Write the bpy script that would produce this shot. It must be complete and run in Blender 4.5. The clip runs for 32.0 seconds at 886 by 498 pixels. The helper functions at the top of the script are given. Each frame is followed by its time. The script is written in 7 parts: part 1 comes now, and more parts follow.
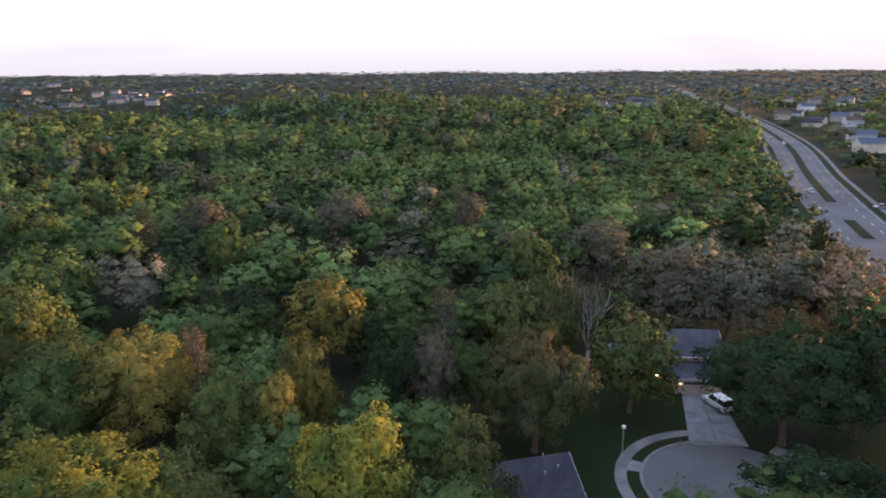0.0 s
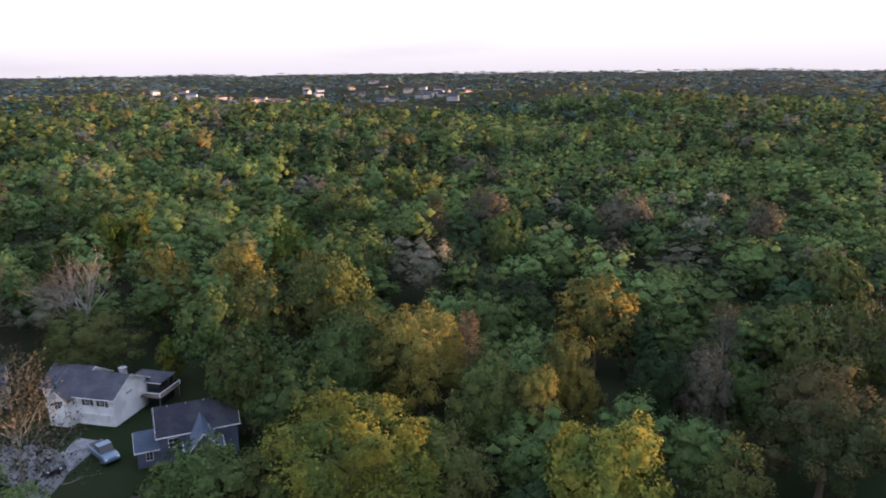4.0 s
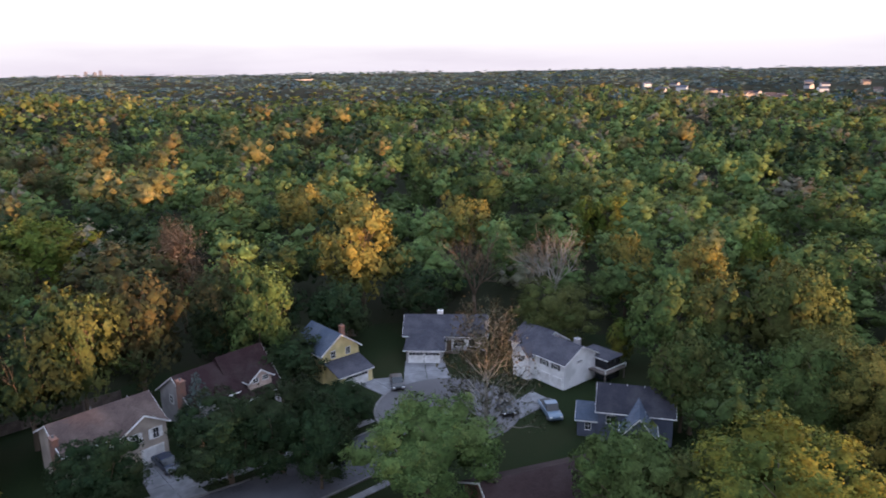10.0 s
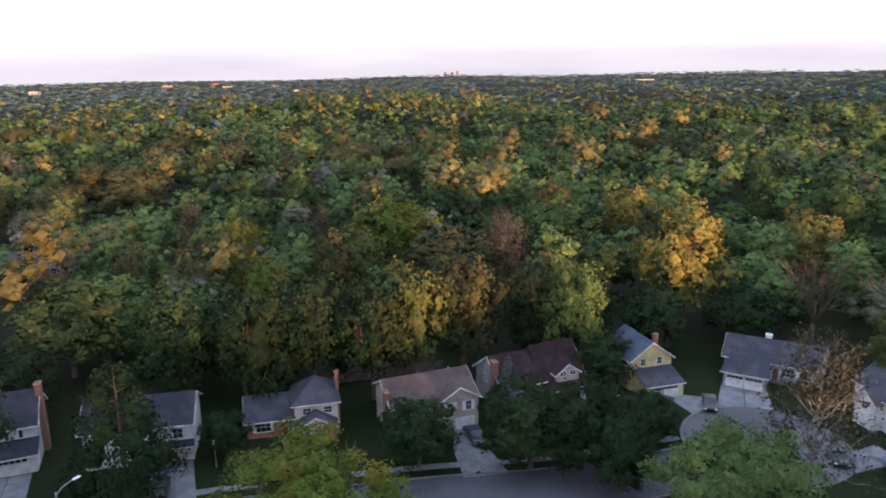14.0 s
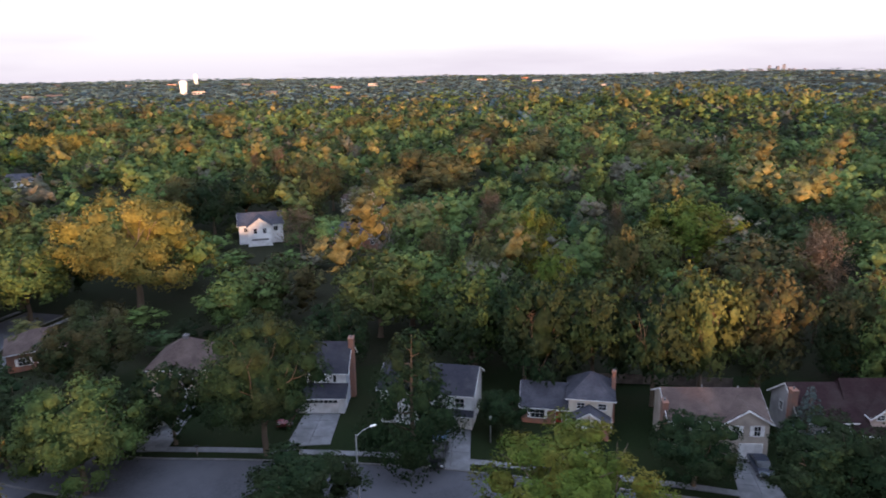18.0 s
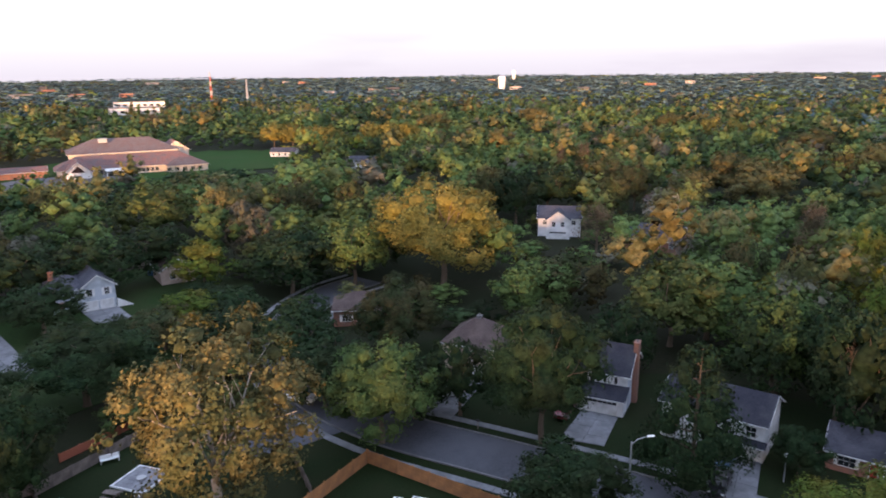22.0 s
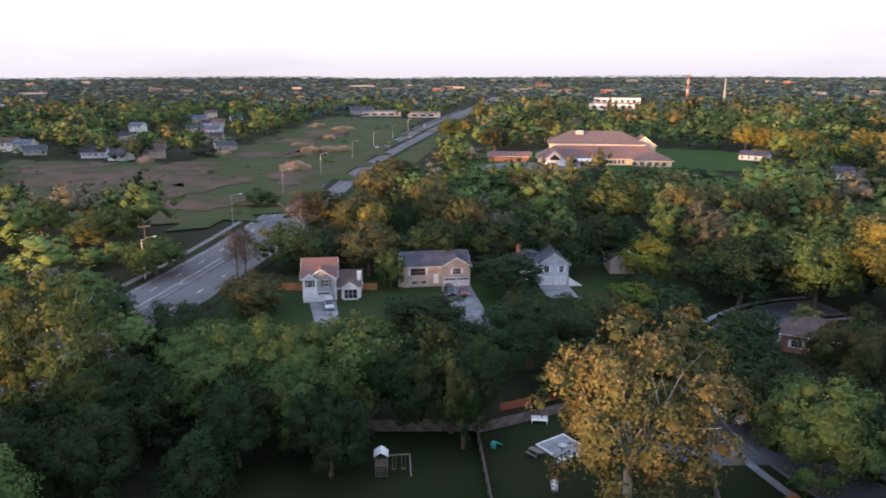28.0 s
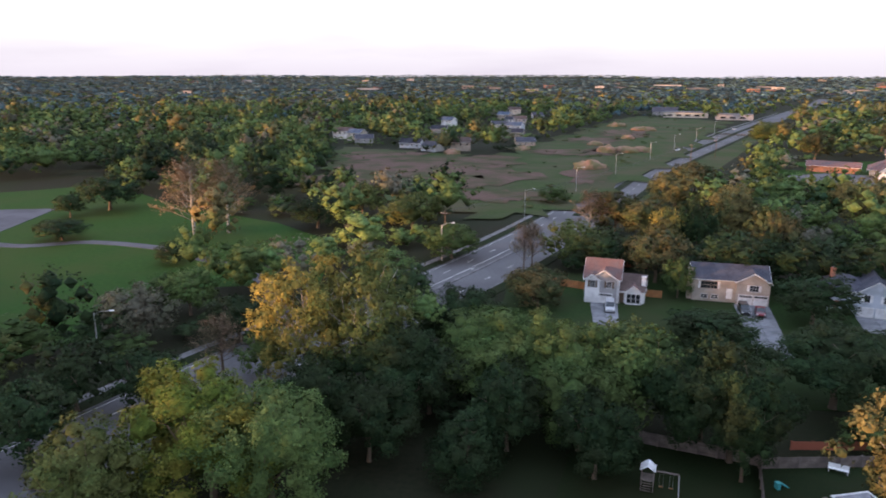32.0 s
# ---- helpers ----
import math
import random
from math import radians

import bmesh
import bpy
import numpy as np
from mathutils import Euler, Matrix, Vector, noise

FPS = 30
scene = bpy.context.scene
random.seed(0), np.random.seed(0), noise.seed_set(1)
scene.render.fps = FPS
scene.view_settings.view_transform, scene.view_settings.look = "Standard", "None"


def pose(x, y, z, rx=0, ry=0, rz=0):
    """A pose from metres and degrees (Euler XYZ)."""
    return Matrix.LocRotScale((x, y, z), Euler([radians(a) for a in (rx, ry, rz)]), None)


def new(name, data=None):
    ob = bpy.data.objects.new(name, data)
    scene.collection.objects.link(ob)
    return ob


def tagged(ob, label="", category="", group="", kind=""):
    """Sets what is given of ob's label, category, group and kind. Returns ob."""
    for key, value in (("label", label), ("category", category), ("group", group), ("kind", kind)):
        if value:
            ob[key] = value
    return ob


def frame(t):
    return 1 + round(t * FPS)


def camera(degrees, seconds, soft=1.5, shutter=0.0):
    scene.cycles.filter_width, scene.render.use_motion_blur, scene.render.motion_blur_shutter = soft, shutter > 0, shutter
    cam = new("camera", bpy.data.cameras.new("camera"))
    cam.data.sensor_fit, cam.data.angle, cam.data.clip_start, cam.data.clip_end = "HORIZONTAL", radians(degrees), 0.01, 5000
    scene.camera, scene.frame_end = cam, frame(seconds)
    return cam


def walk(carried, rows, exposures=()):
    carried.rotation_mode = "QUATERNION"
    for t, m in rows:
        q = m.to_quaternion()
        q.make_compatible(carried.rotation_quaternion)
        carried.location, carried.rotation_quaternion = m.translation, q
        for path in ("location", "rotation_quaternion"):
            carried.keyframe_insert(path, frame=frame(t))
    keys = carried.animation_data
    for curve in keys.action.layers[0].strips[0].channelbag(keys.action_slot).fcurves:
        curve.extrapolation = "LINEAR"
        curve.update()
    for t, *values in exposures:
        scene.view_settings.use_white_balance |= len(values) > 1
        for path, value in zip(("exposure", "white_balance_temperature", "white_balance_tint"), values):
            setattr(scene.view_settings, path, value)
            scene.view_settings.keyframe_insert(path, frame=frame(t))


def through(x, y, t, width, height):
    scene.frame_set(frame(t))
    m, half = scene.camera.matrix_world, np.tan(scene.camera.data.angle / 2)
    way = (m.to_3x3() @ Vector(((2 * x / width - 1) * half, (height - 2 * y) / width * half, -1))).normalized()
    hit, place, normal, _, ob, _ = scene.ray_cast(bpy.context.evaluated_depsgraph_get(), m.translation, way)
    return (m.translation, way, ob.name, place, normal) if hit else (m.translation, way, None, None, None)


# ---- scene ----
# camera: turns on the spot, high over the roofs
HIGH = 46.0
cam = camera(63.98, 32.0, soft=1.8, shutter=0.4)
PATH = (
    (0.0, pose(0, 0, HIGH, 75.74, 0.44, 0.10)),
    (1.0, pose(0, 0, HIGH, 75.69, 0.50, 5.72)),
    (2.0, pose(0, 0, HIGH, 75.72, 0.63, 11.34)),
    (3.0, pose(0, 0, HIGH, 75.75, 0.65, 16.96)),
    (3.5, pose(0, 0, HIGH, 75.77, 0.60, 19.83)),
    (5.5, pose(0, 0, HIGH, 75.78, 0.70, 32.06)),
    (6.0, pose(0, 0, HIGH, 75.77, 0.69, 35.17)),
    (7.0, pose(0, 0, HIGH, 75.75, 0.71, 41.37)),
    (8.0, pose(0, 0, HIGH, 75.70, 0.72, 47.54)),
    (9.0, pose(0, 0, HIGH, 75.67, 0.75, 53.77)),
    (10.0, pose(0, 0, HIGH, 75.67, 0.78, 60.10)),
    (11.0, pose(0, 0, HIGH, 75.75, 0.84, 66.62)),
    (12.0, pose(0, 0, HIGH, 75.87, 0.87, 73.20)),
    (13.0, pose(0, 0, HIGH, 75.97, 0.83, 79.81)),
    (14.0, pose(0, 0, HIGH, 76.05, 0.94, 86.34)),
    (14.5, pose(0, 0, HIGH, 76.05, 0.96, 89.43)),
    (16.5, pose(0, 0, HIGH, 76.02, 0.92, 101.23)),
    (17.0, pose(0, 0, HIGH, 75.99, 0.91, 104.23)),
    (18.0, pose(0, 0, HIGH, 75.97, 0.90, 110.19)),
    (19.0, pose(0, 0, HIGH, 75.96, 0.89, 116.16)),
    (20.0, pose(0, 0, HIGH, 75.96, 0.84, 122.17)),
    (21.0, pose(0, 0, HIGH, 76.00, 0.74, 128.30)),
    (22.0, pose(0, 0, HIGH, 76.01, 0.61, 134.46)),
    (23.0, pose(0, 0, HIGH, 76.02, 0.52, 140.71)),
    (24.0, pose(0, 0, HIGH, 76.05, 0.39, 146.79)),
    (25.0, pose(0, 0, HIGH, 76.07, 0.31, 152.76)),
    (25.5, pose(0, 0, HIGH, 76.07, 0.25, 155.70)),
    (27.5, pose(0, 0, HIGH, 76.06, 0.11, 167.81)),
    (28.0, pose(0, 0, HIGH, 76.07, 0.07, 170.78)),
    (29.0, pose(0, 0, HIGH, 76.04, -0.01, 176.66)),
    (30.0, pose(0, 0, HIGH, 76.00, -0.09, 182.60)),
    (31.0, pose(0, 0, HIGH, 75.96, -0.15, 188.51)),
    (32.0, pose(0, 0, HIGH, 75.97, -0.09, 194.31)),
)
walk(cam, PATH, exposures=((0.0, 1.0), (32.0, 1.0)))

# ---- light: a sun just above the horizon, veiled by thin cloud ----
SUN_TURN, SUN_UP = 300.0, 2.7
sun_data = bpy.data.lights.new("sun", "SUN")
sun_data.energy, sun_data.angle, sun_data.color = 7.6, radians(4.6), (1.0, 0.52, 0.26)
sun = new("sun", sun_data)
sun.matrix_world = pose(0, 0, 200, 90 - SUN_UP, 0, SUN_TURN + 180)

world = bpy.data.worlds.new("evening_sky")
world.use_nodes = True
scene.world = world
wt = world.node_tree
wt.nodes.clear()
w_out = wt.nodes.new("ShaderNodeOutputWorld")
w_bg = wt.nodes.new("ShaderNodeBackground")
w_sky = wt.nodes.new("ShaderNodeTexSky")
w_sky.sky_type, w_sky.sun_disc = "NISHITA", False
w_sky.sun_elevation, w_sky.sun_rotation = radians(SUN_UP), radians(-SUN_TURN)
w_sky.air_density, w_sky.dust_density, w_sky.ozone_density = 1.0, 2.0, 2.0
w_co = wt.nodes.new("ShaderNodeTexCoord")
w_map = wt.nodes.new("ShaderNodeMapping")
w_map.inputs["Scale"].default_value = (1.0, 1.0, 7.0)
w_noise = wt.nodes.new("ShaderNodeTexNoise")
w_noise.inputs["Scale"].default_value, w_noise.inputs["Detail"].default_value = 2.2, 6.0
w_ramp = wt.nodes.new("ShaderNodeValToRGB")
w_ramp.color_ramp.elements[0].position, w_ramp.color_ramp.elements[0].color = 0.50, (1, 1, 1, 1)
w_ramp.color_ramp.elements[1].position, w_ramp.color_ramp.elements[1].color = 0.70, (0.84, 0.82, 0.86, 1)
w_sep = wt.nodes.new("ShaderNodeSeparateXYZ")
w_low = wt.nodes.new("ShaderNodeValToRGB")  # thin cloud by height: rosy at the horizon, white above, thinner overhead
w_low.color_ramp.elements[1].color = (8.4, 10.5, 15.0, 1)
w_low.color_ramp.elements[0].color = (6.5, 6.0, 6.8, 1)
for pos, col in ((0.026, (7.2, 6.8, 7.4, 1)), (0.06, (9.0, 8.9, 9.1, 1)), (0.11, (9.0, 9.1, 9.2, 1)), (0.18, (7.4, 7.5, 8.6, 1)), (0.4, (7.6, 8.0, 10.1, 1)), (0.7, (8.0, 9.3, 12.6, 1))):
    w_low.color_ramp.elements.new(pos).color = col
w_mul = wt.nodes.new("ShaderNodeMix")
w_mul.data_type, w_mul.blend_type = "RGBA", "MULTIPLY"
w_mul.inputs["Factor"].default_value = 1.0
w_mix = wt.nodes.new("ShaderNodeMix")
w_mix.data_type = "RGBA"
w_mix.inputs["Factor"].default_value = 0.88
wt.links.new(w_co.outputs["Generated"], w_map.inputs["Vector"])
wt.links.new(w_map.outputs["Vector"], w_noise.inputs["Vector"])
wt.links.new(w_noise.outputs["Fac"], w_ramp.inputs["Fac"])
wt.links.new(w_co.outputs["Generated"], w_sep.inputs["Vector"])
wt.links.new(w_sep.outputs["Z"], w_low.inputs["Fac"])
wt.links.new(w_low.outputs["Color"], w_mul.inputs["A"])
wt.links.new(w_ramp.outputs["Color"], w_mul.inputs["B"])
wt.links.new(w_sky.outputs["Color"], w_mix.inputs["A"])
wt.links.new(w_mul.outputs["Result"], w_mix.inputs["B"])
wt.links.new(w_mix.outputs["Result"], w_bg.inputs["Color"])
w_bg.inputs["Strength"].default_value = 0.080
wt.links.new(w_bg.outputs["Background"], w_out.inputs["Surface"])

# ---- materials ----
def mix_color(nt, fac, a, b):
    n = nt.nodes.new("ShaderNodeMix")
    n.data_type = "RGBA"
    nt.links.new(fac, n.inputs["Factor"])
    for key, v in (("A", a), ("B", b)):
        if hasattr(v, "is_linked"):
            nt.links.new(v, n.inputs[key])
        else:
            n.inputs[key].default_value = (*v, 1)
    return n.outputs["Result"]


def noise_fac(nt, scale, detail=4.0, low=0.35, high=0.65, space="Object", stretch=(1, 1, 1)):
    co = nt.nodes.new("ShaderNodeTexCoord")
    mp = nt.nodes.new("ShaderNodeMapping")
    mp.inputs["Scale"].default_value = stretch
    tx = nt.nodes.new("ShaderNodeTexNoise")
    tx.inputs["Scale"].default_value, tx.inputs["Detail"].default_value = scale, detail
    rg = nt.nodes.new("ShaderNodeMapRange")
    rg.inputs["From Min"].default_value, rg.inputs["From Max"].default_value = low, high
    nt.links.new(co.outputs[space], mp.inputs["Vector"])
    nt.links.new(mp.outputs["Vector"], tx.inputs["Vector"])
    nt.links.new(tx.outputs["Fac"], rg.inputs["Value"])
    return rg.outputs["Result"]


def surface(name, a, b, grain=6.0, c=None, large=0.15, rough=0.85, bump=0.3, metal=0.0, stretch=(1, 1, 1), spread=0.0, space="Object"):
    """A rough material: two tones at a fine grain, a third in large stains, with fine relief."""
    m = bpy.data.materials.new(name)
    m.use_nodes = True
    nt = m.node_tree
    bs = nt.nodes["Principled BSDF"]
    fine = noise_fac(nt, grain, 5.0, 0.3, 0.7, space, stretch)
    col = mix_color(nt, fine, a, b)
    if c:
        col = mix_color(nt, noise_fac(nt, large, 4.0, 0.42, 0.62, space), col, c)
    if spread:
        info = nt.nodes.new("ShaderNodeObjectInfo")
        hsv = nt.nodes.new("ShaderNodeHueSaturation")
        rg = nt.nodes.new("ShaderNodeMapRange")
        rg.inputs["To Min"].default_value, rg.inputs["To Max"].default_value = 1 - spread, 1 + spread
        nt.links.new(info.outputs["Random"], rg.inputs["Value"])
        nt.links.new(rg.outputs["Result"], hsv.inputs["Value"])
        nt.links.new(col, hsv.inputs["Color"])
        col = hsv.outputs["Color"]
    nt.links.new(col, bs.inputs["Base Color"])
    bs.inputs["Roughness"].default_value, bs.inputs["Metallic"].default_value = rough, metal
    bs.inputs["Specular IOR Level"].default_value = 0.12 if rough > 0.75 else 0.4
    if bump:
        bn = nt.nodes.new("ShaderNodeBump")
        bn.inputs["Strength"].default_value, bn.inputs["Distance"].default_value = bump, 0.02
        nt.links.new(fine, bn.inputs["Height"])
        nt.links.new(bn.outputs["Normal"], bs.inputs["Normal"])
    return m


def leafy(name, a, b, c, through=0.15, patch=0.17):
    """Leaves: two greens leaf by leaf, a third tone in drifts through the crown; light passes through in part."""
    m = bpy.data.materials.new(name)
    m.use_nodes = True
    nt = m.node_tree
    bs = nt.nodes["Principled BSDF"]
    geo = nt.nodes.new("ShaderNodeNewGeometry")
    info = nt.nodes.new("ShaderNodeObjectInfo")
    col = mix_color(nt, geo.outputs["Random Per Island"], a, b)
    drift = nt.nodes.new("ShaderNodeTexNoise")
    drift.inputs["Scale"].default_value, drift.inputs["Detail"].default_value = patch, 2.0
    nt.links.new(geo.outputs["Position"], drift.inputs["Vector"])
    some = nt.nodes.new("ShaderNodeMapRange")
    some.inputs["From Min"].default_value, some.inputs["From Max"].default_value = 0.46, 0.60
    nt.links.new(drift.outputs["Fac"], some.inputs["Value"])
    col = mix_color(nt, some.outputs["Result"], col, c)
    spray = nt.nodes.new("ShaderNodeTexNoise")  # lighter and darker sprays, half a metre across
    spray.inputs["Scale"].default_value, spray.inputs["Detail"].default_value = 1.3, 6.0
    spray.inputs["Roughness"].default_value = 0.62
    nt.links.new(geo.outputs["Position"], spray.inputs["Vector"])
    tone = nt.nodes.new("ShaderNodeMapRange")
    tone.inputs["From Min"].default_value, tone.inputs["From Max"].default_value = 0.32, 0.68
    tone.inputs["To Min"].default_value, tone.inputs["To Max"].default_value = 0.45, 1.55
    nt.links.new(spray.outputs["Fac"], tone.inputs["Value"])
    deep = nt.nodes.new("ShaderNodeMix")
    deep.data_type, deep.blend_type = "RGBA", "MULTIPLY"
    deep.inputs["Factor"].default_value = 1.0
    nt.links.new(col, deep.inputs["A"])
    nt.links.new(tone.outputs["Result"], deep.inputs["B"])
    col = deep.outputs["Result"]
    hsv = nt.nodes.new("ShaderNodeHueSaturation")
    rg = nt.nodes.new("ShaderNodeMapRange")
    rg.inputs["To Min"].default_value, rg.inputs["To Max"].default_value = 0.8, 1.2
    nt.links.new(info.outputs["Random"], rg.inputs["Value"])
    own = nt.nodes.new("ShaderNodeAttribute")  # random tint per tree of the woods, plus haze lightening with distance
    own.attribute_name = "tree_haze_tint"
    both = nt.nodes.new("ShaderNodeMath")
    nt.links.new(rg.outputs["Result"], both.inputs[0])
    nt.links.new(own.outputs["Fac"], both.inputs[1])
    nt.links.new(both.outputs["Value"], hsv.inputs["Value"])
    nt.links.new(col, hsv.inputs["Color"])
    nt.links.new(hsv.outputs["Color"], bs.inputs["Base Color"])
    bs.inputs["Roughness"].default_value = 0.7
    bs.inputs["Specular IOR Level"].default_value = 0.06
    tr = nt.nodes.new("ShaderNodeBsdfTranslucent")
    nt.links.new(hsv.outputs["Color"], tr.inputs["Color"])
    mx = nt.nodes.new("ShaderNodeMixShader")
    mx.inputs["Fac"].default_value = through
    out = nt.nodes["Material Output"]
    nt.links.new(bs.outputs["BSDF"], mx.inputs[1])
    nt.links.new(tr.outputs["BSDF"], mx.inputs[2])
    nt.links.new(mx.outputs["Shader"], out.inputs["Surface"])
    return m


L_GREEN = leafy("leaf_green", (0.050, 0.090, 0.031), (0.088, 0.130, 0.041), (0.076, 0.108, 0.036))
# dark green foliage, with the shade of neighbouring trees put into its colour
L_DARK = leafy("leaf_dark_shaded", (0.015, 0.033, 0.015), (0.034, 0.056, 0.0225), (0.028, 0.040, 0.0175))
L_OLIVE = leafy("leaf_olive", (0.060, 0.086, 0.029), (0.098, 0.120, 0.037), (0.090, 0.100, 0.033))
L_LIME = leafy("leaf_lime", (0.070, 0.112, 0.022), (0.112, 0.150, 0.028), (0.150, 0.140, 0.028))
L_GOLD = leafy("leaf_gold", (0.092, 0.090, 0.038), (0.142, 0.118, 0.046), (0.080, 0.088, 0.036))
L_AMBER = leafy("leaf_amber", (0.135, 0.130, 0.036), (0.225, 0.180, 0.046), (0.118, 0.122, 0.036))
L_YELLOW = leafy("leaf_yellow", (0.120, 0.140, 0.028), (0.205, 0.190, 0.036), (0.084, 0.118, 0.030))
L_RUST = leafy("leaf_rust", (0.056, 0.062, 0.028), (0.100, 0.078, 0.034), (0.048, 0.064, 0.027))
L_GREY = leafy("leaf_grey", (0.080, 0.080, 0.060), (0.122, 0.112, 0.080), (0.082, 0.086, 0.054))
# distant woods: aerial haze put into the leaf colour
L_HAZE = leafy("leaf_haze_blue", (0.04369, 0.08246, 0.09321), (0.06067, 0.1064, 0.1154), (0.05823, 0.0878, 0.1013), 0.12)
L_PINK = leafy("leaf_pink", (0.2309, 0.1508, 0.1033), (0.2842, 0.2088, 0.1377), (0.1598, 0.1392, 0.08033))
L_BLUE = leafy("needle_blue", (0.0765, 0.102, 0.0935), (0.1105, 0.1445, 0.136), (0.0595, 0.085, 0.07225))
L_PLUM = leafy("leaf_plum", (0.05, 0.018, 0.022), (0.07, 0.025, 0.03), (0.04, 0.02, 0.02))
LEAVES = {"green": L_GREEN, "dark": L_DARK, "olive": L_OLIVE, "lime": L_LIME, "gold": L_GOLD, "yellow": L_YELLOW, "amber": L_AMBER, "rust": L_RUST, "grey": L_GREY,
          "pink": L_PINK, "blue": L_BLUE, "plum": L_PLUM, "far": L_HAZE}
BARK = surface("bark", (0.10, 0.075, 0.055), (0.17, 0.13, 0.10), 9.0, rough=0.95, bump=0.6, stretch=(1, 1, 0.3))
BARK_PALE = surface("pale_bark", (0.30, 0.28, 0.25), (0.42, 0.40, 0.36), 7.0, (0.16, 0.145, 0.125), 1.2, rough=0.9)
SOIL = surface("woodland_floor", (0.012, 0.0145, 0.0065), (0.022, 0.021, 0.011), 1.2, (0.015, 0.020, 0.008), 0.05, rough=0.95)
# set darker than real grass, to stand in for missing tree shade
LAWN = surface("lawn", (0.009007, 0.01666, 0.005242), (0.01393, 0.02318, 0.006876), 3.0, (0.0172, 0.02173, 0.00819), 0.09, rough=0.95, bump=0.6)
MEADOW = surface("meadow", (0.026, 0.046, 0.013), (0.044, 0.064, 0.018), 0.5, (0.058, 0.056, 0.028), 0.045, rough=0.95, bump=0.6)
PARK_GRASS = surface("park_grass", (0.01578, 0.04829, 0.006877), (0.02306, 0.06387, 0.00879), 0.8, (0.02731, 0.05453, 0.009555), 0.05, rough=0.95, bump=0.6)
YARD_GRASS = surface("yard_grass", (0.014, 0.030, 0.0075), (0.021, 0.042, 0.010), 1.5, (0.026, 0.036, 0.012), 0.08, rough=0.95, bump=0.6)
EARTH = surface("bare_earth", (0.08446, 0.05089, 0.04063), (0.1193, 0.07633, 0.05988), 0.7, (0.04968, 0.05089, 0.02138), 0.06, rough=0.95, bump=0.6)
ASPHALT = surface("asphalt", (0.062, 0.063, 0.072), (0.088, 0.089, 0.102), 3.0, (0.102, 0.103, 0.118), 0.12, rough=0.85, bump=0.2)
ROADTOP = surface("worn_asphalt", (0.1084, 0.1047, 0.1109), (0.1445, 0.1409, 0.1454), 2.0, (0.09392, 0.09027, 0.09558), 0.05, rough=0.85, bump=0.2)
CONCRETE = surface("concrete", (0.156, 0.1508, 0.155), (0.1977, 0.1899, 0.1937), 2.5, (0.1248, 0.1197, 0.1218), 0.35, rough=0.9, bump=0.2)


def striped(name, a, b, pitch, axis="z", dirt=None, rough=0.7):
    """Boards or courses: a saw profile across one axis in the relief, worn tones on top."""
    m = surface(name, a, b, 4.0, dirt or tuple(v * 0.8 for v in a), 0.5, rough, 0)
    nt = m.node_tree
    co = nt.nodes.new("ShaderNodeTexCoord")
    wv = nt.nodes.new("ShaderNodeTexWave")
    wv.wave_type, wv.wave_profile, wv.bands_direction = "BANDS", "SAW", axis.upper()
    wv.inputs["Scale"].default_value = 0.314159 / pitch
    wv.inputs["Distortion"].default_value = 0.0
    bn = nt.nodes.new("ShaderNodeBump")
    bn.inputs["Strength"].default_value, bn.inputs["Distance"].default_value = 0.6, 0.02
    nt.links.new(co.outputs["Object"], wv.inputs["Vector"])
    nt.links.new(wv.outputs["Fac"], bn.inputs["Height"])
    nt.links.new(bn.outputs["Normal"], nt.nodes["Principled BSDF"].inputs["Normal"])
    return m


def shingles(name, a, b, c):
    """Asphalt shingles: courses of tabs of slightly different tone, streaked by weather."""
    m = surface(name, a, b, 8.0, c, 0.4, 0.9, 0)
    nt = m.node_tree
    bs = nt.nodes["Principled BSDF"]
    co = nt.nodes.new("ShaderNodeTexCoord")
    br = nt.nodes.new("ShaderNodeTexBrick")
    br.inputs["Scale"].default_value = 1.0
    br.inputs["Brick Width"].default_value, br.inputs["Row Height"].default_value, br.inputs["Mortar Size"].default_value = 0.32, 0.14, 0.012
    br.inputs["Color1"].default_value, br.inputs["Color2"].default_value, br.inputs["Mortar"].default_value = (1, 1, 1, 1), (0.75, 0.75, 0.75, 1), (0.5, 0.5, 0.5, 1)
    mx = nt.nodes.new("ShaderNodeMix")
    mx.data_type, mx.blend_type = "RGBA", "MULTIPLY"
    mx.inputs["Factor"].default_value = 0.8
    old = bs.inputs["Base Color"].links[0].from_socket
    nt.links.new(co.outputs["Object"], br.inputs["Vector"])
    nt.links.new(old, mx.inputs["A"])
    nt.links.new(br.outputs["Color"], mx.inputs["B"])
    nt.links.new(mx.outputs["Result"], bs.inputs["Base Color"])
    return m


W_WHITE = striped("white_siding", (0.84, 0.84, 0.85), (0.88, 0.88, 0.89), 0.2)
W_TAN = striped("tan_siding", (0.42, 0.36, 0.31), (0.49, 0.42, 0.36), 0.2)
W_GREY = striped("grey_siding", (0.36, 0.35, 0.36), (0.42, 0.41, 0.42), 0.2)
W_BLUE = striped("pale_blue_siding", (0.50, 0.55, 0.62), (0.58, 0.62, 0.68), 0.2)
W_SLATE = striped("slate_siding", (0.10, 0.115, 0.165), (0.13, 0.145, 0.20), 0.2)
W_YELLOW = striped("yellow_siding", (0.66, 0.55, 0.27), (0.74, 0.62, 0.33), 0.2)
W_CREAM = surface("cream_render", (0.60, 0.55, 0.47), (0.68, 0.62, 0.54), 3.0, (0.5, 0.45, 0.38), 0.3, bump=0.2)
W_PINK = striped("pinkish_siding", (0.52, 0.40, 0.34), (0.60, 0.46, 0.40), 0.2)
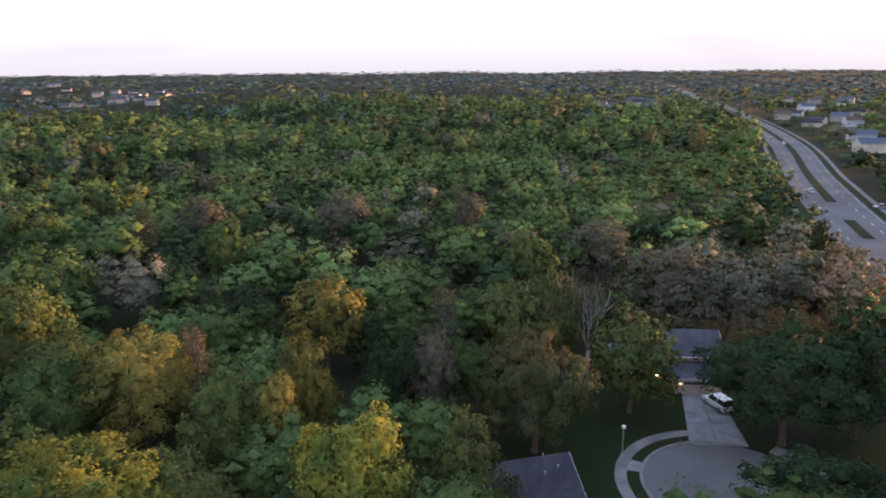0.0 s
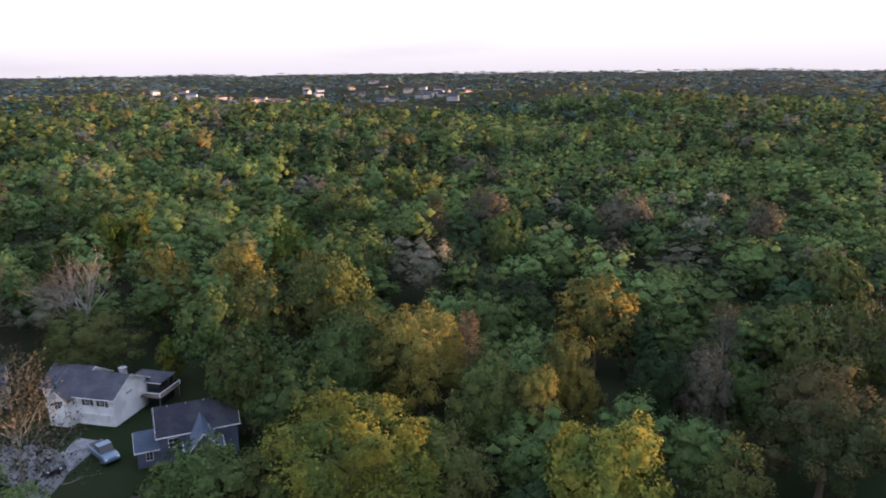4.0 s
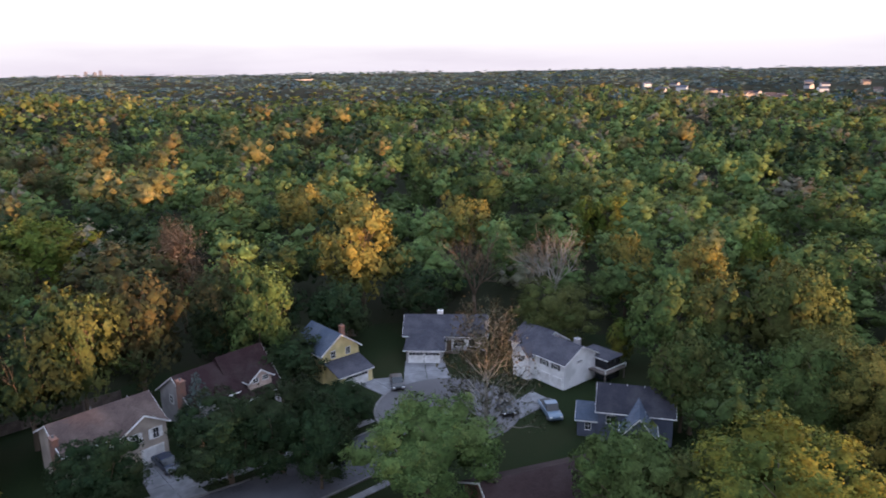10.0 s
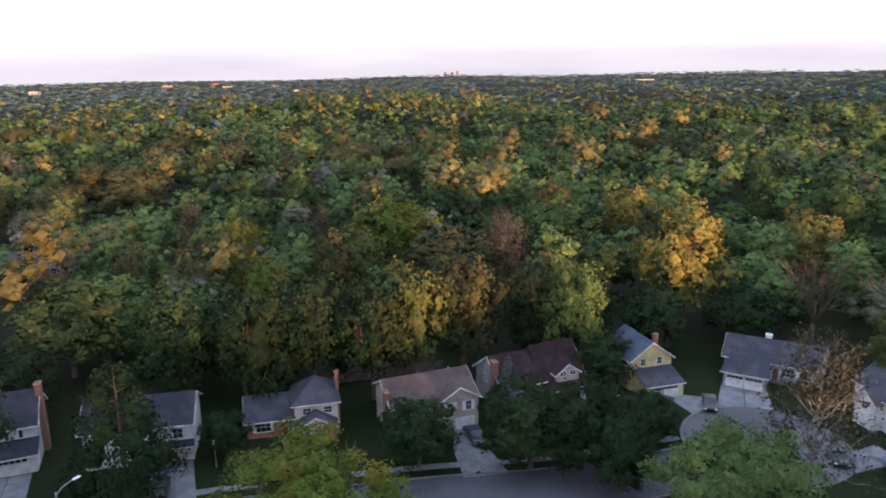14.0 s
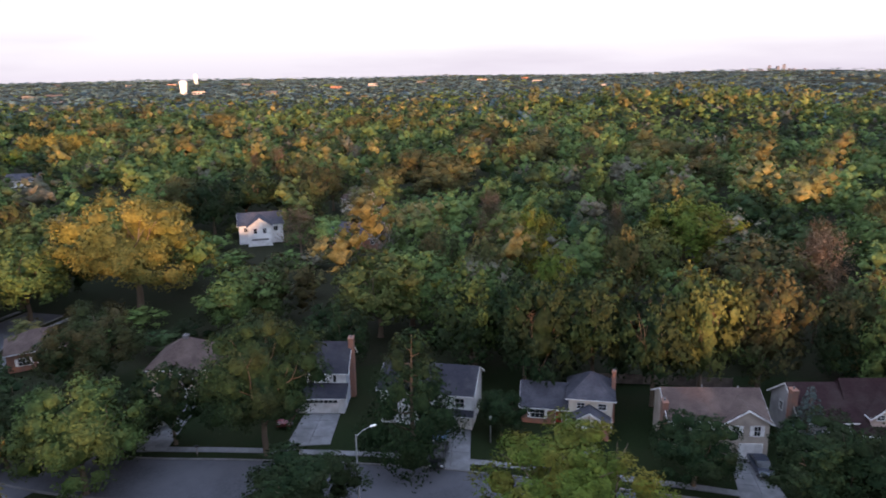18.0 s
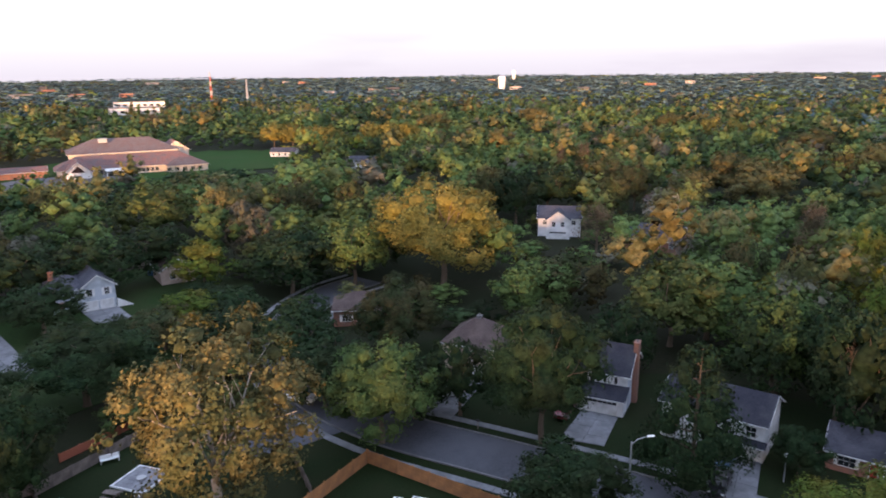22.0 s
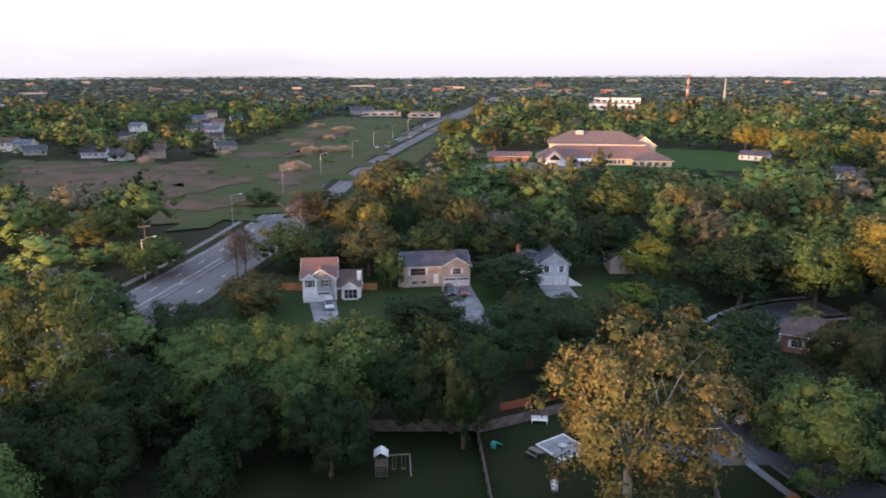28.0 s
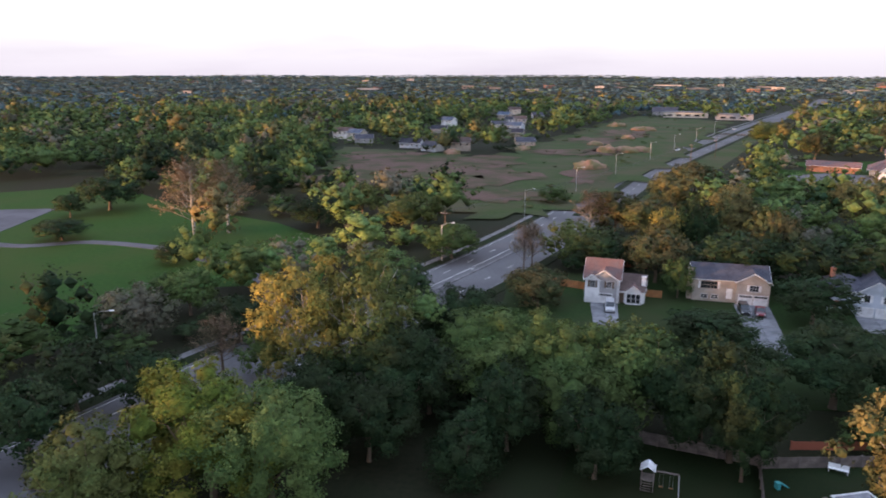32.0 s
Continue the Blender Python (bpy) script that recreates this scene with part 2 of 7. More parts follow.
R_GREY = shingles("grey_shingles", (0.05508, 0.0563, 0.072), (0.07776, 0.07949, 0.1008), (0.0972, 0.09605, 0.1152))
R_DARK = shingles("dark_shingles", (0.0324, 0.0324, 0.04464), (0.0468, 0.0468, 0.0612), (0.0612, 0.0612, 0.072))
R_BROWN = shingles("brown_shingles", (0.0864, 0.0612, 0.0576), (0.1224, 0.09, 0.0828), (0.144, 0.108, 0.0972))
R_RED = shingles("dark_red_shingles", (0.03069, 0.0165, 0.0198), (0.04433, 0.02475, 0.0264), (0.05115, 0.03506, 0.0352))
R_ROSE = shingles("rose_shingles", (0.175, 0.098, 0.088), (0.215, 0.125, 0.11), (0.165, 0.12, 0.115))
R_BLUE = shingles("blue_grey_shingles", (0.072, 0.0936, 0.1368), (0.0936, 0.1188, 0.1656), (0.1152, 0.1368, 0.18))
R_PLUM = shingles("plum_brown_shingles", (0.036, 0.02376, 0.02448), (0.054, 0.03456, 0.03456), (0.0612, 0.0432, 0.0432))
BRICK = surface("brick", (0.24, 0.12, 0.09), (0.33, 0.17, 0.125), 9.0, (0.2, 0.13, 0.11), 0.8, rough=0.9, bump=0.4)
TRIM = surface("white_trim", (0.82, 0.82, 0.82), (0.87, 0.87, 0.87), 5.0, (0.638, 0.627, 0.6272), 0.8, rough=0.5, bump=0.05)
DOOR_WHITE = surface("garage_door_white", (0.76, 0.76, 0.77), (0.82, 0.82, 0.83), 3.0, (0.55, 0.54, 0.53), 0.6, rough=0.5, bump=0.05)
TIMBER = surface("dark_timber", (0.10, 0.07, 0.05), (0.15, 0.11, 0.08), 6.0, rough=0.8)
CEDAR = surface("cedar_fence", (0.34, 0.155, 0.065), (0.44, 0.21, 0.09), 5.0, (0.28, 0.14, 0.07), 0.7, rough=0.85, spread=0.18)
WOOD_GREY = surface("weathered_wood", (0.17, 0.14, 0.125), (0.25, 0.21, 0.19), 5.0, (0.13, 0.11, 0.10), 0.7, rough=0.9, spread=0.18)
WOOD_RED = surface("red_stained_wood", (0.30, 0.10, 0.06), (0.37, 0.13, 0.085), 5.0, rough=0.9, spread=0.15)
METAL = surface("galvanised_steel", (0.42, 0.42, 0.43), (0.5, 0.5, 0.51), 9.0, rough=0.5, bump=0.05, metal=0.6)
BLACK = surface("black_plastic", (0.02, 0.02, 0.022), (0.035, 0.035, 0.037), 9.0, rough=0.5, bump=0.05)
RED_PAINT = surface("red_paint", (0.32, 0.03, 0.03), (0.38, 0.045, 0.04), 7.0, rough=0.5, bump=0.05)
TEAL = surface("teal_plastic", (0.05, 0.32, 0.32), (0.08, 0.4, 0.4), 7.0, rough=0.5, bump=0.05)
SLAB = surface("grey_paving", (0.24, 0.24, 0.26), (0.31, 0.31, 0.33), 3.0, (0.2, 0.2, 0.22), 0.6, rough=0.9, bump=0.2)
PAINT_LINE = surface("road_paint", (0.62, 0.61, 0.58), (0.72, 0.71, 0.68), 4.0, (0.4, 0.4, 0.38), 1.5, rough=0.7, bump=0.05)


def glazing(name, tint, rough=0.08):
    m = bpy.data.materials.new(name)
    m.use_nodes = True
    bs = m.node_tree.nodes["Principled BSDF"]
    bs.inputs["Base Color"].default_value = (*tint, 1)
    bs.inputs["Roughness"].default_value = rough
    bs.inputs["Specular IOR Level"].default_value = 0.6
    return m


GLASS = glazing("window_glass", (0.02, 0.023, 0.028))


def car_paint(name, col):
    m = glazing(name, col, 0.28)
    m.node_tree.nodes["Principled BSDF"].inputs["Coat Weight"].default_value = 0.5
    return m


def glow(name, col, power):
    m = bpy.data.materials.new(name)
    m.use_nodes = True
    bs = m.node_tree.nodes["Principled BSDF"]
    bs.inputs["Emission Color"].default_value = (*col, 1)
    bs.inputs["Emission Strength"].default_value = power
    return m


LAMP_WARM = glow("warm_bulb", (1.0, 0.62, 0.28), 9.0)

# ---- helpers ----
def part(name, bm, material, parent=None, label="", m=None):
    """Links a bmesh as one mesh object, under a thing or a part."""
    me = bpy.data.meshes.new(name)
    bm.to_mesh(me)
    bm.free()
    return mesh_part(name, me, material, parent, label, m)


def mesh_part(name, me, material, parent=None, label="", m=None):
    ob = new(name, me)
    if material and not me.materials:
        me.materials.append(material)
    if parent:
        ob.parent = parent
    if m is not None:
        ob.matrix_basis = m
    return tagged(ob, label=label)


def thing(name, m, label, category, group="", kind=""):
    ob = new(name)
    ob.empty_display_size = 0.3
    ob.matrix_basis = m
    return tagged(ob, label, category, group, kind)


def box(bm, x0, x1, y0, y1, z0, z1):
    v = [bm.verts.new(p) for p in ((x0, y0, z0), (x1, y0, z0), (x1, y1, z0), (x0, y1, z0), (x0, y0, z1), (x1, y0, z1), (x1, y1, z1), (x0, y1, z1))]
    for f in ((3, 2, 1, 0), (4, 5, 6, 7), (0, 1, 5, 4), (1, 2, 6, 5), (2, 3, 7, 6), (3, 0, 4, 7)):
        bm.faces.new([v[i] for i in f])
    return bm


def boxes(*dims):
    bm = bmesh.new()
    for d in dims:
        box(bm, *d)
    return bm


def prism(bm, outline, axis, a, b):
    """A closed outline in the plane across an axis, drawn out from a to b along it."""
    def at(p, s):
        return {"x": (s, p[0], p[1]), "y": (p[0], s, p[1]), "z": (p[0], p[1], s)}[axis]
    lo, hi = [bm.verts.new(at(p, a)) for p in outline], [bm.verts.new(at(p, b)) for p in outline]
    n = len(outline)
    for i in range(n):
        bm.faces.new((lo[i], lo[(i + 1) % n], hi[(i + 1) % n], hi[i]))
    bm.faces.new(lo[::-1])
    bm.faces.new(hi)
    bmesh.ops.recalc_face_normals(bm, faces=bm.faces)
    return bm


def tube(bm, points, radii, sides=8):
    """A tapered tube along points."""
    rings = []
    pts = [Vector(p) for p in points]
    for i, p in enumerate(pts):
        d = (pts[min(i + 1, len(pts) - 1)] - pts[max(i - 1, 0)]).normalized()
        u = d.cross(Vector((0.31, 0.95, 0.05))).normalized()
        w = d.cross(u)
        rings.append([bm.verts.new(p + radii[i] * (math.cos(a) * u + math.sin(a) * w)) for a in (6.28318 * k / sides for k in range(sides))])
    for r, s in zip(rings, rings[1:]):
        for k in range(sides):
            bm.faces.new((r[k], r[(k + 1) % sides], s[(k + 1) % sides], s[k]))
    bm.faces.new(rings[0][::-1])
    bm.faces.new(rings[-1])
    return bm


def big_mesh(name, verts, faces, slots=None, normals=None):
    """A mesh from arrays of corners and of triangles or quads, rounded by the corners' normals where given."""
    me = bpy.data.meshes.new(name)
    k = faces.shape[1]
    me.vertices.add(len(verts))
    me.vertices.foreach_set("co", np.ascontiguousarray(verts, np.float32).ravel())
    me.loops.add(faces.size)
    me.loops.foreach_set("vertex_index", np.ascontiguousarray(faces, np.int32).ravel())
    me.polygons.add(len(faces))
    me.polygons.foreach_set("loop_start", np.arange(0, faces.size, k, dtype=np.int32))
    if slots is not None:
        me.polygons.foreach_set("material_index", np.ascontiguousarray(slots, np.int32))
    me.update(calc_edges=True)
    if normals is not None:
        me.polygons.foreach_set("use_smooth", np.ones(len(faces), bool))
        me.normals_split_custom_set_from_vertices(np.ascontiguousarray(normals, np.float32))
    return me


def spline(points, step):
    """Points and directions along a smooth line through the points."""
    p = [Vector(q).to_2d() for q in points]
    p = [p[0] * 2 - p[1], *p, p[-1] * 2 - p[-2]]
    out = []
    for i in range(1, len(p) - 2):
        n = max(2, int((p[i + 1] - p[i]).length / step))
        for k in range(n):
            t = k / n
            out.append(0.5 * (2 * p[i] + (p[i + 1] - p[i - 1]) * t + (2 * p[i - 1] - 5 * p[i] + 4 * p[i + 1] - p[i + 2]) * t * t + (3 * p[i] - 3 * p[i + 1] + p[i + 2] - p[i - 1]) * t ** 3))
    out.append(p[-2])
    dirs = [(out[min(i + 1, len(out) - 1)] - out[max(i - 1, 0)]).normalized() for i in range(len(out))]
    return out, dirs


def ribbon(line, a, b, z, thick=0.0):
    """A strip beside a line, from a to b metres to its right, at height z over the ground."""
    pts, dirs = line
    bm = bmesh.new()
    rows = []
    for p, d in zip(pts, dirs):
        r = Vector((d.y, -d.x))
        q = [p + r * a, p + r * b]
        h = [ground_z(v.x, v.y) + z for v in q]
        ring = [bm.verts.new((q[0].x, q[0].y, h[0])), bm.verts.new((q[1].x, q[1].y, h[1]))]
        if thick:
            ring += [bm.verts.new((q[1].x, q[1].y, h[1] - thick)), bm.verts.new((q[0].x, q[0].y, h[0] - thick))]
        rows.append(ring)
    n = len(rows[0])
    for u, v in zip(rows, rows[1:]):
        for k in range(n if thick else 1):
            bm.faces.new((u[k], v[k], v[(k + 1) % n], u[(k + 1) % n]))
    if thick:
        bm.faces.new(rows[0])
        bm.faces.new(rows[-1][::-1])
    bmesh.ops.recalc_face_normals(bm, faces=bm.faces)
    if not thick:
        for f in bm.faces:
            if f.normal.z < 0:
                f.normal_flip()
    return bm


def sheet(outline, z, thick=0.06):
    """A flat slab with that outline."""
    bm = bmesh.new()
    prism(bm, outline, "z", z - thick, z)
    return bm


def inside(x, y, outline):
    """Which of the points lie in the outline."""
    hit = np.zeros(np.shape(x), bool)
    for (x0, y0), (x1, y1) in zip(outline, outline[1:] + outline[:1]):
        if y0 != y1:
            hit ^= ((y0 > y) != (y1 > y)) & (x < (x1 - x0) * (y - y0) / (y1 - y0) + x0)
    return hit

# ---- ground and roads ----
def ease(a, b, v):
    t = np.clip((v - a) / (b - a), 0, 1)
    return t * t * (3 - 2 * t)


ROAD_LINE = [(-335, -1400), (-262, -1150), (-95, -633), (-75, -566), (-17, -374), (3, -285), (20, -205), (36, -148), (56, -92), (78, 0), (95, 90), (112, 176), (152, 292), (216, 460), (294, 738), (437, 1310), (585, 1900)]
ROAD_X, ROAD_Y = [p[0] for p in ROAD_LINE], [p[1] for p in ROAD_LINE]


def ground_z(x, y):
    """Height of the ground: level round the houses and along the road, rolling further off, and rising to the far hills."""
    r = np.hypot(x, y)
    off = ease(70, 420, np.abs(x - np.interp(y, ROAD_Y, ROAD_X))) * (0.25 + 0.75 * ease(-500, 150, y))
    turn = (np.degrees(np.arctan2(-x, y)) + 360) % 360
    roll = 12.0 * np.sin(x / 131 + 1.0) * np.cos(y / 117 + 0.4) + 4.5 * np.sin(x / 61 - y / 83) + 3.0 * np.sin(y / 47 + x / 150)
    hills = 14 + 4.0 * np.sin(x / 410 + 0.5) * np.sin(y / 370 + 1.0) + 2.5 * np.cos(y / 230 - 0.7) + 2.0 * np.sin((x + y) / 170)
    plain = 1 - ease(268, 284, turn) * (1 - ease(326, 338, turn))  # flattened towards the sun, mostly out of view, so low sunlight gets in
    return plain * ease(230, 700, r) * roll * off * (1 - 0.4 * ease(1500, 3000, r)) + ease(1300, 4600, r) * hills * (0.55 + 0.45 * ease(70, 420, np.abs(x - np.interp(y, ROAD_Y, ROAD_X))))


def build_ground():
    radii = [0.0] + [12.0 * 1.075 ** k for k in range(84)]
    radii = [r for r in radii if r < 4960] + [4960.0]
    turns = 240
    ring = np.arange(turns) * 2 * math.pi / turns
    verts = [(0.0, 0.0, 0.0)]
    for r in radii[1:]:
        for a in ring:
            x, y = r * math.cos(a), r * math.sin(a)
            verts.append((x, y, float(ground_z(x, y))))
    bm = bmesh.new()
    vs = [bm.verts.new(v) for v in verts]
    for k in range(turns):
        bm.faces.new((vs[0], vs[1 + k], vs[1 + (k + 1) % turns]))
    for i in range(len(radii) - 2):
        o, p = 1 + i * turns, 1 + (i + 1) * turns
        for k in range(turns):
            n = (k + 1) % turns
            bm.faces.new((vs[o + k], vs[p + k], vs[p + n], vs[o + n]))
    for f in bm.faces:
        f.smooth = True
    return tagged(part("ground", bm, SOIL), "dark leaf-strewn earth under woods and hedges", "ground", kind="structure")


build_ground()

LOW_GROWTH = []  # squares where the woods stay low
# outlines of what is cleared of woods, in plan
WEST_YARDS = [(-84, -84), (-88, -58), (-100, -44), (-104, -12), (-112, 14), (-114, 52), (-100, 72), (-84, 86), (-58, 84), (-44, 66), (-40, 20), (-38, -50), (-44, -64), (-50, -92)]
SOUTH_YARDS = [(20, -106), (24, -160), (-30, -172), (-74, -172), (-80, -140), (-62, -106), (-20, -100)]
BACK_YARDS = [(6, -57), (4, -86), (-22, -86), (-38, -92), (-50, -70), (-40, -54)]
NORTH_YARDS = [(4, 56), (60, 56), (58, 92), (44, 108), (8, 108), (-2, 84)]
FIELD = [(176, -420), (72, -385), (10, -721), (-14, -793), (-95, -728), (-20, -369), (10, -262), (26, -225), (48, -220), (76, -240), (110, -235)]
PARK = [(265, -248), (236, -269), (150, -215), (104, -198), (76, -178), (64, -140), (92, -130), (90, -100), (96, -86), (140, -78), (200, -92), (290, -160)]
SCHOOL = [(-62, -322), (-108, -306), (-205, -306), (-240, -376), (-200, -420), (-120, -415), (-85, -402)]
SCRUB = [(-48, -262), (-69, -250), (-120, -232), (-152, -236), (-225, -300), (-215, -330), (-60, -330)]
main_line = spline(ROAD_LINE, 12.0)
MAIN_XY = np.array([(p.x, p.y) for p in main_line[0]])
STREET_LINE = [(-99, -122), (-86, -120), (-71, -110.5), (-61, -97), (-56, -82), (-56, -66), (-61, -48), (-66, -28), (-69.5, 0), (-70.5, 18), (-74, 36)]
street_line = spline(STREET_LINE, 3.0)
STREET_XY = np.array([(p.x, p.y) for p in street_line[0]])


def near_line(x, y, line_xy):
    d = np.full(np.shape(x), 1e9)
    for (ax, ay), (bx, by) in zip(line_xy, line_xy[1:]):
        ux, uy = bx - ax, by - ay
        t = np.clip(((x - ax) * ux + (y - ay) * uy) / (ux * ux + uy * uy), 0, 1)
        d = np.minimum(d, np.hypot(x - ax - t * ux, y - ay - t * uy))
    return d


def ground_sheet(name, outline, material, label, lift):
    return tagged(part(name, sheet(outline, lift), material), label, name, kind="structure")


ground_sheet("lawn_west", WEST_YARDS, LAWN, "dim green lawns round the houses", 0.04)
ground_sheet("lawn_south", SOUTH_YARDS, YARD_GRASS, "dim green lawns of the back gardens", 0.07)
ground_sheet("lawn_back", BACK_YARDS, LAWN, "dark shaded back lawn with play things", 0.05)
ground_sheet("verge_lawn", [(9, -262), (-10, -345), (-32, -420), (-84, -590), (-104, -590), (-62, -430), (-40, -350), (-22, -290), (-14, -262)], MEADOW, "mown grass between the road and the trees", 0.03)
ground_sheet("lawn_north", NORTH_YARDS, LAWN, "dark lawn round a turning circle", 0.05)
ground_sheet("park_lawn", PARK, PARK_GRASS, "mown green park meadow", 0.04)


def draped(name, outline, material, label, lift, step=12.0):
    """A sheet laid over the rolling ground, as a grid trimmed to its outline."""
    xs, ys = [p[0] for p in outline], [p[1] for p in outline]
    bm, grid = bmesh.new(), {}
    nx, ny = int((max(xs) - min(xs)) / step) + 1, int((max(ys) - min(ys)) / step) + 1
    for i in range(nx):
        for j in range(ny):
            x, y = min(xs) + i * step, min(ys) + j * step
            if inside(np.array(x + step / 2), np.array(y + step / 2), outline):
                corner = []
                for a, b in ((i, j), (i + 1, j), (i + 1, j + 1), (i, j + 1)):
                    if (a, b) not in grid:
                        px, py = min(xs) + a * step + 3 * math.sin(b * 1.7), min(ys) + b * step + 3 * math.sin(a * 2.1)
                        grid[a, b] = bm.verts.new((px, py, float(ground_z(px, py)) + lift))
                    corner.append(grid[a, b])
                bm.faces.new(corner)
    for f in bm.faces:
        f.smooth = True
    return tagged(part(name, bm, material), label, name.split("_")[-1], kind="structure")


draped("vacant_field", FIELD, MEADOW, "rough green vacant field beside the road", 0.5)
draped("school_lawn", SCHOOL, PARK_GRASS, "mown school lawn", 0.4)

main_road = tagged(part("main_road", ribbon(main_line, -9.5, 9.5, 0.12), ROADTOP), "wide pale worn asphalt road with four lanes", "road", kind="structure")
tagged(part("street", ribbon(street_line, -4.2, 4.2, 0.10, 0.06), ASPHALT), "dark asphalt residential street", "road", kind="structure")


def disc(cx, cy, r, z, thick=0.06, n=48):
    return sheet([(cx + r * math.cos(6.28318 * k / n), cy + r * math.sin(6.28318 * k / n)) for k in range(n)], z, thick)


def ring_bm(cx, cy, r0, r1, z, a0=0.0, a1=360.0, thick=0.12, n=40):
    """Part of a flat ring, between two angles."""
    a = [radians(a0 + (a1 - a0) * k / n) for k in range(n + 1)]
    return sheet([(cx + r1 * math.cos(t), cy + r1 * math.sin(t)) for t in a] + [(cx + r0 * math.cos(t), cy + r0 * math.sin(t)) for t in a[::-1]], z, thick)


NORTH_CIRCLE, WEST_CIRCLE = (32.0, 71.0), (-78.0, 45.0)
tagged(part("turning_circle_north", disc(*NORTH_CIRCLE, 9.6, 0.12), ROADTOP), "round pale asphalt turning circle", "road", kind="structure")
tagged(part("turning_circle_west", disc(*WEST_CIRCLE, 10.0, 0.14), ROADTOP), "round pale asphalt turning circle", "road", kind="structure")
tagged(part("side_street", sheet([(-53.5, -69.2), (-49.0, -69.8), (-40.0, -71.0), (-38.5, -79.0), (-48.0, -81.5), (-54.0, -84.0)], 0.09, 0.06), ASPHALT), "dark asphalt mouth of a side street", "road", kind="structure")

# ---- trees ----
BALL = np.array([(0, 0, 1), (0.894, 0, 0.447), (0.276, 0.851, 0.447), (-0.724, 0.526, 0.447), (-0.724, -0.526, 0.447), (0.276, -0.851, 0.447),
                 (0.724, 0.526, -0.447), (-0.276, 0.851, -0.447), (-0.894, 0, -0.447), (-0.276, -0.851, -0.447), (0.724, -0.526, -0.447), (0, 0, -1)])
BALL_F = np.array([(0, 1, 2), (0, 2, 3), (0, 3, 4), (0, 4, 5), (0, 5, 1), (1, 6, 2), (2, 7, 3), (3, 8, 4), (4, 9, 5), (5, 10, 1),
                   (6, 7, 2), (7, 8, 3), (8, 9, 4), (9, 10, 5), (10, 6, 1), (11, 7, 6), (11, 8, 7), (11, 9, 8), (11, 10, 9), (11, 6, 10)])
OCTA = np.array([(0.95, 0.2, 0), (-0.2, 0.95, 0.1), (-0.95, -0.2, 0), (0.2, -0.95, -0.1), (0, 0.1, 1.0), (0, 0, -1.0)])
OCTA_F = np.array([(0, 1, 4), (1, 2, 4), (2, 3, 4), (3, 0, 4), (1, 0, 5), (2, 1, 5), (3, 2, 5), (0, 3, 5)])


def unit(v):
    return v / (np.linalg.norm(v, axis=1)[:, None] + 1e-9)


def lobes(n, kind, r):
    """Centres and radii of the great lobes of a crown one wide and one high."""
    i = np.arange(n)
    a = i * 2.39996 + r.uniform(-0.5, 0.5, n)
    u = (i + 0.5) / n
    fat = 1.0 if n > 9 else 1.3
    if kind == "cone":
        z = 0.17 + 0.72 * u
        rad = 0.30 * np.clip(1.08 - u, 0.02, 1) ** 0.75 * r.uniform(0.8, 1.1, n)
        return np.c_[rad * np.cos(a), rad * np.sin(a), z], 0.175 * fat * (1.10 - 0.68 * u)
    if kind == "spruce":
        z = 0.06 + 0.90 * u
        rad = 0.36 * (1.02 - u)
        return np.c_[rad * np.cos(a), rad * np.sin(a), z], 0.035 + 0.13 * (1 - u)
    if kind == "tall":
        z = 0.24 + 0.64 * u + r.uniform(-0.05, 0.05, n)
        rad = 0.33 * np.sin(np.pi * (0.18 + 0.72 * u)) ** 0.7 * r.uniform(0.45, 1.15, n)
        return np.c_[rad * np.cos(a), rad * np.sin(a), z], r.uniform(0.085, 0.135, n) * (fat if n <= 9 else 1.15 if n < 24 else 1.0)
    if kind == "open":  # lobes held apart on the ends of the limbs
        ct = 1 - 1.8 * u
        reach = r.uniform(0.55, 1.12, n)
        rad = 0.40 * np.sqrt(np.clip(1 - ct * ct, 0, 1)) * reach
        return np.c_[rad * np.cos(a), rad * np.sin(a), 0.52 + 0.38 * ct * reach], r.uniform(0.055, 0.10, n)
    ct = 1 - 1.72 * u
    reach = r.uniform(0.62, 1.10, n)
    rad = 0.385 * np.sqrt(np.clip(1 - ct * ct, 0, 1)) * reach
    size = r.uniform(0.075, 0.125, n) if n > 30 else r.uniform(0.095, 0.15, n) if n > 9 else r.uniform(0.15, 0.21, n)
    if n <= 9:
        rad = rad * 0.8
    return np.c_[rad * np.cos(a), rad * np.sin(a), 0.52 + (0.355 if n > 9 else 0.28) * ct * reach], size


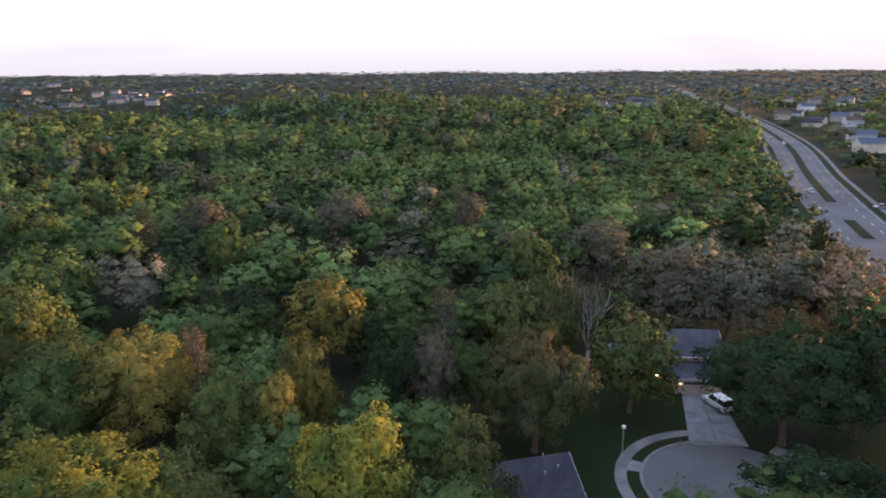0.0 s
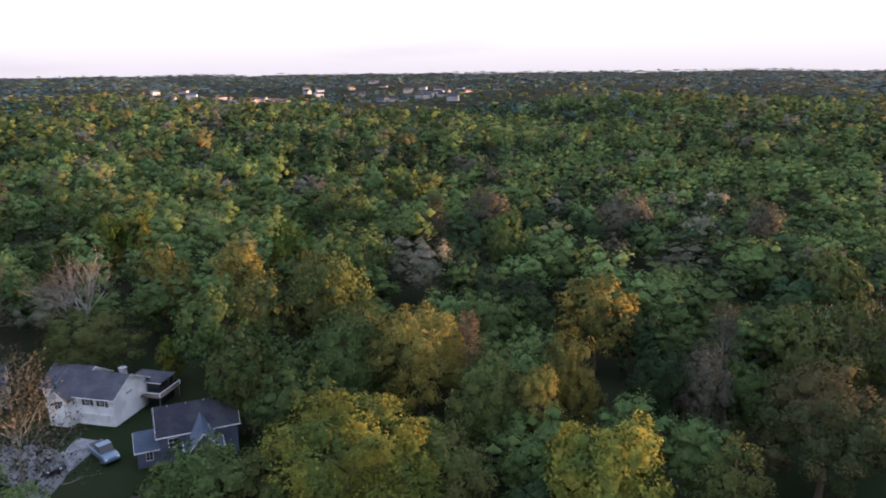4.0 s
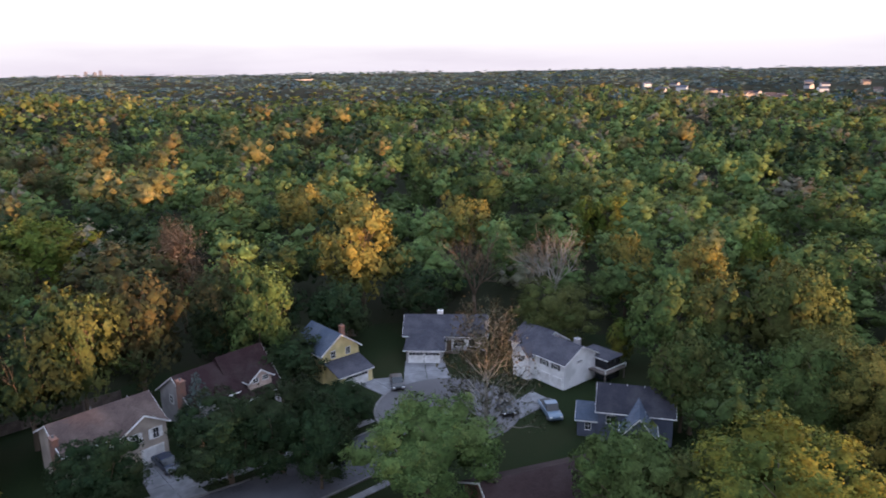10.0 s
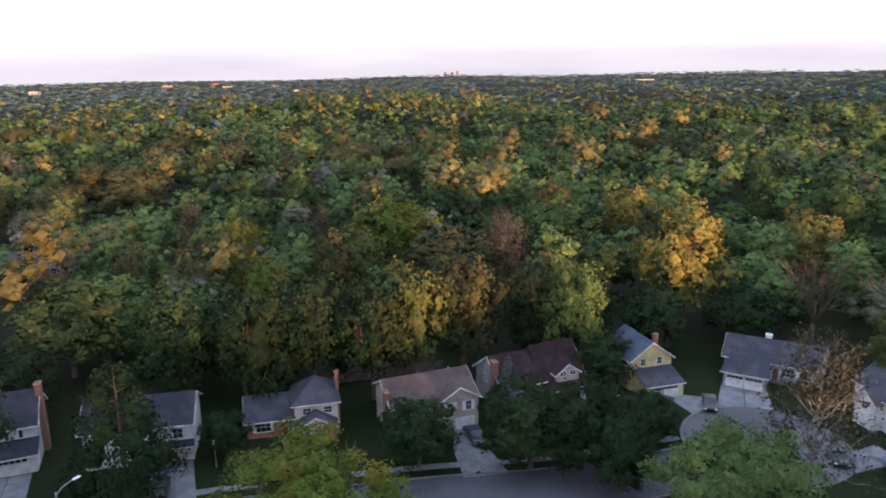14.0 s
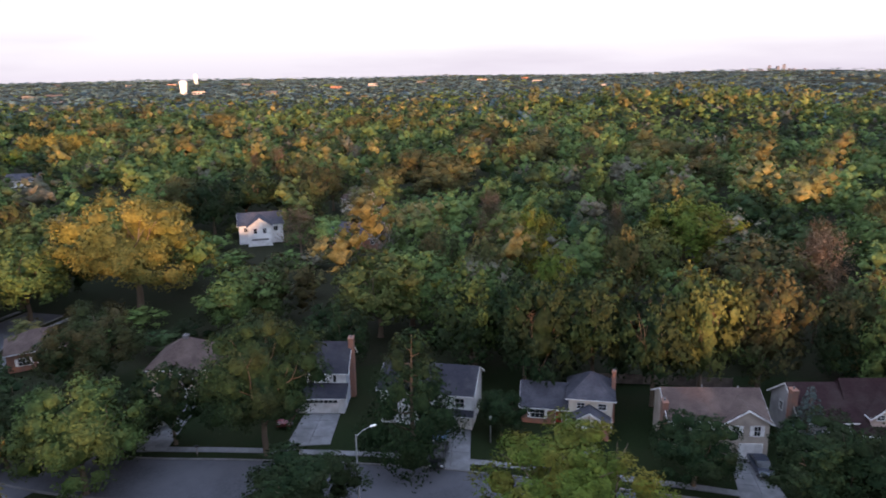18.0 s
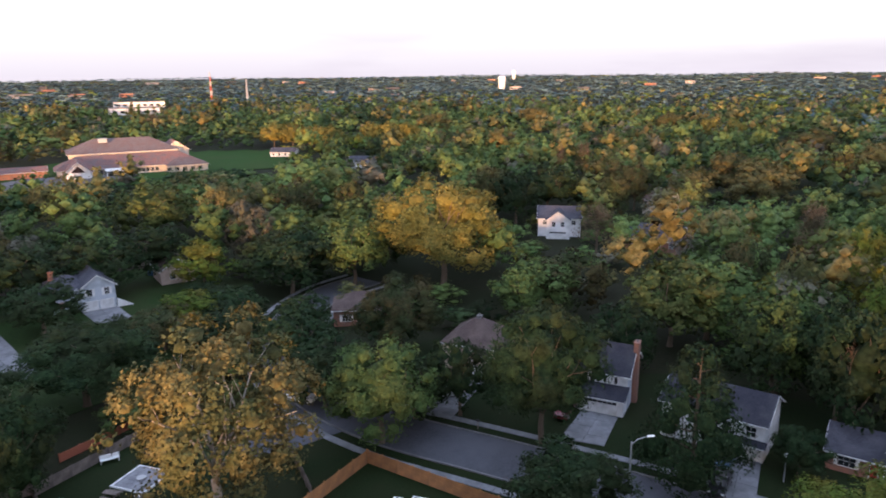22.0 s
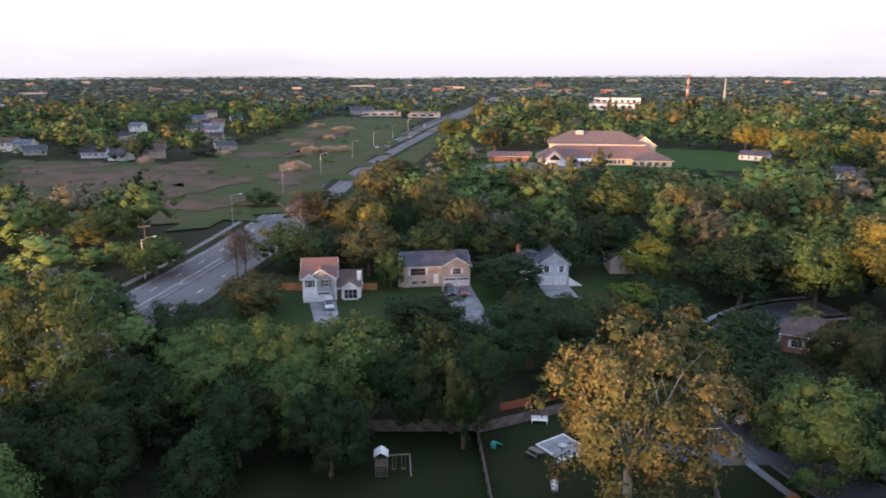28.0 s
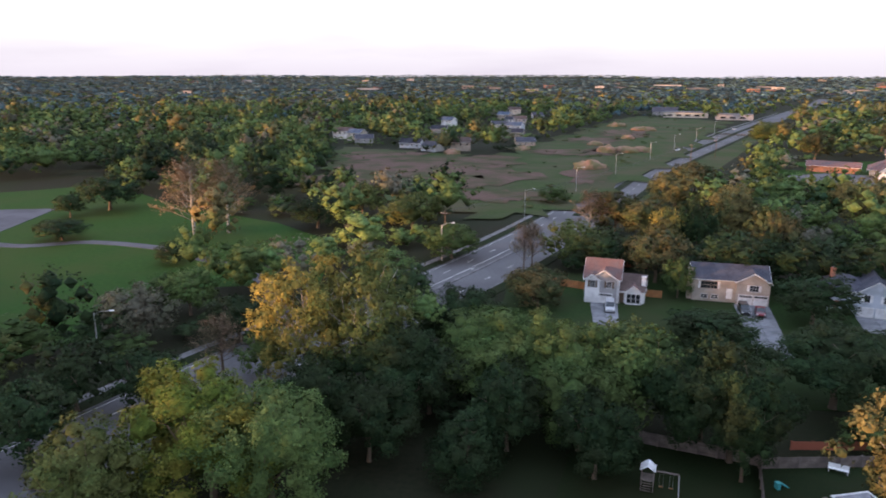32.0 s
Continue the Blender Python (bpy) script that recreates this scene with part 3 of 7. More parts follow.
def leaf_cloud(kind, great, buds, leaves, size, seed, shell=BALL, ragged=0.18, tilt=0.5, heart=0.72):
    """Corners, faces and normals of a crown in a unit box: small leaf sprays over great lobes and the buds on them, round a lumpy leafy heart."""
    r = np.random.default_rng(seed)
    c, rad = lobes(great, kind, r)
    mid = np.array([0, 0, 0.40])
    cc, rr = c, rad
    if buds:
        k = np.repeat(np.arange(great), buds)
        d = unit(r.normal(size=(len(k), 3)) * 0.8 + (c[k] - mid) * 2.6 + np.array([0, 0, 0.35]))
        cc = np.concatenate([c, c[k] + d * (rad[k] * r.uniform(0.70, 1.05, len(k)))[:, None]])
        rr = np.concatenate([rad, rad[k] * r.uniform(0.28, 0.50, len(k))])
    weight = rr ** 2
    n = int(leaves * 1.7)
    k = r.choice(len(cc), n, p=weight / weight.sum())
    d = unit(r.normal(size=(n, 3)) * 0.9 + (cc[k] - mid) * 1.5 + np.array([0, 0, 0.30]))
    lump = 1 + 0.15 * np.sin(7 * d[:, 0] + k) * np.sin(6 * d[:, 1] + 2 * k)
    p = cc[k] + d * (rr[k] * lump * (0.98 + r.normal(0, ragged, n)))[:, None] * np.array([1, 1, 0.9])
    deep = np.min(np.linalg.norm(p[:, None] - c[None], axis=2) / rad[None], axis=1)
    keep = np.flatnonzero(deep > 0.70)[:leaves]
    p, d, n = p[keep], d[keep], len(keep)
    out = unit((p - mid) * np.array([1, 1, 0.8]))
    whole = 0.85 if great <= 11 else 0.75 if great <= 20 else 0.6
    soft = unit(d * (1 - whole) + out * whole + np.array([0, 0, 0.22]) + r.normal(size=(n, 3)) * (0.2 if great <= 11 else 0.27))
    nrm = unit(soft + r.normal(size=(n, 3)) * tilt)
    side = unit(np.cross(nrm, r.normal(size=(n, 3))))
    up = np.cross(nrm, side)
    s = size * r.uniform(0.55, 1.4, n)[:, None]
    q = np.stack([p - up * s * 0.8 - side * s * 0.75, p - up * s * 0.55 + side * s * 0.8, p + up * s * 0.95], 1).reshape(-1, 3)
    f, nm = np.arange(n * 3).reshape(n, 3), np.repeat(soft, 3, axis=0)
    if shell is not None:
        sf = BALL_F if len(shell) == 12 else OCTA_F
        if kind in ("cone", "spruce") and great > 20:
            c, rad = c[::2], rad[::2]
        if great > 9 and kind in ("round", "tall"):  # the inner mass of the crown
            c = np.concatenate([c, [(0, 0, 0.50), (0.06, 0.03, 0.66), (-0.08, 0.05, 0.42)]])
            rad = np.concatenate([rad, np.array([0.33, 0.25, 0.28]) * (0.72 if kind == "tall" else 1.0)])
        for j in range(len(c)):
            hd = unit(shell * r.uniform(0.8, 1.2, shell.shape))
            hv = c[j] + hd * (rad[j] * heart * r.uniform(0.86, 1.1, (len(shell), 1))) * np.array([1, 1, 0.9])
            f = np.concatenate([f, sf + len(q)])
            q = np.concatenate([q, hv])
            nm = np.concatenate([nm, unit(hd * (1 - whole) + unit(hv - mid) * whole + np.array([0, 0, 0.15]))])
    return q, f, nm


def grow(bm, r, p, d, length, thick, level, forks, tips):
    """A limb of two bends, and the limbs that fork from it."""
    lean = Vector((r.uniform(-0.22, 0.22), r.uniform(-0.22, 0.22), r.uniform(-0.02, 0.22)))
    m = p + d * length * 0.5
    d2 = (d + lean).normalized()
    e = m + d2 * length * 0.5
    tube(bm, [p, m, e], [thick, thick * 0.78, thick * (0.55 if forks else 0.25)], (8, 6, 5, 4, 3)[min(level, 4)])
    if not forks:
        tips.append((e, d2))
        return
    turn = r.uniform(0, 6.28)
    for k in range(forks[0]):
        t = 1.0 if k == 0 else r.uniform(0.35, 1.0)
        at = p.lerp(m, t * 2) if t < 0.5 else m.lerp(e, t * 2 - 1)
        u = d2.cross(Vector((0.3, 0.9, 0.2))).normalized()
        w = d2.cross(u)
        a = turn + k * 2.4
        spread = r.uniform(0.35, 0.6) if k == 0 else r.uniform(0.55, 1.0)
        nd = (d2 + (u * math.cos(a) + w * math.sin(a)) * spread + Vector((0, 0, 0.12))).normalized()
        grow(bm, r, at, nd, length * r.uniform(0.55, 0.82), thick * (0.62 if k == 0 else 0.5), level + 1, forks[1:], tips)


def limbs_bm(kind, seed):
    """Trunk and limbs in a unit box, and the ends of the twigs."""
    r = random.Random(seed)
    bm, tips = bmesh.new(), []
    if kind in ("cone", "spruce"):
        tube(bm, [(0, 0, 0), (0.01, 0, 0.45), (0, 0.01, 0.93)], [0.024, 0.016, 0.003], 8)
        for i in range(16):
            a, z = i * 2.4, 0.14 + 0.045 * i
            grow(bm, r, Vector((0, 0, z)), Vector((math.cos(a), math.sin(a), 0.25)).normalized(), 0.34 * (1.02 - z), 0.007, 3, (), tips)
        return bm, tips
    if kind == "thin":  # one straight stem with fine limbs all the way up
        tube(bm, [(0, 0, -0.02), (0, 0, 0.03), (0.006, 0, 0.4), (0, 0.008, 0.7), (0.004, 0, 0.96)], [0.032, 0.021, 0.016, 0.009, 0.002], 9)
        for i in range(30):
            a, z = i * 2.4 + r.uniform(-0.3, 0.3), 0.20 + 0.023 * i
            lift = 0.55 + 0.5 * z
            grow(bm, r, Vector((0, 0, z)), Vector((math.cos(a), math.sin(a), lift)).normalized(), r.uniform(0.19, 0.28) * (1.15 - 0.8 * z), 0.0055 * (1.2 - z), 2, (3, 2), tips)
        return bm, tips
    bare = kind == "bare"
    fork = 0.26 if bare else 0.22
    tube(bm, [(0, 0, -0.02), (0, 0, 0.03), (0.006, 0.004, fork * 0.6), (0.0, 0.008, fork)], [0.036, 0.024, 0.021, 0.019], 10)
    main = 5 if bare else 6
    for i in range(main):
        a = i * 6.283 / main + r.uniform(-0.4, 0.4)
        lean = r.uniform(0.45, 0.85) if i else 0.12
        if kind == "tall":
            lean *= 0.65
        d = Vector((math.cos(a) * lean, math.sin(a) * lean, 1.0)).normalized()
        grow(bm, r, Vector((0, 0.006, fork - 0.02 + 0.03 * (i % 3))), d, r.uniform(0.26, 0.33), 0.009 if i else 0.013, 1, (4, 4, 2) if bare else (2, 2), tips)
    return bm, tips


def twig_cloud(tips, leaves, size, seed):
    """Fine twigs and the last few leaves round the ends of the limbs."""
    r = np.random.default_rng(seed)
    e, d = np.array([t[0] for t in tips]), np.array([t[1] for t in tips])
    k = np.repeat(np.arange(len(e)), 14)
    n = len(k)
    base = e[k] - d[k] * r.uniform(0, 0.10, n)[:, None]
    way = unit(d[k] + r.normal(size=(n, 3)) * 0.55 + np.array([0, 0, 0.1]))
    side = unit(np.cross(way, r.normal(size=(n, 3))))
    end = base + way * r.uniform(0.03, 0.085, n)[:, None]
    q = np.stack([base - side * 0.0012, base + side * 0.0012, end], 1).reshape(-1, 3)
    k = r.integers(0, len(e), leaves)
    p = e[k] - d[k] * r.uniform(-0.05, 0.12, leaves)[:, None] + r.normal(size=(leaves, 3)) * 0.022
    u = unit(r.normal(size=(leaves, 3)))
    v = unit(np.cross(u, r.normal(size=(leaves, 3))))
    s = size * r.uniform(0.6, 1.3, leaves)[:, None]
    q = np.concatenate([q, np.stack([p - u * s * 0.8 - v * s * 0.7, p - u * s * 0.6 + v * s * 0.7, p + u * s], 1).reshape(-1, 3)])
    f = np.arange(len(q)).reshape(-1, 3)
    return q, f, unit(q - np.array([0, 0, 0.35]) + np.array([0, 0, 0.1]))


def bm_mesh(name, bm):
    me = bpy.data.meshes.new(name)
    bm.to_mesh(me)
    bm.free()
    for f in me.polygons:
        f.use_smooth = True
    return me


CROWNS, TRUNKS = {}, {}
for v in range(3):
    for kind, great, buds in (("round", 46, 4), ("tall", 40, 4), ("cone", 34, 4), ("spruce", 48, 2), ("open", 80, 3)):
        for lod, leaves, size in ((0, 9000, 0.0112), (1, 3200, 0.0175), (2, 17000, 0.0082)):
            if lod == 2 and kind in ("cone", "spruce"):
                continue
            if lod == 2 and kind == "open":
                size = 0.0095
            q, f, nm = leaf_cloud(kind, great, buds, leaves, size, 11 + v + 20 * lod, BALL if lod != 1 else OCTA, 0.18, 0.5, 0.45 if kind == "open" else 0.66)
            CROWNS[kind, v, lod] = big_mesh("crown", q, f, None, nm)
        bm, tips = limbs_bm(kind, 5 + v)
        TRUNKS[kind, v] = bm_mesh("trunk", bm)
    for kind, leaves, size in (("bare", 500, 0.008), ("thin", 4200, 0.0095)):
        bm, tips = limbs_bm(kind, 71 + v)
        TRUNKS[kind, v] = bm_mesh("trunk", bm)
        q, f, nm = twig_cloud(tips, leaves, size, 51 + v)
        for lod in range(3):
            CROWNS[kind, v, lod] = CROWNS[kind, v, 0] if lod else big_mesh("crown", q, f, None, nm)
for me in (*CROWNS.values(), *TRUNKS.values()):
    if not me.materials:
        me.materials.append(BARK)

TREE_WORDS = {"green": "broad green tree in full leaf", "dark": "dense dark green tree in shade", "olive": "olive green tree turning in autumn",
              "lime": "bright lime green leafy tree", "gold": "golden yellow autumn tree catching low sun", "amber": "golden yellow autumn tree catching low sun", "yellow": "yellow-green tree turning gold at the tips", "rust": "rust orange autumn tree in low sun",
              "grey": "thin grey-brown tree with few leaves", "pink": "half-bare pale tree glowing pink in low sun", "blue": "blue-grey spruce with tiers of needles",
              "plum": "small dark purple ornamental tree"}
tree_count = [0]
TREE_SPOTS = []


def tree(kind, leaf, x, y, high, wide, pale=False, label=""):
    """One tree: trunk with limbs, and a crown of leaves."""
    i = tree_count[0]
    tree_count[0] += 1
    v = i % 3
    away = math.hypot(x, y)
    lod = 2 if (wide > 15.5 and away < 120) or wide > 26 else 1 if away > 88 else 0
    word = label or TREE_WORDS[leaf]
    t = thing("spruce_tree" if kind == "spruce" else "tree", pose(x, y, float(ground_z(x, y)) - 0.05, 0, 0, (i * 67) % 360) @ Matrix.Diagonal((wide, wide, high, 1)), word, "tree", "garden and woodland-edge trees")
    trunk = mesh_part("trunk", TRUNKS[kind, v], None, t)
    crown = mesh_part("crown", CROWNS[kind, v, lod], None, t)
    for ob, mat in ((trunk, BARK_PALE if pale else BARK), (crown, LEAVES[leaf])):
        ob.material_slots[0].link = "OBJECT"
        ob.material_slots[0].material = mat
    TREE_SPOTS.append((x, y, wide * 0.38))
    if away > 95 and wide > 12:  # lower growth before it
        for f in (14, 26):
            LOW_GROWTH.append((x * (1 - f / away), y * (1 - f / away), wide * 0.42))
    return t


# ---- houses ----
CLEARED = []


def gable_roof(x0, x1, y0, y1, eave, rise, axis, over, thick=0.16):
    """Two sloping slabs that meet in a ridge along an axis."""
    bm = bmesh.new()
    if axis == "x":
        c, h, lo, hi = (y0 + y1) / 2, (y1 - y0) / 2, x0 - over, x1 + over
    else:
        c, h, lo, hi = (x0 + x1) / 2, (x1 - x0) / 2, y0 - over, y1 + over
    k = rise / h
    e = eave - over * k
    out = [(c - h - over, e), (c, eave + rise), (c + h + over, e), (c + h + over, e + thick), (c, eave + rise + thick * 1.15), (c - h - over, e + thick)]
    return prism(bm, out, axis, lo, hi)


def hip_roof(x0, x1, y0, y1, eave, rise, over, thick=0.14):
    bm = bmesh.new()
    x0, x1, y0, y1 = x0 - over, x1 + over, y0 - over, y1 + over
    w, d = x1 - x0, y1 - y0
    if w >= d:
        r = [(x0 + d / 2, (y0 + y1) / 2), (x1 - d / 2 + 0.01, (y0 + y1) / 2)]
    else:
        r = [((x0 + x1) / 2, y0 + w / 2), ((x0 + x1) / 2, y1 - w / 2 + 0.01)]
    b = [bm.verts.new((*p, eave - 0.12)) for p in ((x0, y0), (x1, y0), (x1, y1), (x0, y1))]
    t = [bm.verts.new((*p, eave + thick - 0.12)) for p in ((x0, y0), (x1, y0), (x1, y1), (x0, y1))]
    q = [bm.verts.new((*p, eave + rise)) for p in r]
    for i in range(4):
        bm.faces.new((b[i], b[(i + 1) % 4], t[(i + 1) % 4], t[i]))
    bm.faces.new(b[::-1])
    if w >= d:
        for f in ((t[0], t[1], q[1], q[0]), (t[1], t[2], q[1]), (t[2], t[3], q[0], q[1]), (t[3], t[0], q[0])):
            bm.faces.new(f)
    else:
        for f in ((t[0], t[1], q[0]), (t[1], t[2], q[1], q[0]), (t[2], t[3], q[1]), (t[3], t[0], q[0], q[1])):
            bm.faces.new(f)
    bmesh.ops.recalc_face_normals(bm, faces=bm.faces)
    return bm


def rakes(x0, x1, y0, y1, eave, rise, axis, over, ends="ab"):
    """White boards along the gable edges and eaves, just proud of the roof's edge."""
    bm = bmesh.new()
    if axis == "x":
        c, h, lo, hi = (y0 + y1) / 2, (y1 - y0) / 2, x0 - over, x1 + over
    else:
        c, h, lo, hi = (x0 + x1) / 2, (x1 - x0) / 2, y0 - over, y1 + over
    k = rise / h
    e = eave - over * k
    for s, name in ((lo - 0.05, "a"), (hi + 0.005, "b")):
        if name in ends:
            out = [(c - h - over, e - 0.1), (c, eave + rise - 0.12), (c + h + over, e - 0.1), (c + h + over, e + 0.12), (c, eave + rise + 0.12), (c - h - over, e + 0.12)]
            prism(bm, out, axis, s, s + 0.045)
    for s in (c - h - over - 0.09, c + h + over + 0.005):
        dims = (lo, hi, s, s + 0.085, e - 0.06, e + 0.07) if axis == "x" else (s, s + 0.085, lo, hi, e - 0.06, e + 0.07)
        box(bm, *dims)
    return bm


FACE = {"f": 0, "r": 90, "b": 180, "l": 270}


class House:
    """A house with its front along local x, facing local -y; the origin is the front's left corner on the ground."""

    def __init__(self, x, y, turn, label, roof, wall, name="house", category="house"):
        self.at = pose(x, y, float(ground_z(x, y)), 0, 0, turn)
        self.top = thing(name, self.at, label, category, "houses of the neighbourhood")
        self.roof, self.wall, self.n = roof, wall, 0

    def clear(self, r):
        CLEARED.append((self.at.translation.x, self.at.translation.y, r))
        return self

    def wing(self, x0, x1, y0, y1, eave, rise, axis="x", over=0.4, wall=None, roof=None, base=None, ends="ab"):
        bm = bmesh.new()
        if axis == "x":
            prism(bm, [(y0, -0.3), (y1, -0.3), (y1, eave), ((y0 + y1) / 2, eave + rise), (y0, eave)], "x", x0, x1)
        elif axis == "y":
            prism(bm, [(x0, -0.3), (x1, -0.3), (x1, eave), ((x0 + x1) / 2, eave + rise), (x0, eave)], "y", y0, y1)
        else:
            box(bm, x0, x1, y0, y1, -0.3, eave)
        part("wall", bm, wall or self.wall, self.top)
        if base:
            part("wall_base", boxes((x0 - 0.05, x1 + 0.05, y0 - 0.05, y1 + 0.05, -0.2, base[1])), base[0], self.top, "darker lower wall")
        if axis == "hip":
            part("roof", hip_roof(x0, x1, y0, y1, eave, rise, over), roof or self.roof, self.top)
            part("fascia", boxes((x0 - over - 0.05, x1 + over + 0.05, y0 - over - 0.05, y0 - over - 0.005, eave - 0.16, eave - 0.01)), TRIM, self.top)
        else:
            part("roof", gable_roof(x0, x1, y0, y1, eave, rise, axis, over), roof or self.roof, self.top)
            part("bargeboard", rakes(x0, x1, y0, y1, eave, rise, axis, over, ends), TRIM, self.top)
        return self

    def shed(self, x0, x1, y0, y1, low, high, wall=None, roof=None, over=0.35, closed=True):
        """A lean-to whose roof rises from its front edge to its back."""
        if closed:
            part("wall", prism(bmesh.new(), [(y0, -0.3), (y1, -0.3), (y1, high - 0.05), (y0, low - 0.05)], "x", x0, x1), wall or self.wall, self.top)
        k = (high - low) / (y1 - y0)
        part("roof", prism(bmesh.new(), [(y0 - over, low - over * k), (y1, high), (y1, high + 0.16), (y0 - over, low - over * k + 0.16)], "x", x0 - 0.3, x1 + 0.3), roof or self.roof, self.top)
        part("fascia", boxes((x0 - 0.3, x1 + 0.3, y0 - over - 0.05, y0 - over - 0.005, low - over * k - 0.04, low - over * k + 0.13)), TRIM, self.top)
        return self

    def place(self, face, u, at, z):
        """A frame on a face: u metres along it, its plane at depth at."""
        return pose(u, at, z) if face == "f" else pose(at, u, z, 0, 0, 90) if face == "r" else pose(at, u, z, 0, 0, -90) if face == "l" else pose(u, at, z, 0, 0, 180)

    def window(self, face, u, at, z, w=1.0, h=1.2, shutters=None, bars=1, frame_mat=None):
        m = self.place(face, u, at, z)
        t = 0.07
        fr = boxes((-w / 2 - t, -w / 2, -0.07, 0.0, -t, h + t), (w / 2, w / 2 + t, -0.07, 0.0, -t, h + t), (-w / 2, w / 2, -0.07, 0.0, h, h + t), (-w / 2 - 0.04, w / 2 + 0.04, -0.12, 0.0, -t, 0.0))
        win = part("window", fr, frame_mat or TRIM, self.top, "", m)
        part("pane", boxes((-w / 2, w / 2, -0.025, -0.01, 0, h)), GLASS, win)
        mull = boxes((-w / 2, w / 2, -0.05, -0.026, h / 2 - 0.025, h / 2 + 0.025))
        for k in range(bars):
            c = -w / 2 + w * (k + 1) / (bars + 1)
            box(mull, c - 0.022, c + 0.022, -0.05, -0.026, 0, h)
        part("glazing_bar", mull, frame_mat or TRIM, win)
        if shutters:
            for s in (-1, 1):
                part("shutter", boxes((s * (w / 2 + 0.30) - 0.2, s * (w / 2 + 0.30) + 0.2, -0.05, -0.003, -0.05, h + 0.05)), shutters, win)
        return self

    def garage(self, face, u, at, z, w=2.5, h=2.1, lights=True, mat=None):
        m = self.place(face, u, at, z)
        d = part("garage_door", boxes((-w / 2, w / 2, -0.03, 0.02, 0, h)), mat or DOOR_WHITE, self.top, "panelled overhead garage door", m)
        n = max(2, round(w / 0.62))
        for r in range(4):
            for k in range(n):
                a, b = -w / 2 + w * k / n + 0.05, -w / 2 + w * (k + 1) / n - 0.05
                top = r == 3
                part("light" if top and lights else "panel", boxes((a, b, -0.05, -0.031, h * r / 4 + 0.06, h * (r + 1) / 4 - 0.05)), GLASS if top and lights else (mat or DOOR_WHITE), d)
        part("door_frame", boxes((-w / 2 - 0.12, -w / 2, -0.07, 0, 0, h + 0.12), (w / 2, w / 2 + 0.12, -0.07, 0, 0, h + 0.12), (-w / 2, w / 2, -0.07, 0, h, h + 0.12)), TRIM, self.top, "", m)
        return self

    def door(self, face, u, at, z, mat=None, w=0.95, h=2.05):
        m = self.place(face, u, at, z)
        d = part("door", boxes((-w / 2, w / 2, -0.04, 0.0, 0, h)), mat or TIMBER, self.top, "", m)
        part("door_frame", boxes((-w / 2 - 0.1, -w / 2, -0.07, 0, 0, h + 0.1), (w / 2, w / 2 + 0.1, -0.07, 0, 0, h + 0.1), (-w / 2, w / 2, -0.07, 0, h, h + 0.1)), TRIM, d)
        for k in range(2):
            part("panel", boxes((-w / 2 + 0.15, w / 2 - 0.15, -0.055, -0.041, 0.2 + k * 0.95, 0.95 + k * 0.95)), mat or TIMBER, d)
        return self

    def chimney(self, x, y, top, w=0.9, d=0.7, mat=None, base=0.0):
        c = part("chimney", boxes((x - w / 2, x + w / 2, y - d / 2, y + d / 2, base - 0.2, top - 0.12), (x - w / 2 - 0.07, x + w / 2 + 0.07, y - d / 2 - 0.07, y + d / 2 + 0.07, top - 0.12, top)), mat or BRICK, self.top)
        part("flue", tube(bmesh.new(), [(x, y, top), (x, y, top + 0.3)], [0.13, 0.12], 8), CONCRETE, c)
        return self

    def vents(self, *spots):
        for x, y, z in spots:
            part("roof_vent", tube(bmesh.new(), [(x, y, z - 0.3), (x, y, z + 0.35)], [0.07, 0.07], 6), METAL, self.top)
        return self

    def lamp(self, face, u, at, z):
        """A wall lamp that is lit."""
        m = self.place(face, u, at, z)
        l = part("wall_lamp", boxes((-0.1, 0.1, -0.2, -0.003, 0.22, 0.28), (-0.05, 0.05, -0.06, -0.003, 0, 0.22)), BLACK, self.top, "", m)
        part("bulb", tube(bmesh.new(), [(0, -0.13, 0.02), (0, -0.13, 0.21)], [0.08, 0.07], 8), LAMP_WARM, l, "warm glowing bulb")
        return self


# tan raised ranch with a front gable over the garage
h = House(-82.5, -1.8, 107, "tan siding house with a brown shingle roof and gable garage", R_BROWN, W_TAN)
h.wing(0, 11.4, 0, 8, 5.0, 2.1).wing(6.2, 11.5, -0.7, 4, 5.0, 1.6, "y", ends="a")
h.window("f", 7.6, -0.7, 3.2, 0.7, 1.25, TRIM).window("f", 10.1, -0.7, 3.2, 0.7, 1.25, TRIM).window("f", 1.6, 0, 3.0, 1.5, 1.3, TRIM).window("f", 4.4, 0, 3.0, 0.8, 1.2, TRIM)
h.garage("f", 9.5, -0.7, 0, 2.6, 2.1, False).chimney(-0.35, 1.6, 6.6, 0.6, 1.3).vents((5, 4.8, 6.9), (9.5, 5.0, 6.7))

# half-timbered house with a hipped roof and a gabled garage
h = House(-85.0, -14.5, 99, "half-timbered brick and cream house with a grey hipped roof", R_GREY, W_CREAM)
h.wing(0, 6.8, 0, 7.4, 5.2, 2.8, "hip", 0.5).wing(-7.6, 0, 1.4, 7.8, 2.9, 2.5, "x", 0.4, wall=BRICK, ends="a").wing(0.2, 6.2, -2.6, 0, 2.6, 1.6, "y", 0.5, ends="a")
part("wall_base", boxes((0.15, 6.25, -2.66, -0.1, -0.2, 2.1)), BRICK, h.top, "red brick lower wall")
for k in range(5):
    part("timber", boxes((0.5 + 1.32 * k, 0.62 + 1.32 * k, -2.69, -2.62, 2.15, 2.6 + 1.55 * (1 - abs(0.56 + 1.32 * k - 3.2) / 3.0))), TIMBER, h.top, "dark half-timber post")
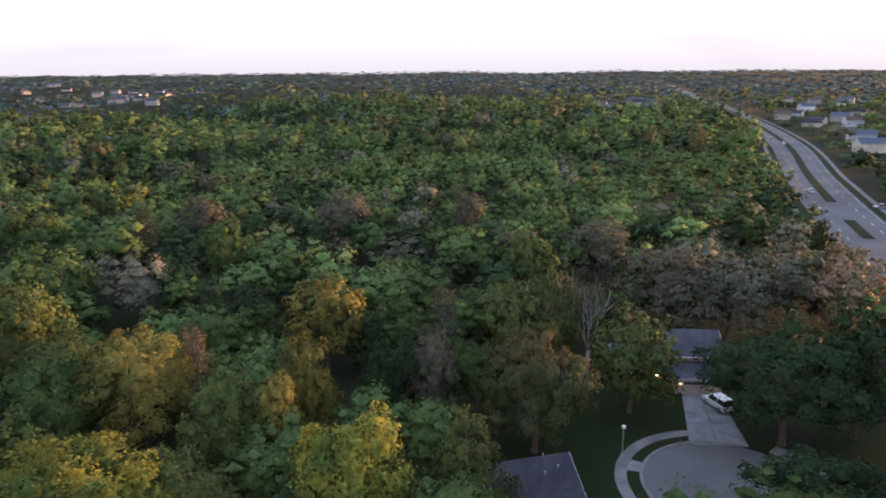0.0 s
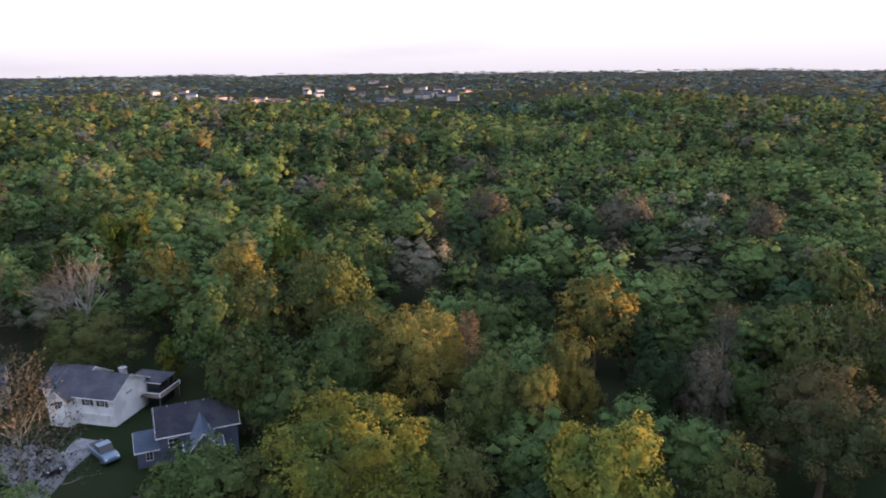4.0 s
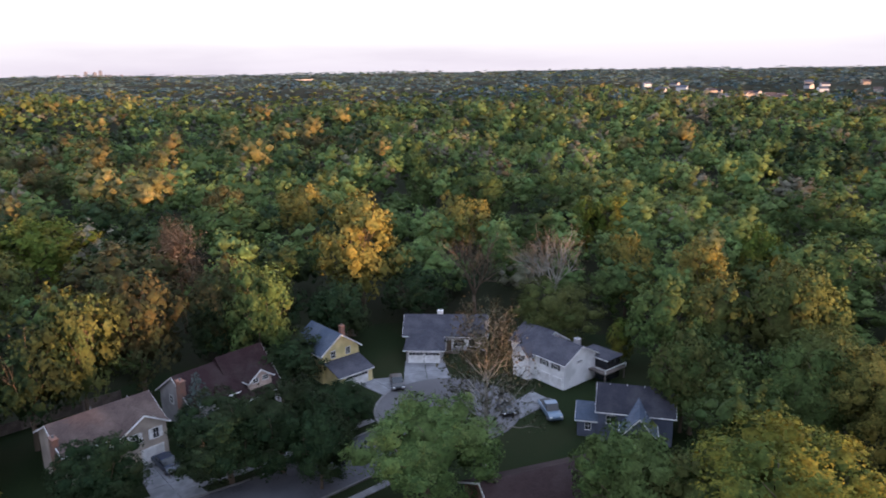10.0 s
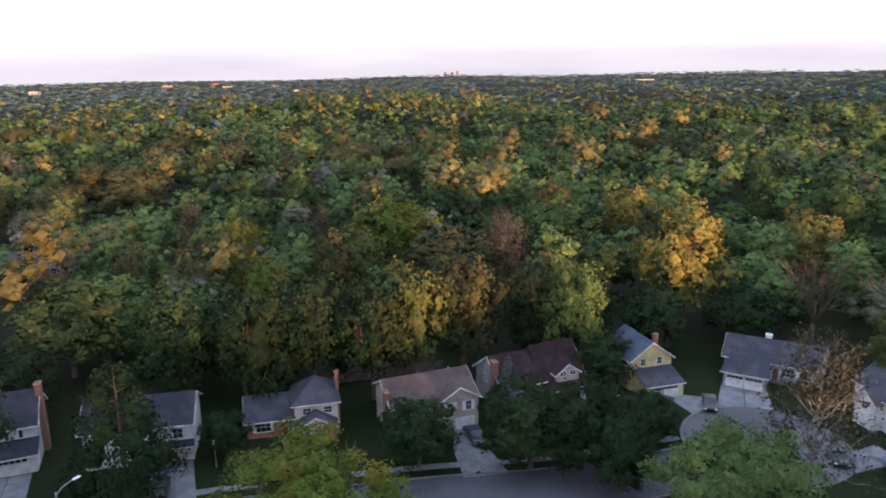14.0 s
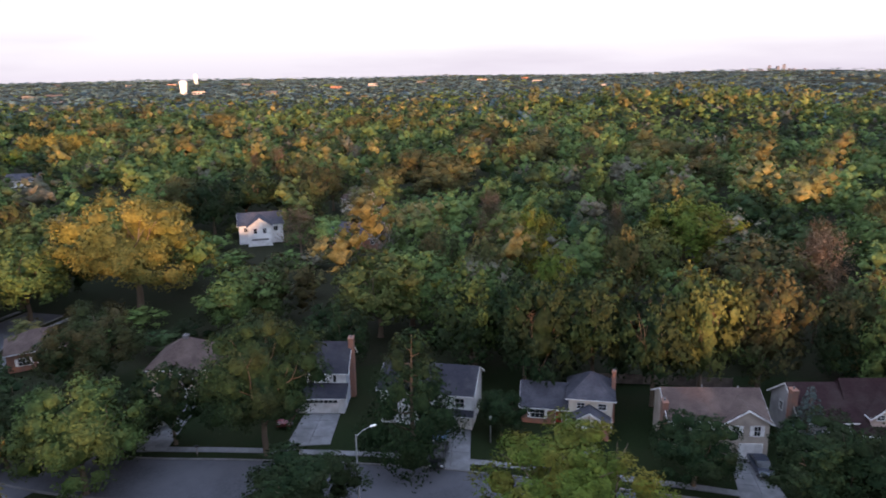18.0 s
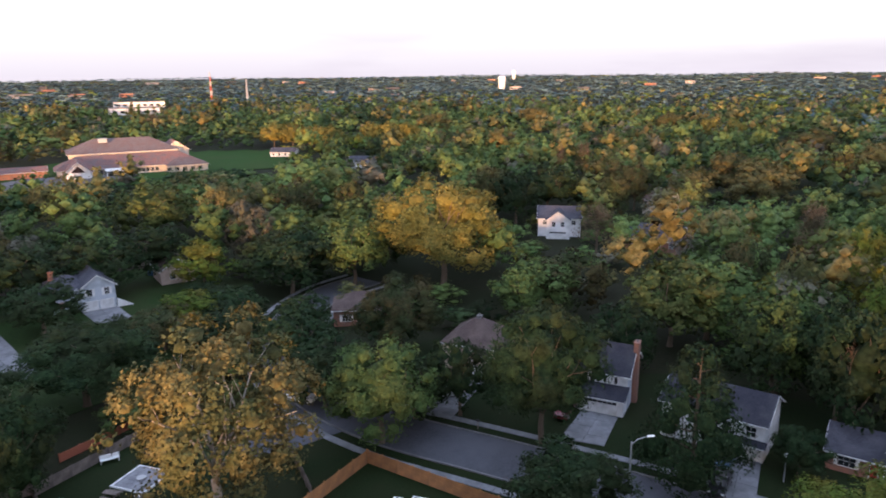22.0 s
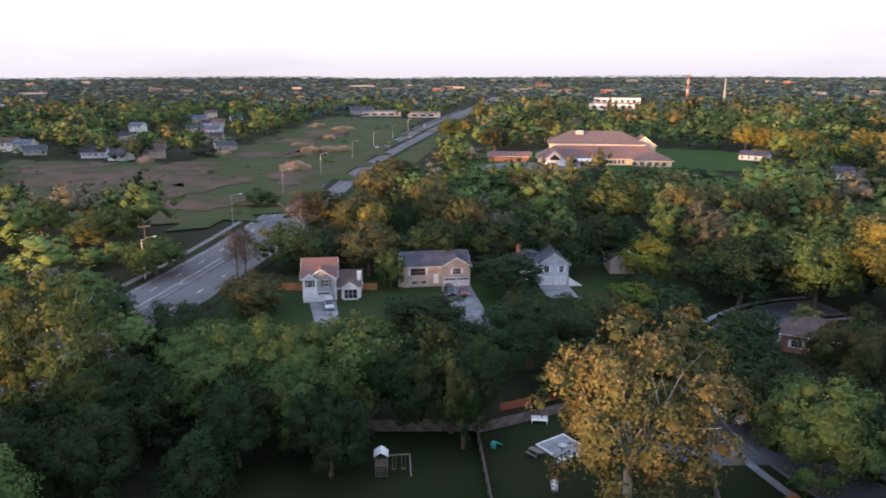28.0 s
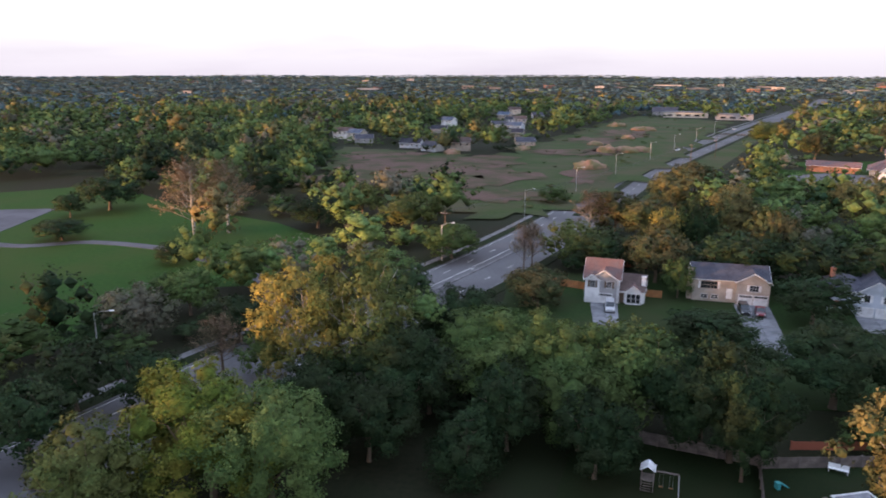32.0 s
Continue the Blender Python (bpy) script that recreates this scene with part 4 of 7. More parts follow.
h.garage("f", 2.5, -2.68, 0, 2.6, 2.1, False).window("f", 1.9, 0, 3.6, 1.2, 0.9).window("f", 5.2, 0, 3.6, 1.2, 0.9)
h.window("f", -5.0, 1.4, 1.0, 2.2, 1.5, TRIM, 2).door("f", -1.6, 1.4, 0.2, RED_PAINT).chimney(7.0, 4.0, 8.2, 0.6, 0.9).vents((-1, 5.2, 5.0))

h.top.scale = (0.82, 0.82, 0.9)

# white house with two garage doors beside a big tree
h = House(-80.2, -31.4, 98, "white split-level house with two garage doors and dark roof", R_DARK, W_WHITE)
h.wing(-7.5, 5.0, 0, 8, 5.1, 2.2).garage("f", 1.1, 0, 0, 2.1, 2.05).garage("f", 3.7, 0, 0, 2.1, 2.05)
h.window("f", 3.4, 0, 3.2, 1.1, 1.2).window("f", 0.6, 0, 3.2, 1.1, 1.2).window("f", -3, 0, 3.1, 1.2, 1.2).window("f", -5.6, 0, 3.1, 1.2, 1.2).shed(-0.4, 5.0, -0.7, 0, 2.4, 2.7, closed=False)

# blue-white colonial with an outside chimney
h = House(-79.3, -54.0, 108, "pale blue and white two-storey house with brick chimney", R_DARK, W_BLUE)
h.wing(0, 9.0, 0, 7.4, 5.3, 2.9).shed(2.6, 9.0, -2.4, 0, 2.4, 3.4, wall=W_WHITE).garage("f", 5.8, -2.4, 0, 4.6, 2.1)
h.window("f", 6.6, 0, 3.75, 0.9, 1.15, BLACK).window("f", 3.2, 0, 3.6, 0.9, 1.2, BLACK).window("f", 1.0, 0, 3.6, 0.9, 1.2, BLACK).chimney(9.35, 3.4, 9.1, 0.7, 1.3).vents((3, 4.6, 8), (5, 4.6, 8))
part("front_wall", boxes((0.02, 8.98, -0.03, -0.002, 2.5, 5.25)), W_WHITE, h.top, "white front wall")

# hipped brick house behind a maple
h = House(-75.2, -74.5, 112, "tan brick house with a steep grey-brown hipped roof", R_BROWN, W_PINK)
h.wing(0, 9.5, 0, 8.5, 4.4, 3.4, "hip").wing(4.2, 7.8, -2.0, 2, 3.4, 1.5, "y", ends="a").garage("f", 6.0, -2.0, 0, 2.6, 2.1, False).window("f", 2.0, 0, 1.2, 1.4, 1.3, None, 2).window("f", 6, -2.0, 3.0, 0.6, 0.7)
h.chimney(4.7, 4.3, 8.1, 0.7, 0.7, CONCRETE, 6.5)

# low brown-roofed house at the bend
h = House(-74.8, -102.6, 140, "low house with a brown roof at the street bend", R_BROWN, BRICK)
h.wing(0, 10, 0, 8, 3.2, 2.4, "hip").window("f", 2.4, 0, 1.0, 1.6, 1.2, TRIM, 2).window("f", 7, 0, 1.0, 1.6, 1.2, TRIM, 2).door("f", 4.8, 0, 0.1)

# dark red steep roofs with a gabled dormer
h = House(-88.6, 13.2, 109, "grey house with steep dark red roofs and gabled dormer", R_RED, W_GREY)
h.wing(0, 6.4, 0, 8.6, 4.2, 2.9, ends="a").wing(6.4, 13.0, -0.6, 8.8, 2.9, 4.8, roof=R_RED, ends="b")
h.wing(8.3, 11.9, -0.25, 3.4, 4.7, 1.3, "y", 0.3, wall=W_PINK, ends="a")
h.window("f", 9.3, -0.25, 4.3, 0.9, 0.6).window("f", 10.9, -0.25, 4.3, 0.9, 0.6).window("f", 2.4, 0, 1.2, 1.5, 1.3, TRIM, 2).window("f", 8.5, -0.6, 1.0, 1.2, 1.2).door("f", 5.6, 0, 0.1, RED_PAINT)
h.chimney(-0.35, 2.0, 7.4, 0.7, 1.2).window("l", 5.5, 0, 3.0, 0.9, 1.1)

# yellow gable house
h = House(-94.7, 32.9, 102, "yellow gabled house with a blue-grey roof", R_BLUE, W_YELLOW)
h.wing(0, 8.0, 0, 9.0, 5.3, 2.7, "y", 0.45).shed(0.6, 7.6, -4.6, 0, 2.4, 3.6, roof=R_GREY).garage("f", 4.2, -4.6, 0, 4.6, 2.1).window("f", 2.4, 0, 4.15, 0.9, 1.15).window("f", 5.6, 0, 4.15, 0.9, 1.15)
h.chimney(5.7, 1.8, 8.7, 0.8, 0.8).window("l", 4, 0, 3.3, 0.9, 1.1)

h.top.scale = (0.84, 0.84, 0.9)

# grey-roofed house with the garage set forward
h = House(-97.1, 48.5, 56.5, "grey-roofed house with a forward hipped double garage", R_GREY, W_GREY)
h.wing(0, 6.4, -2.6, 5.0, 2.7, 2.3, "hip", 0.5).wing(-0.8, 14.0, 3.4, 10.8, 3.3, 2.5, "x", 0.5).garage("f", 1.75, -2.6, 0, 2.55, 2.15).garage("f", 4.65, -2.6, 0, 2.55, 2.15)
h.window("f", 9.2, 3.4, 1.0, 1.8, 1.3, TRIM, 2).window("f", 11.8, 3.4, 1.0, 1.4, 1.3, TRIM).door("f", 7.3, 3.4, 0.1).chimney(5.5, 7.6, 6.6, 1.0, 0.8, TRIM, 4.0)
part("deck_rail", boxes((6.45, 9.2, 1.0, 1.08, 0.5, 1.0)), WOOD_GREY, h.top)

h.top.scale = (0.9, 0.9, 0.89)

# white house with a raised gable end
h = House(-83.2, 60.7, 9.8, "white sided two-storey house with dark roof and raised deck", R_GREY, W_WHITE)
h.wing(0, 9.4, 0, 7.2, 5.4, 2.4).wing(0.2, 3.4, -1.4, 4, 5.0, 1.6, "y", 0.35, ends="a").wing(-4.5, 1.5, 3.0, 9.6, 4.4, 2.6, "x", 0.4)
h.window("f", 5.4, 0, 3.7, 0.7, 1.25, BLACK).window("f", 7.7, 0, 3.7, 0.7, 1.25, BLACK).window("f", 1.8, -1.4, 3.5, 0.9, 1.2).garage("f", 5.4, 0, 0, 2.1, 2.1, False).garage("f", 7.8, 0, 0, 2.1, 2.1, False)
h.window("r", 3.4, 9.4, 4.6, 1.3, 0.3, None, 0).chimney(7.4, 5.2, 8.1, 0.8, 0.7, W_GREY).vents((3.5, 4.6, 7.6))
h.wing(6.6, 11.6, 7.2, 10.4, 4.6, 0.9, "hip", 0.4, wall=GLASS)
part("deck", boxes((9.4, 12.6, 5.6, 10.6, 2.3, 2.5), (12.4, 12.5, 5.7, 5.8, 0, 2.3), (12.4, 12.5, 10.4, 10.5, 0, 2.3)), WOOD_GREY, h.top, "raised timber deck")
part("deck_rail", boxes((9.4, 12.6, 5.6, 5.68, 3.2, 3.3), (12.52, 12.6, 5.6, 10.6, 3.2, 3.3), (12.52, 12.6, 5.6, 5.68, 2.5, 3.2), (12.52, 12.6, 10.52, 10.6, 2.5, 3.2)), TRIM, h.top)

h.top.scale = (0.98, 0.98, 0.78)

# slate-blue house
h = House(-61.0, 56.9, 46, "slate blue house with dark roof and low front gables", R_DARK, W_SLATE)
h.wing(0, 10.5, 0, 7.6, 4.4, 2.2).wing(3.4, 8.0, -4.2, 3, 3.2, 2.4, "y", 0.35, roof=R_BLUE, ends="a").wing(-3.0, 0, 0.6, 5, 2.6, 1.5, "x", 0.3, roof=R_BLUE, ends="a")
h.window("f", 1.8, 0, 2.6, 1.2, 1.1).garage("f", 5.7, -4.2, 0, 2.6, 2.1, False).window("f", -1.4, 0.6, 1.1, 0.8, 1.1)
h.vents((1.5, 3.6, 6.5), (4, 3.6, 6.5), (6.5, 3.6, 6.5), (9, 3.6, 6.5), (6.6, -1, 4.9), (6.6, -2.4, 4.9))

h.top.scale = (0.86, 0.86, 0.95)

# low house with a broad plum-brown roof
h = House(-47.3, 33.4, 80, "low brick house under a broad plum-brown roof", R_PLUM, BRICK)
h.wing(0, 14.0, 0, 10.5, 3.0, 3.0, "x", 0.6).window("f", 3, 0, 0.9, 1.6, 1.3, TRIM, 2).window("f", 9, 0, 0.9, 1.6, 1.3, TRIM, 2)

# house inside the cedar fence, seen from above
h = House(-33.4, -42.2, 118, "grey-roofed house with a white-railed deck and chimney", R_GREY, W_CREAM)
h.wing(0, 11, 0, 8.5, 2.8, 2.2, "x", 0.5).window("b", 3, 8.5, 1.0, 1.4, 1.2).chimney(-0.45, 8.0, 5.6, 0.8, 0.8, TRIM)
part("deck", boxes((-0.2, 4.0, 8.6, 12.0, 2.4, 2.6), (0, 0.15, 11.8, 11.95, 0, 2.4), (3.7, 3.85, 11.8, 11.95, 0, 2.4)), WOOD_GREY, h.top, "raised timber deck")
part("deck_rail", boxes((-0.2, 4.0, 11.92, 12.0, 3.45, 3.55), (3.92, 4.0, 8.6, 11.92, 3.45, 3.55), (-0.2, -0.12, 8.6, 11.92, 3.45, 3.55), (-0.2, -0.1, 11.9, 12.0, 2.6, 3.45), (3.9, 4.0, 11.9, 12.0, 2.6, 3.45)), TRIM, h.top, "white deck railing")

# house by the north turning circle, half hidden by a maple
h = House(1.0, 70.0, 195, "dark-roofed house beside the turning circle lawn", R_DARK, W_GREY)
h.wing(-11, 0, 0, 8.5, 3.0, 2.6, "x", 0.5).window("l", 4, -11, 1.0, 1.4, 1.2).vents((-9.6, 5.6, 5.0), (-8, 6.0, 4.7), (-9.0, 3.0, 5.0))

# house with the lit garage
h = House(33.2, 94.4, -5, "two-storey house with lit lamps beside a wide garage door", R_GREY, W_PINK)
h.shed(0, 6.3, 0, 2.6, 2.75, 4.0).wing(-0.2, 6.5, 2.6, 9.0, 5.3, 2.5, "x", 0.45).wing(-8.5, -0.2, 2.2, 9.0, 3.0, 2.3, "x", 0.4, wall=BRICK, ends="a")
h.garage("f", 3.3, 0, 0, 4.7, 2.15, True, W_PINK).lamp("f", 0.45, 0, 1.7).lamp("f", 6.0, 0, 1.6).window("f", -1.4, 2.2, 1.0, 0.9, 1.5).window("f", -5, 2.2, 0.9, 1.8, 1.4, None, 2).lamp("f", -2.4, 2.2, 1.9)

# rose-roofed house with porch
h = House(6.2, -143.0, 177, "white two-storey house with rose-red roof and porch", R_ROSE, W_WHITE)
h.wing(0, 6.9, 0, 8.0, 5.3, 2.9).wing(1.3, 6.4, -0.6, 3, 5.3, 1.7, "y", 0.35, wall=W_GREY, ends="a").wing(0.1, 3.0, -0.9, 2, 5.1, 1.0, "y", 0.3, ends="a")
h.wing(6.9, 11.8, 1.0, 7.0, 2.9, 2.5, "x", 0.4, roof=R_BROWN, ends="b").wing(8.2, 11.3, 0.0, 2.0, 2.8, 1.2, "y", 0.3, roof=R_ROSE, ends="a")
h.garage("f", 3.2, -0.6, 0, 4.7, 2.1).window("f", 1.6, -0.9, 3.4, 0.9, 1.4, TIMBER).window("f", 4.9, -0.6, 3.4, 0.9, 1.3, TIMBER)
h.window("f", 8.9, 0, 0.4, 0.8, 1.9, None, 0).window("f", 9.8, 0, 0.4, 0.8, 1.9, None, 0).window("f", 10.7, 0, 0.4, 0.8, 1.9, None, 0).chimney(11.6, 2.2, 5.6, 0.8, 0.8, TRIM).door("f", 7.4, 1.0, 0.1)

# tan split-level with two cars in front
h = House(-15.4, -149.2, 180, "tan split-level house with double garage and pale chimney", R_GREY, W_TAN)
h.wing(0, 14.6, 0, 8.0, 4.9, 2.2).wing(8.4, 14.7, -1.0, 4, 4.9, 1.8, "y", 0.4, ends="a").window("f", 11.7, -1.0, 3.0, 1.7, 1.2, TRIM, 2)
h.garage("f", 10.2, -1.0, 0, 2.5, 2.1).garage("f", 13.1, -1.0, 0, 2.5, 2.1).window("f", 3.2, 0, 2.8, 3.2, 1.5, TRIM, 4, W_PINK).door("f", 7.2, 0, 0.8, TRIM).window("f", 2.4, 0, 0.7, 1.3, 0.8).window("f", 4.4, 0, 0.7, 1.3, 0.8)
h.chimney(-0.5, 1.2, 6.6, 1.0, 1.2, W_PINK)

# pale blue house with a front gable over two garages
h = House(-45.4, -146.2, 171, "pale blue house with a gable over two garage doors", R_GREY, W_BLUE)
h.wing(-6.5, 2.5, 1.6, 9.5, 4.6, 2.4, "hip", 0.5).wing(0, 6.4, 0, 9.0, 5.0, 2.3, "y", 0.4, ends="a").window("f", 1.6, 0, 3.1, 0.9, 1.4, TRIM).window("f", 4.8, 0, 3.1, 0.9, 1.4, TRIM)
h.garage("f", 1.6, 0, 0, 2.5, 2.0, False).garage("f", 4.6, 0, 0, 2.5, 2.0, False).chimney(-4.2, 5.8, 8.0, 0.9, 0.7).door("f", -3.4, 1.6, 0.4, BRICK)
part("retaining_wall", prism(bmesh.new(), [(6.45, 0), (9.6, 0), (6.45, 2.0)], "y", -0.6, -0.3), TRIM, h.top, "sloping white stair wall")

# pinkish house beside a pool
h = House(-65.0, -152.5, 168, "small pinkish house beside a round pool", R_BROWN, W_PINK)
h.wing(-0.5, 7, 0, 8.5, 3.4, 2.4, "y").window("f", 2.0, 0, 1.2, 1.0, 1.2).window("f", 5.0, 0, 1.2, 1.0, 1.2)

# ---- paving, kerbs and markings ----
def slab_drive(name, a, b, c, d, across, along, label="pale concrete driveway of jointed slabs", material=None):
    """A driveway of slabs between four corners: a to b at the garage, d to c at the street."""
    mx, my = (a[0] + b[0] + c[0] + d[0]) / 4, (a[1] + b[1] + c[1] + d[1]) / 4
    top = thing(name, pose(mx, my, 0), label, "driveway", kind="structure")
    A, B, C, D = (Vector((p[0] - mx, p[1] - my)) for p in (a, b, c, d))
    for i in range(across):
        for j in range(along):
            q = []
            for u, v in ((i, j), (i + 1, j), (i + 1, j + 1), (i, j + 1)):
                u = (u + (0.012 if u == i else -0.012)) / across
                v = (v + (0.012 if v == j else -0.012)) / along
                q.append(tuple(A.lerp(B, u).lerp(D.lerp(C, u), v)))
            part("slab", sheet(q, 0.135 + 0.012 * ((i * 7 + j * 3) % 5 - 2) / 5, 0.1), material or CONCRETE_SLAB, top)
    return top


CONCRETE_SLAB = surface("driveway_concrete", (0.185, 0.187, 0.20), (0.235, 0.236, 0.25), 2.5, (0.15, 0.151, 0.16), 0.5, rough=0.9, bump=0.2, spread=0.1)
slab_drive("driveway_1", (-85.6, 5.0), (-86.5, 8.4), (-74.2, 11.8), (-73.6, 6.4), 2, 5)
slab_drive("driveway_2", (-81.6, -13.0), (-82.0, -10.2), (-73.2, -8.6), (-72.6, -11.8), 2, 4)
slab_drive("driveway_3", (-80.4, -31.0), (-81.0, -26.6), (-71.4, -23.6), (-70.4, -28.4), 2, 5)
slab_drive("driveway_4", (-78.0, -50.0), (-79.5, -45.2), (-71.5, -42.4), (-69.3, -47.6), 2, 4)
slab_drive("driveway_5", (-74.6, -70.4), (-75.8, -66.0), (-63.4, -61.4), (-61.4, -66.4), 2, 5)
slab_drive("driveway_6", (-95.8, 47.3), (-93.0, 52.9), (-85.8, 50.2), (-87.6, 42.8), 2, 4)
slab_drive("driveway_7", (-93.5, 37.0), (-91.5, 42.5), (-87.0, 43.0), (-86.5, 39.0), 2, 2)
slab_drive("driveway_8", (-76.4, 58.2), (-72.2, 58.8), (-70.0, 50.0), (-75.0, 54.0), 2, 3, "brown-grey driveway beside the white house")
slab_drive("driveway_9", (34.0, 94.3), (39.2, 93.9), (37.6, 79.6), (30.4, 80.3), 2, 5)
slab_drive("driveway_10", (5.0, -142.2), (-0.6, -142.0), (-1.2, -124.0), (3.2, -124.0), 2, 6)
slab_drive("driveway_11", (-23.4, -148.0), (-30.2, -148.0), (-29.4, -119.0), (-23.6, -119.0), 2, 7)
slab_drive("driveway_12", (-45.2, -146.0), (-51.8, -145.0), (-51.0, -136.0), (-44.6, -137.0), 2, 3)

for side in (-1, 1):
    a, b = sorted((side * 4.2, side * 4.45))
    tagged(part("street_kerb_%s" % ("west" if side < 0 else "east"), ribbon(street_line, a, b, 0.22, 0.2), CONCRETE), "pale concrete kerb along the street", "kerb", kind="structure")


def pavement(name, line, a, b, z, span, label):
    """A pavement of slabs beside a line."""
    pts, dirs = line
    top = thing(name, pose(pts[0].x, pts[0].y, 0), label, "pavement", kind="structure")
    o = pts[0]
    n = 0
    for i in range(len(pts) - 1):
        steps = max(1, round((pts[i + 1] - pts[i]).length / span))
        for k in range(steps):
            q = []
            for t, off in (((k + 0.01) / steps, a), ((k + 0.01) / steps, b), ((k + 0.985) / steps, b), ((k + 0.985) / steps, a)):
                p, d = pts[i].lerp(pts[i + 1], t), dirs[i].lerp(dirs[i + 1], t)
                q.append((p.x + d.y * off - o.x, p.y - d.x * off - o.y))
            part("slab", sheet(q, z + 0.006 * (n % 3), 0.08), CONCRETE_SLAB, top)
            n += 1
    return top


pavement("pavement_west", street_line, -7.2, -6.1, 0.13, 1.5, "narrow concrete pavement of square slabs")
pavement("pavement_east", street_line, 6.1, 7.2, 0.13, 1.5, "narrow concrete pavement of square slabs")
tagged(part("circle_pavement", ring_bm(*NORTH_CIRCLE, 11.4, 12.8, 0.13, 62, 250), CONCRETE), "curved pale pavement round the turning circle", "pavement", kind="structure")
tagged(part("circle_kerb", ring_bm(*NORTH_CIRCLE, 9.6, 9.95, 0.2, 60, 300, 0.2), CONCRETE), "pale kerb round the turning circle", "kerb", kind="structure")
tagged(part("circle_verge_pavement", ring_bm(*NORTH_CIRCLE, 10.4, 12.6, 0.12, 5, 44), CONCRETE), "pale pavement beside the drive", "pavement", kind="structure")
tagged(part("circle_kerb_west", ring_bm(*WEST_CIRCLE, 10.0, 10.35, 0.22, 200, 340, 0.2), CONCRETE), "pale kerb round the turning circle", "kerb", kind="structure")
for k, (a0, a1) in enumerate(((150, 162), (196, 208))):
    tagged(part("circle_crossing_%d" % (k + 1), ring_bm(*NORTH_CIRCLE, 9.96, 11.38, 0.14, a0, a1), CONCRETE_SLAB), "pale slab where a path meets the kerb", "pavement", kind="structure")


def clip_line(line, y0, y1):
    keep = [i for i, p in enumerate(line[0]) if y0 <= p.y <= y1]
    return [line[0][i] for i in keep], [line[1][i] for i in keep]


fine_line = spline(ROAD_LINE, 3.0)
near_main = clip_line(fine_line, -900, 900)
for off, nm in ((-9.75, "west"), (9.5, "east")):
    tagged(part("road_kerb_" + nm, ribbon(near_main, off, off + 0.25, 0.24, 0.2), CONCRETE), "pale kerb along the main road", "kerb", kind="structure")
tagged(part("road_pavement_east", ribbon(near_main, 12.6, 14.4, 0.16, 0.1), CONCRETE), "pale footpath along the main road", "pavement", kind="structure")
tagged(part("road_pavement_west", ribbon(clip_line(fine_line, 60, 700), -14.4, -12.6, 0.16, 0.1), CONCRETE), "pale footpath along the main road", "pavement", kind="structure")
tagged(part("road_verge_east", ribbon(near_main, 9.75, 12.6, 0.19, 0.1), LAWN), "grass verge beside the main road", "verge", kind="structure")
tagged(part("road_verge_west", ribbon(near_main, -12.6, -9.75, 0.19, 0.1), LAWN), "grass verge beside the main road", "verge", kind="structure")
for k, (y0, y1, w, mat, lab) in enumerate(((-186, -98, 0.4, CONCRETE, "narrow concrete median"), (-700, -232, 1.6, LAWN, "grass median strip"), (188, 214, 1.5, LAWN, "short grass median strip"), (242, 700, 1.6, LAWN, "long grass median strip"))):
    tagged(part("median_%d" % (k + 1), ribbon(clip_line(fine_line, y0, y1), -w, w, 0.28, 0.2), mat), lab, "median", kind="structure")


def dashes(name, line, off, every, run, w, label):
    bm = bmesh.new()
    pts, dirs = line
    for i in range(0, len(pts) - 1, every):
        p, d = pts[i], dirs[i]
        r = Vector((d.y, -d.x))
        q = [p + r * (off - w), p + r * (off + w), p + r * (off + w) + d * run, p + r * (off - w) + d * run]
        bm.faces.new([bm.verts.new((v.x, v.y, float(ground_z(v.x, v.y)) + 0.15)) for v in q])
    for f in bm.faces:
        if f.normal.z < 0:
            f.normal_flip()
    bmesh.ops.recalc_face_normals(bm, faces=bm.faces)
    for f in bm.faces:
        f.normal_update()
        if f.normal.z < 0:
            f.normal_flip()
    return tagged(part(name, bm, PAINT_LINE), label, "road marking", kind="structure")


dashes("lane_marks_east", clip_line(fine_line, -620, 600), 5.4, 4, 3.0, 0.09, "white lane dashes")
dashes("lane_marks_west", clip_line(fine_line, -620, 600), -5.4, 4, 3.0, 0.09, "white lane dashes")
dashes("turn_lane_line", clip_line(fine_line, -185, -95), 2.2, 1, 2.9, 0.09, "solid white turn lane line")
dashes("edge_line_east", clip_line(fine_line, -620, 600), 9.0, 1, 2.95, 0.06, "worn white edge line")


def arrow_mark(x, y, turn):
    bm = bmesh.new()
    for q in (((-0.1, -1.2), (0.1, -1.2), (0.1, 0.5), (-0.1, 0.5)), ((-0.1, 0.5), (0.1, 0.5), (-0.75, 0.9), (-0.75, 0.7)), ((-0.7, 0.3), (-0.7, 1.3), (-1.4, 0.8))):
        bm.faces.new([bm.verts.new((*p, 0)) for p in q])
    return tagged(part("turn_arrow", bm, PAINT_LINE, m=pose(x, y, 0.16, 0, 0, turn)), "white turn arrow painted on the road", "road marking", kind="structure")


arrow_mark(32.5, -160, 200)

# side road and park paths
park_path = spline([(300, -205), (240, -170), (195, -160), (160, -152), (142, -161), (119, -160), (104, -154), (88, -147), (75, -137), (68, -126), (56, -110)], 4.0)
tagged(part("park_path", ribbon(park_path, -1.9, 1.9, 0.09, 0.05), ASPHALT), "curving dark asphalt park path", "path", kind="structure")
ground_sheet("park_car_park", [(176, -163), (188, -200), (215, -190), (260, -150), (240, -130)], ASPHALT, "dark asphalt car park with bays", 0.10)
ground_sheet("school_car_park", [(-70, -345), (-92, -360), (-128, -352), (-128, -330), (-100, -320), (-74, -324)], ROADTOP, "pale school car park", 0.9)


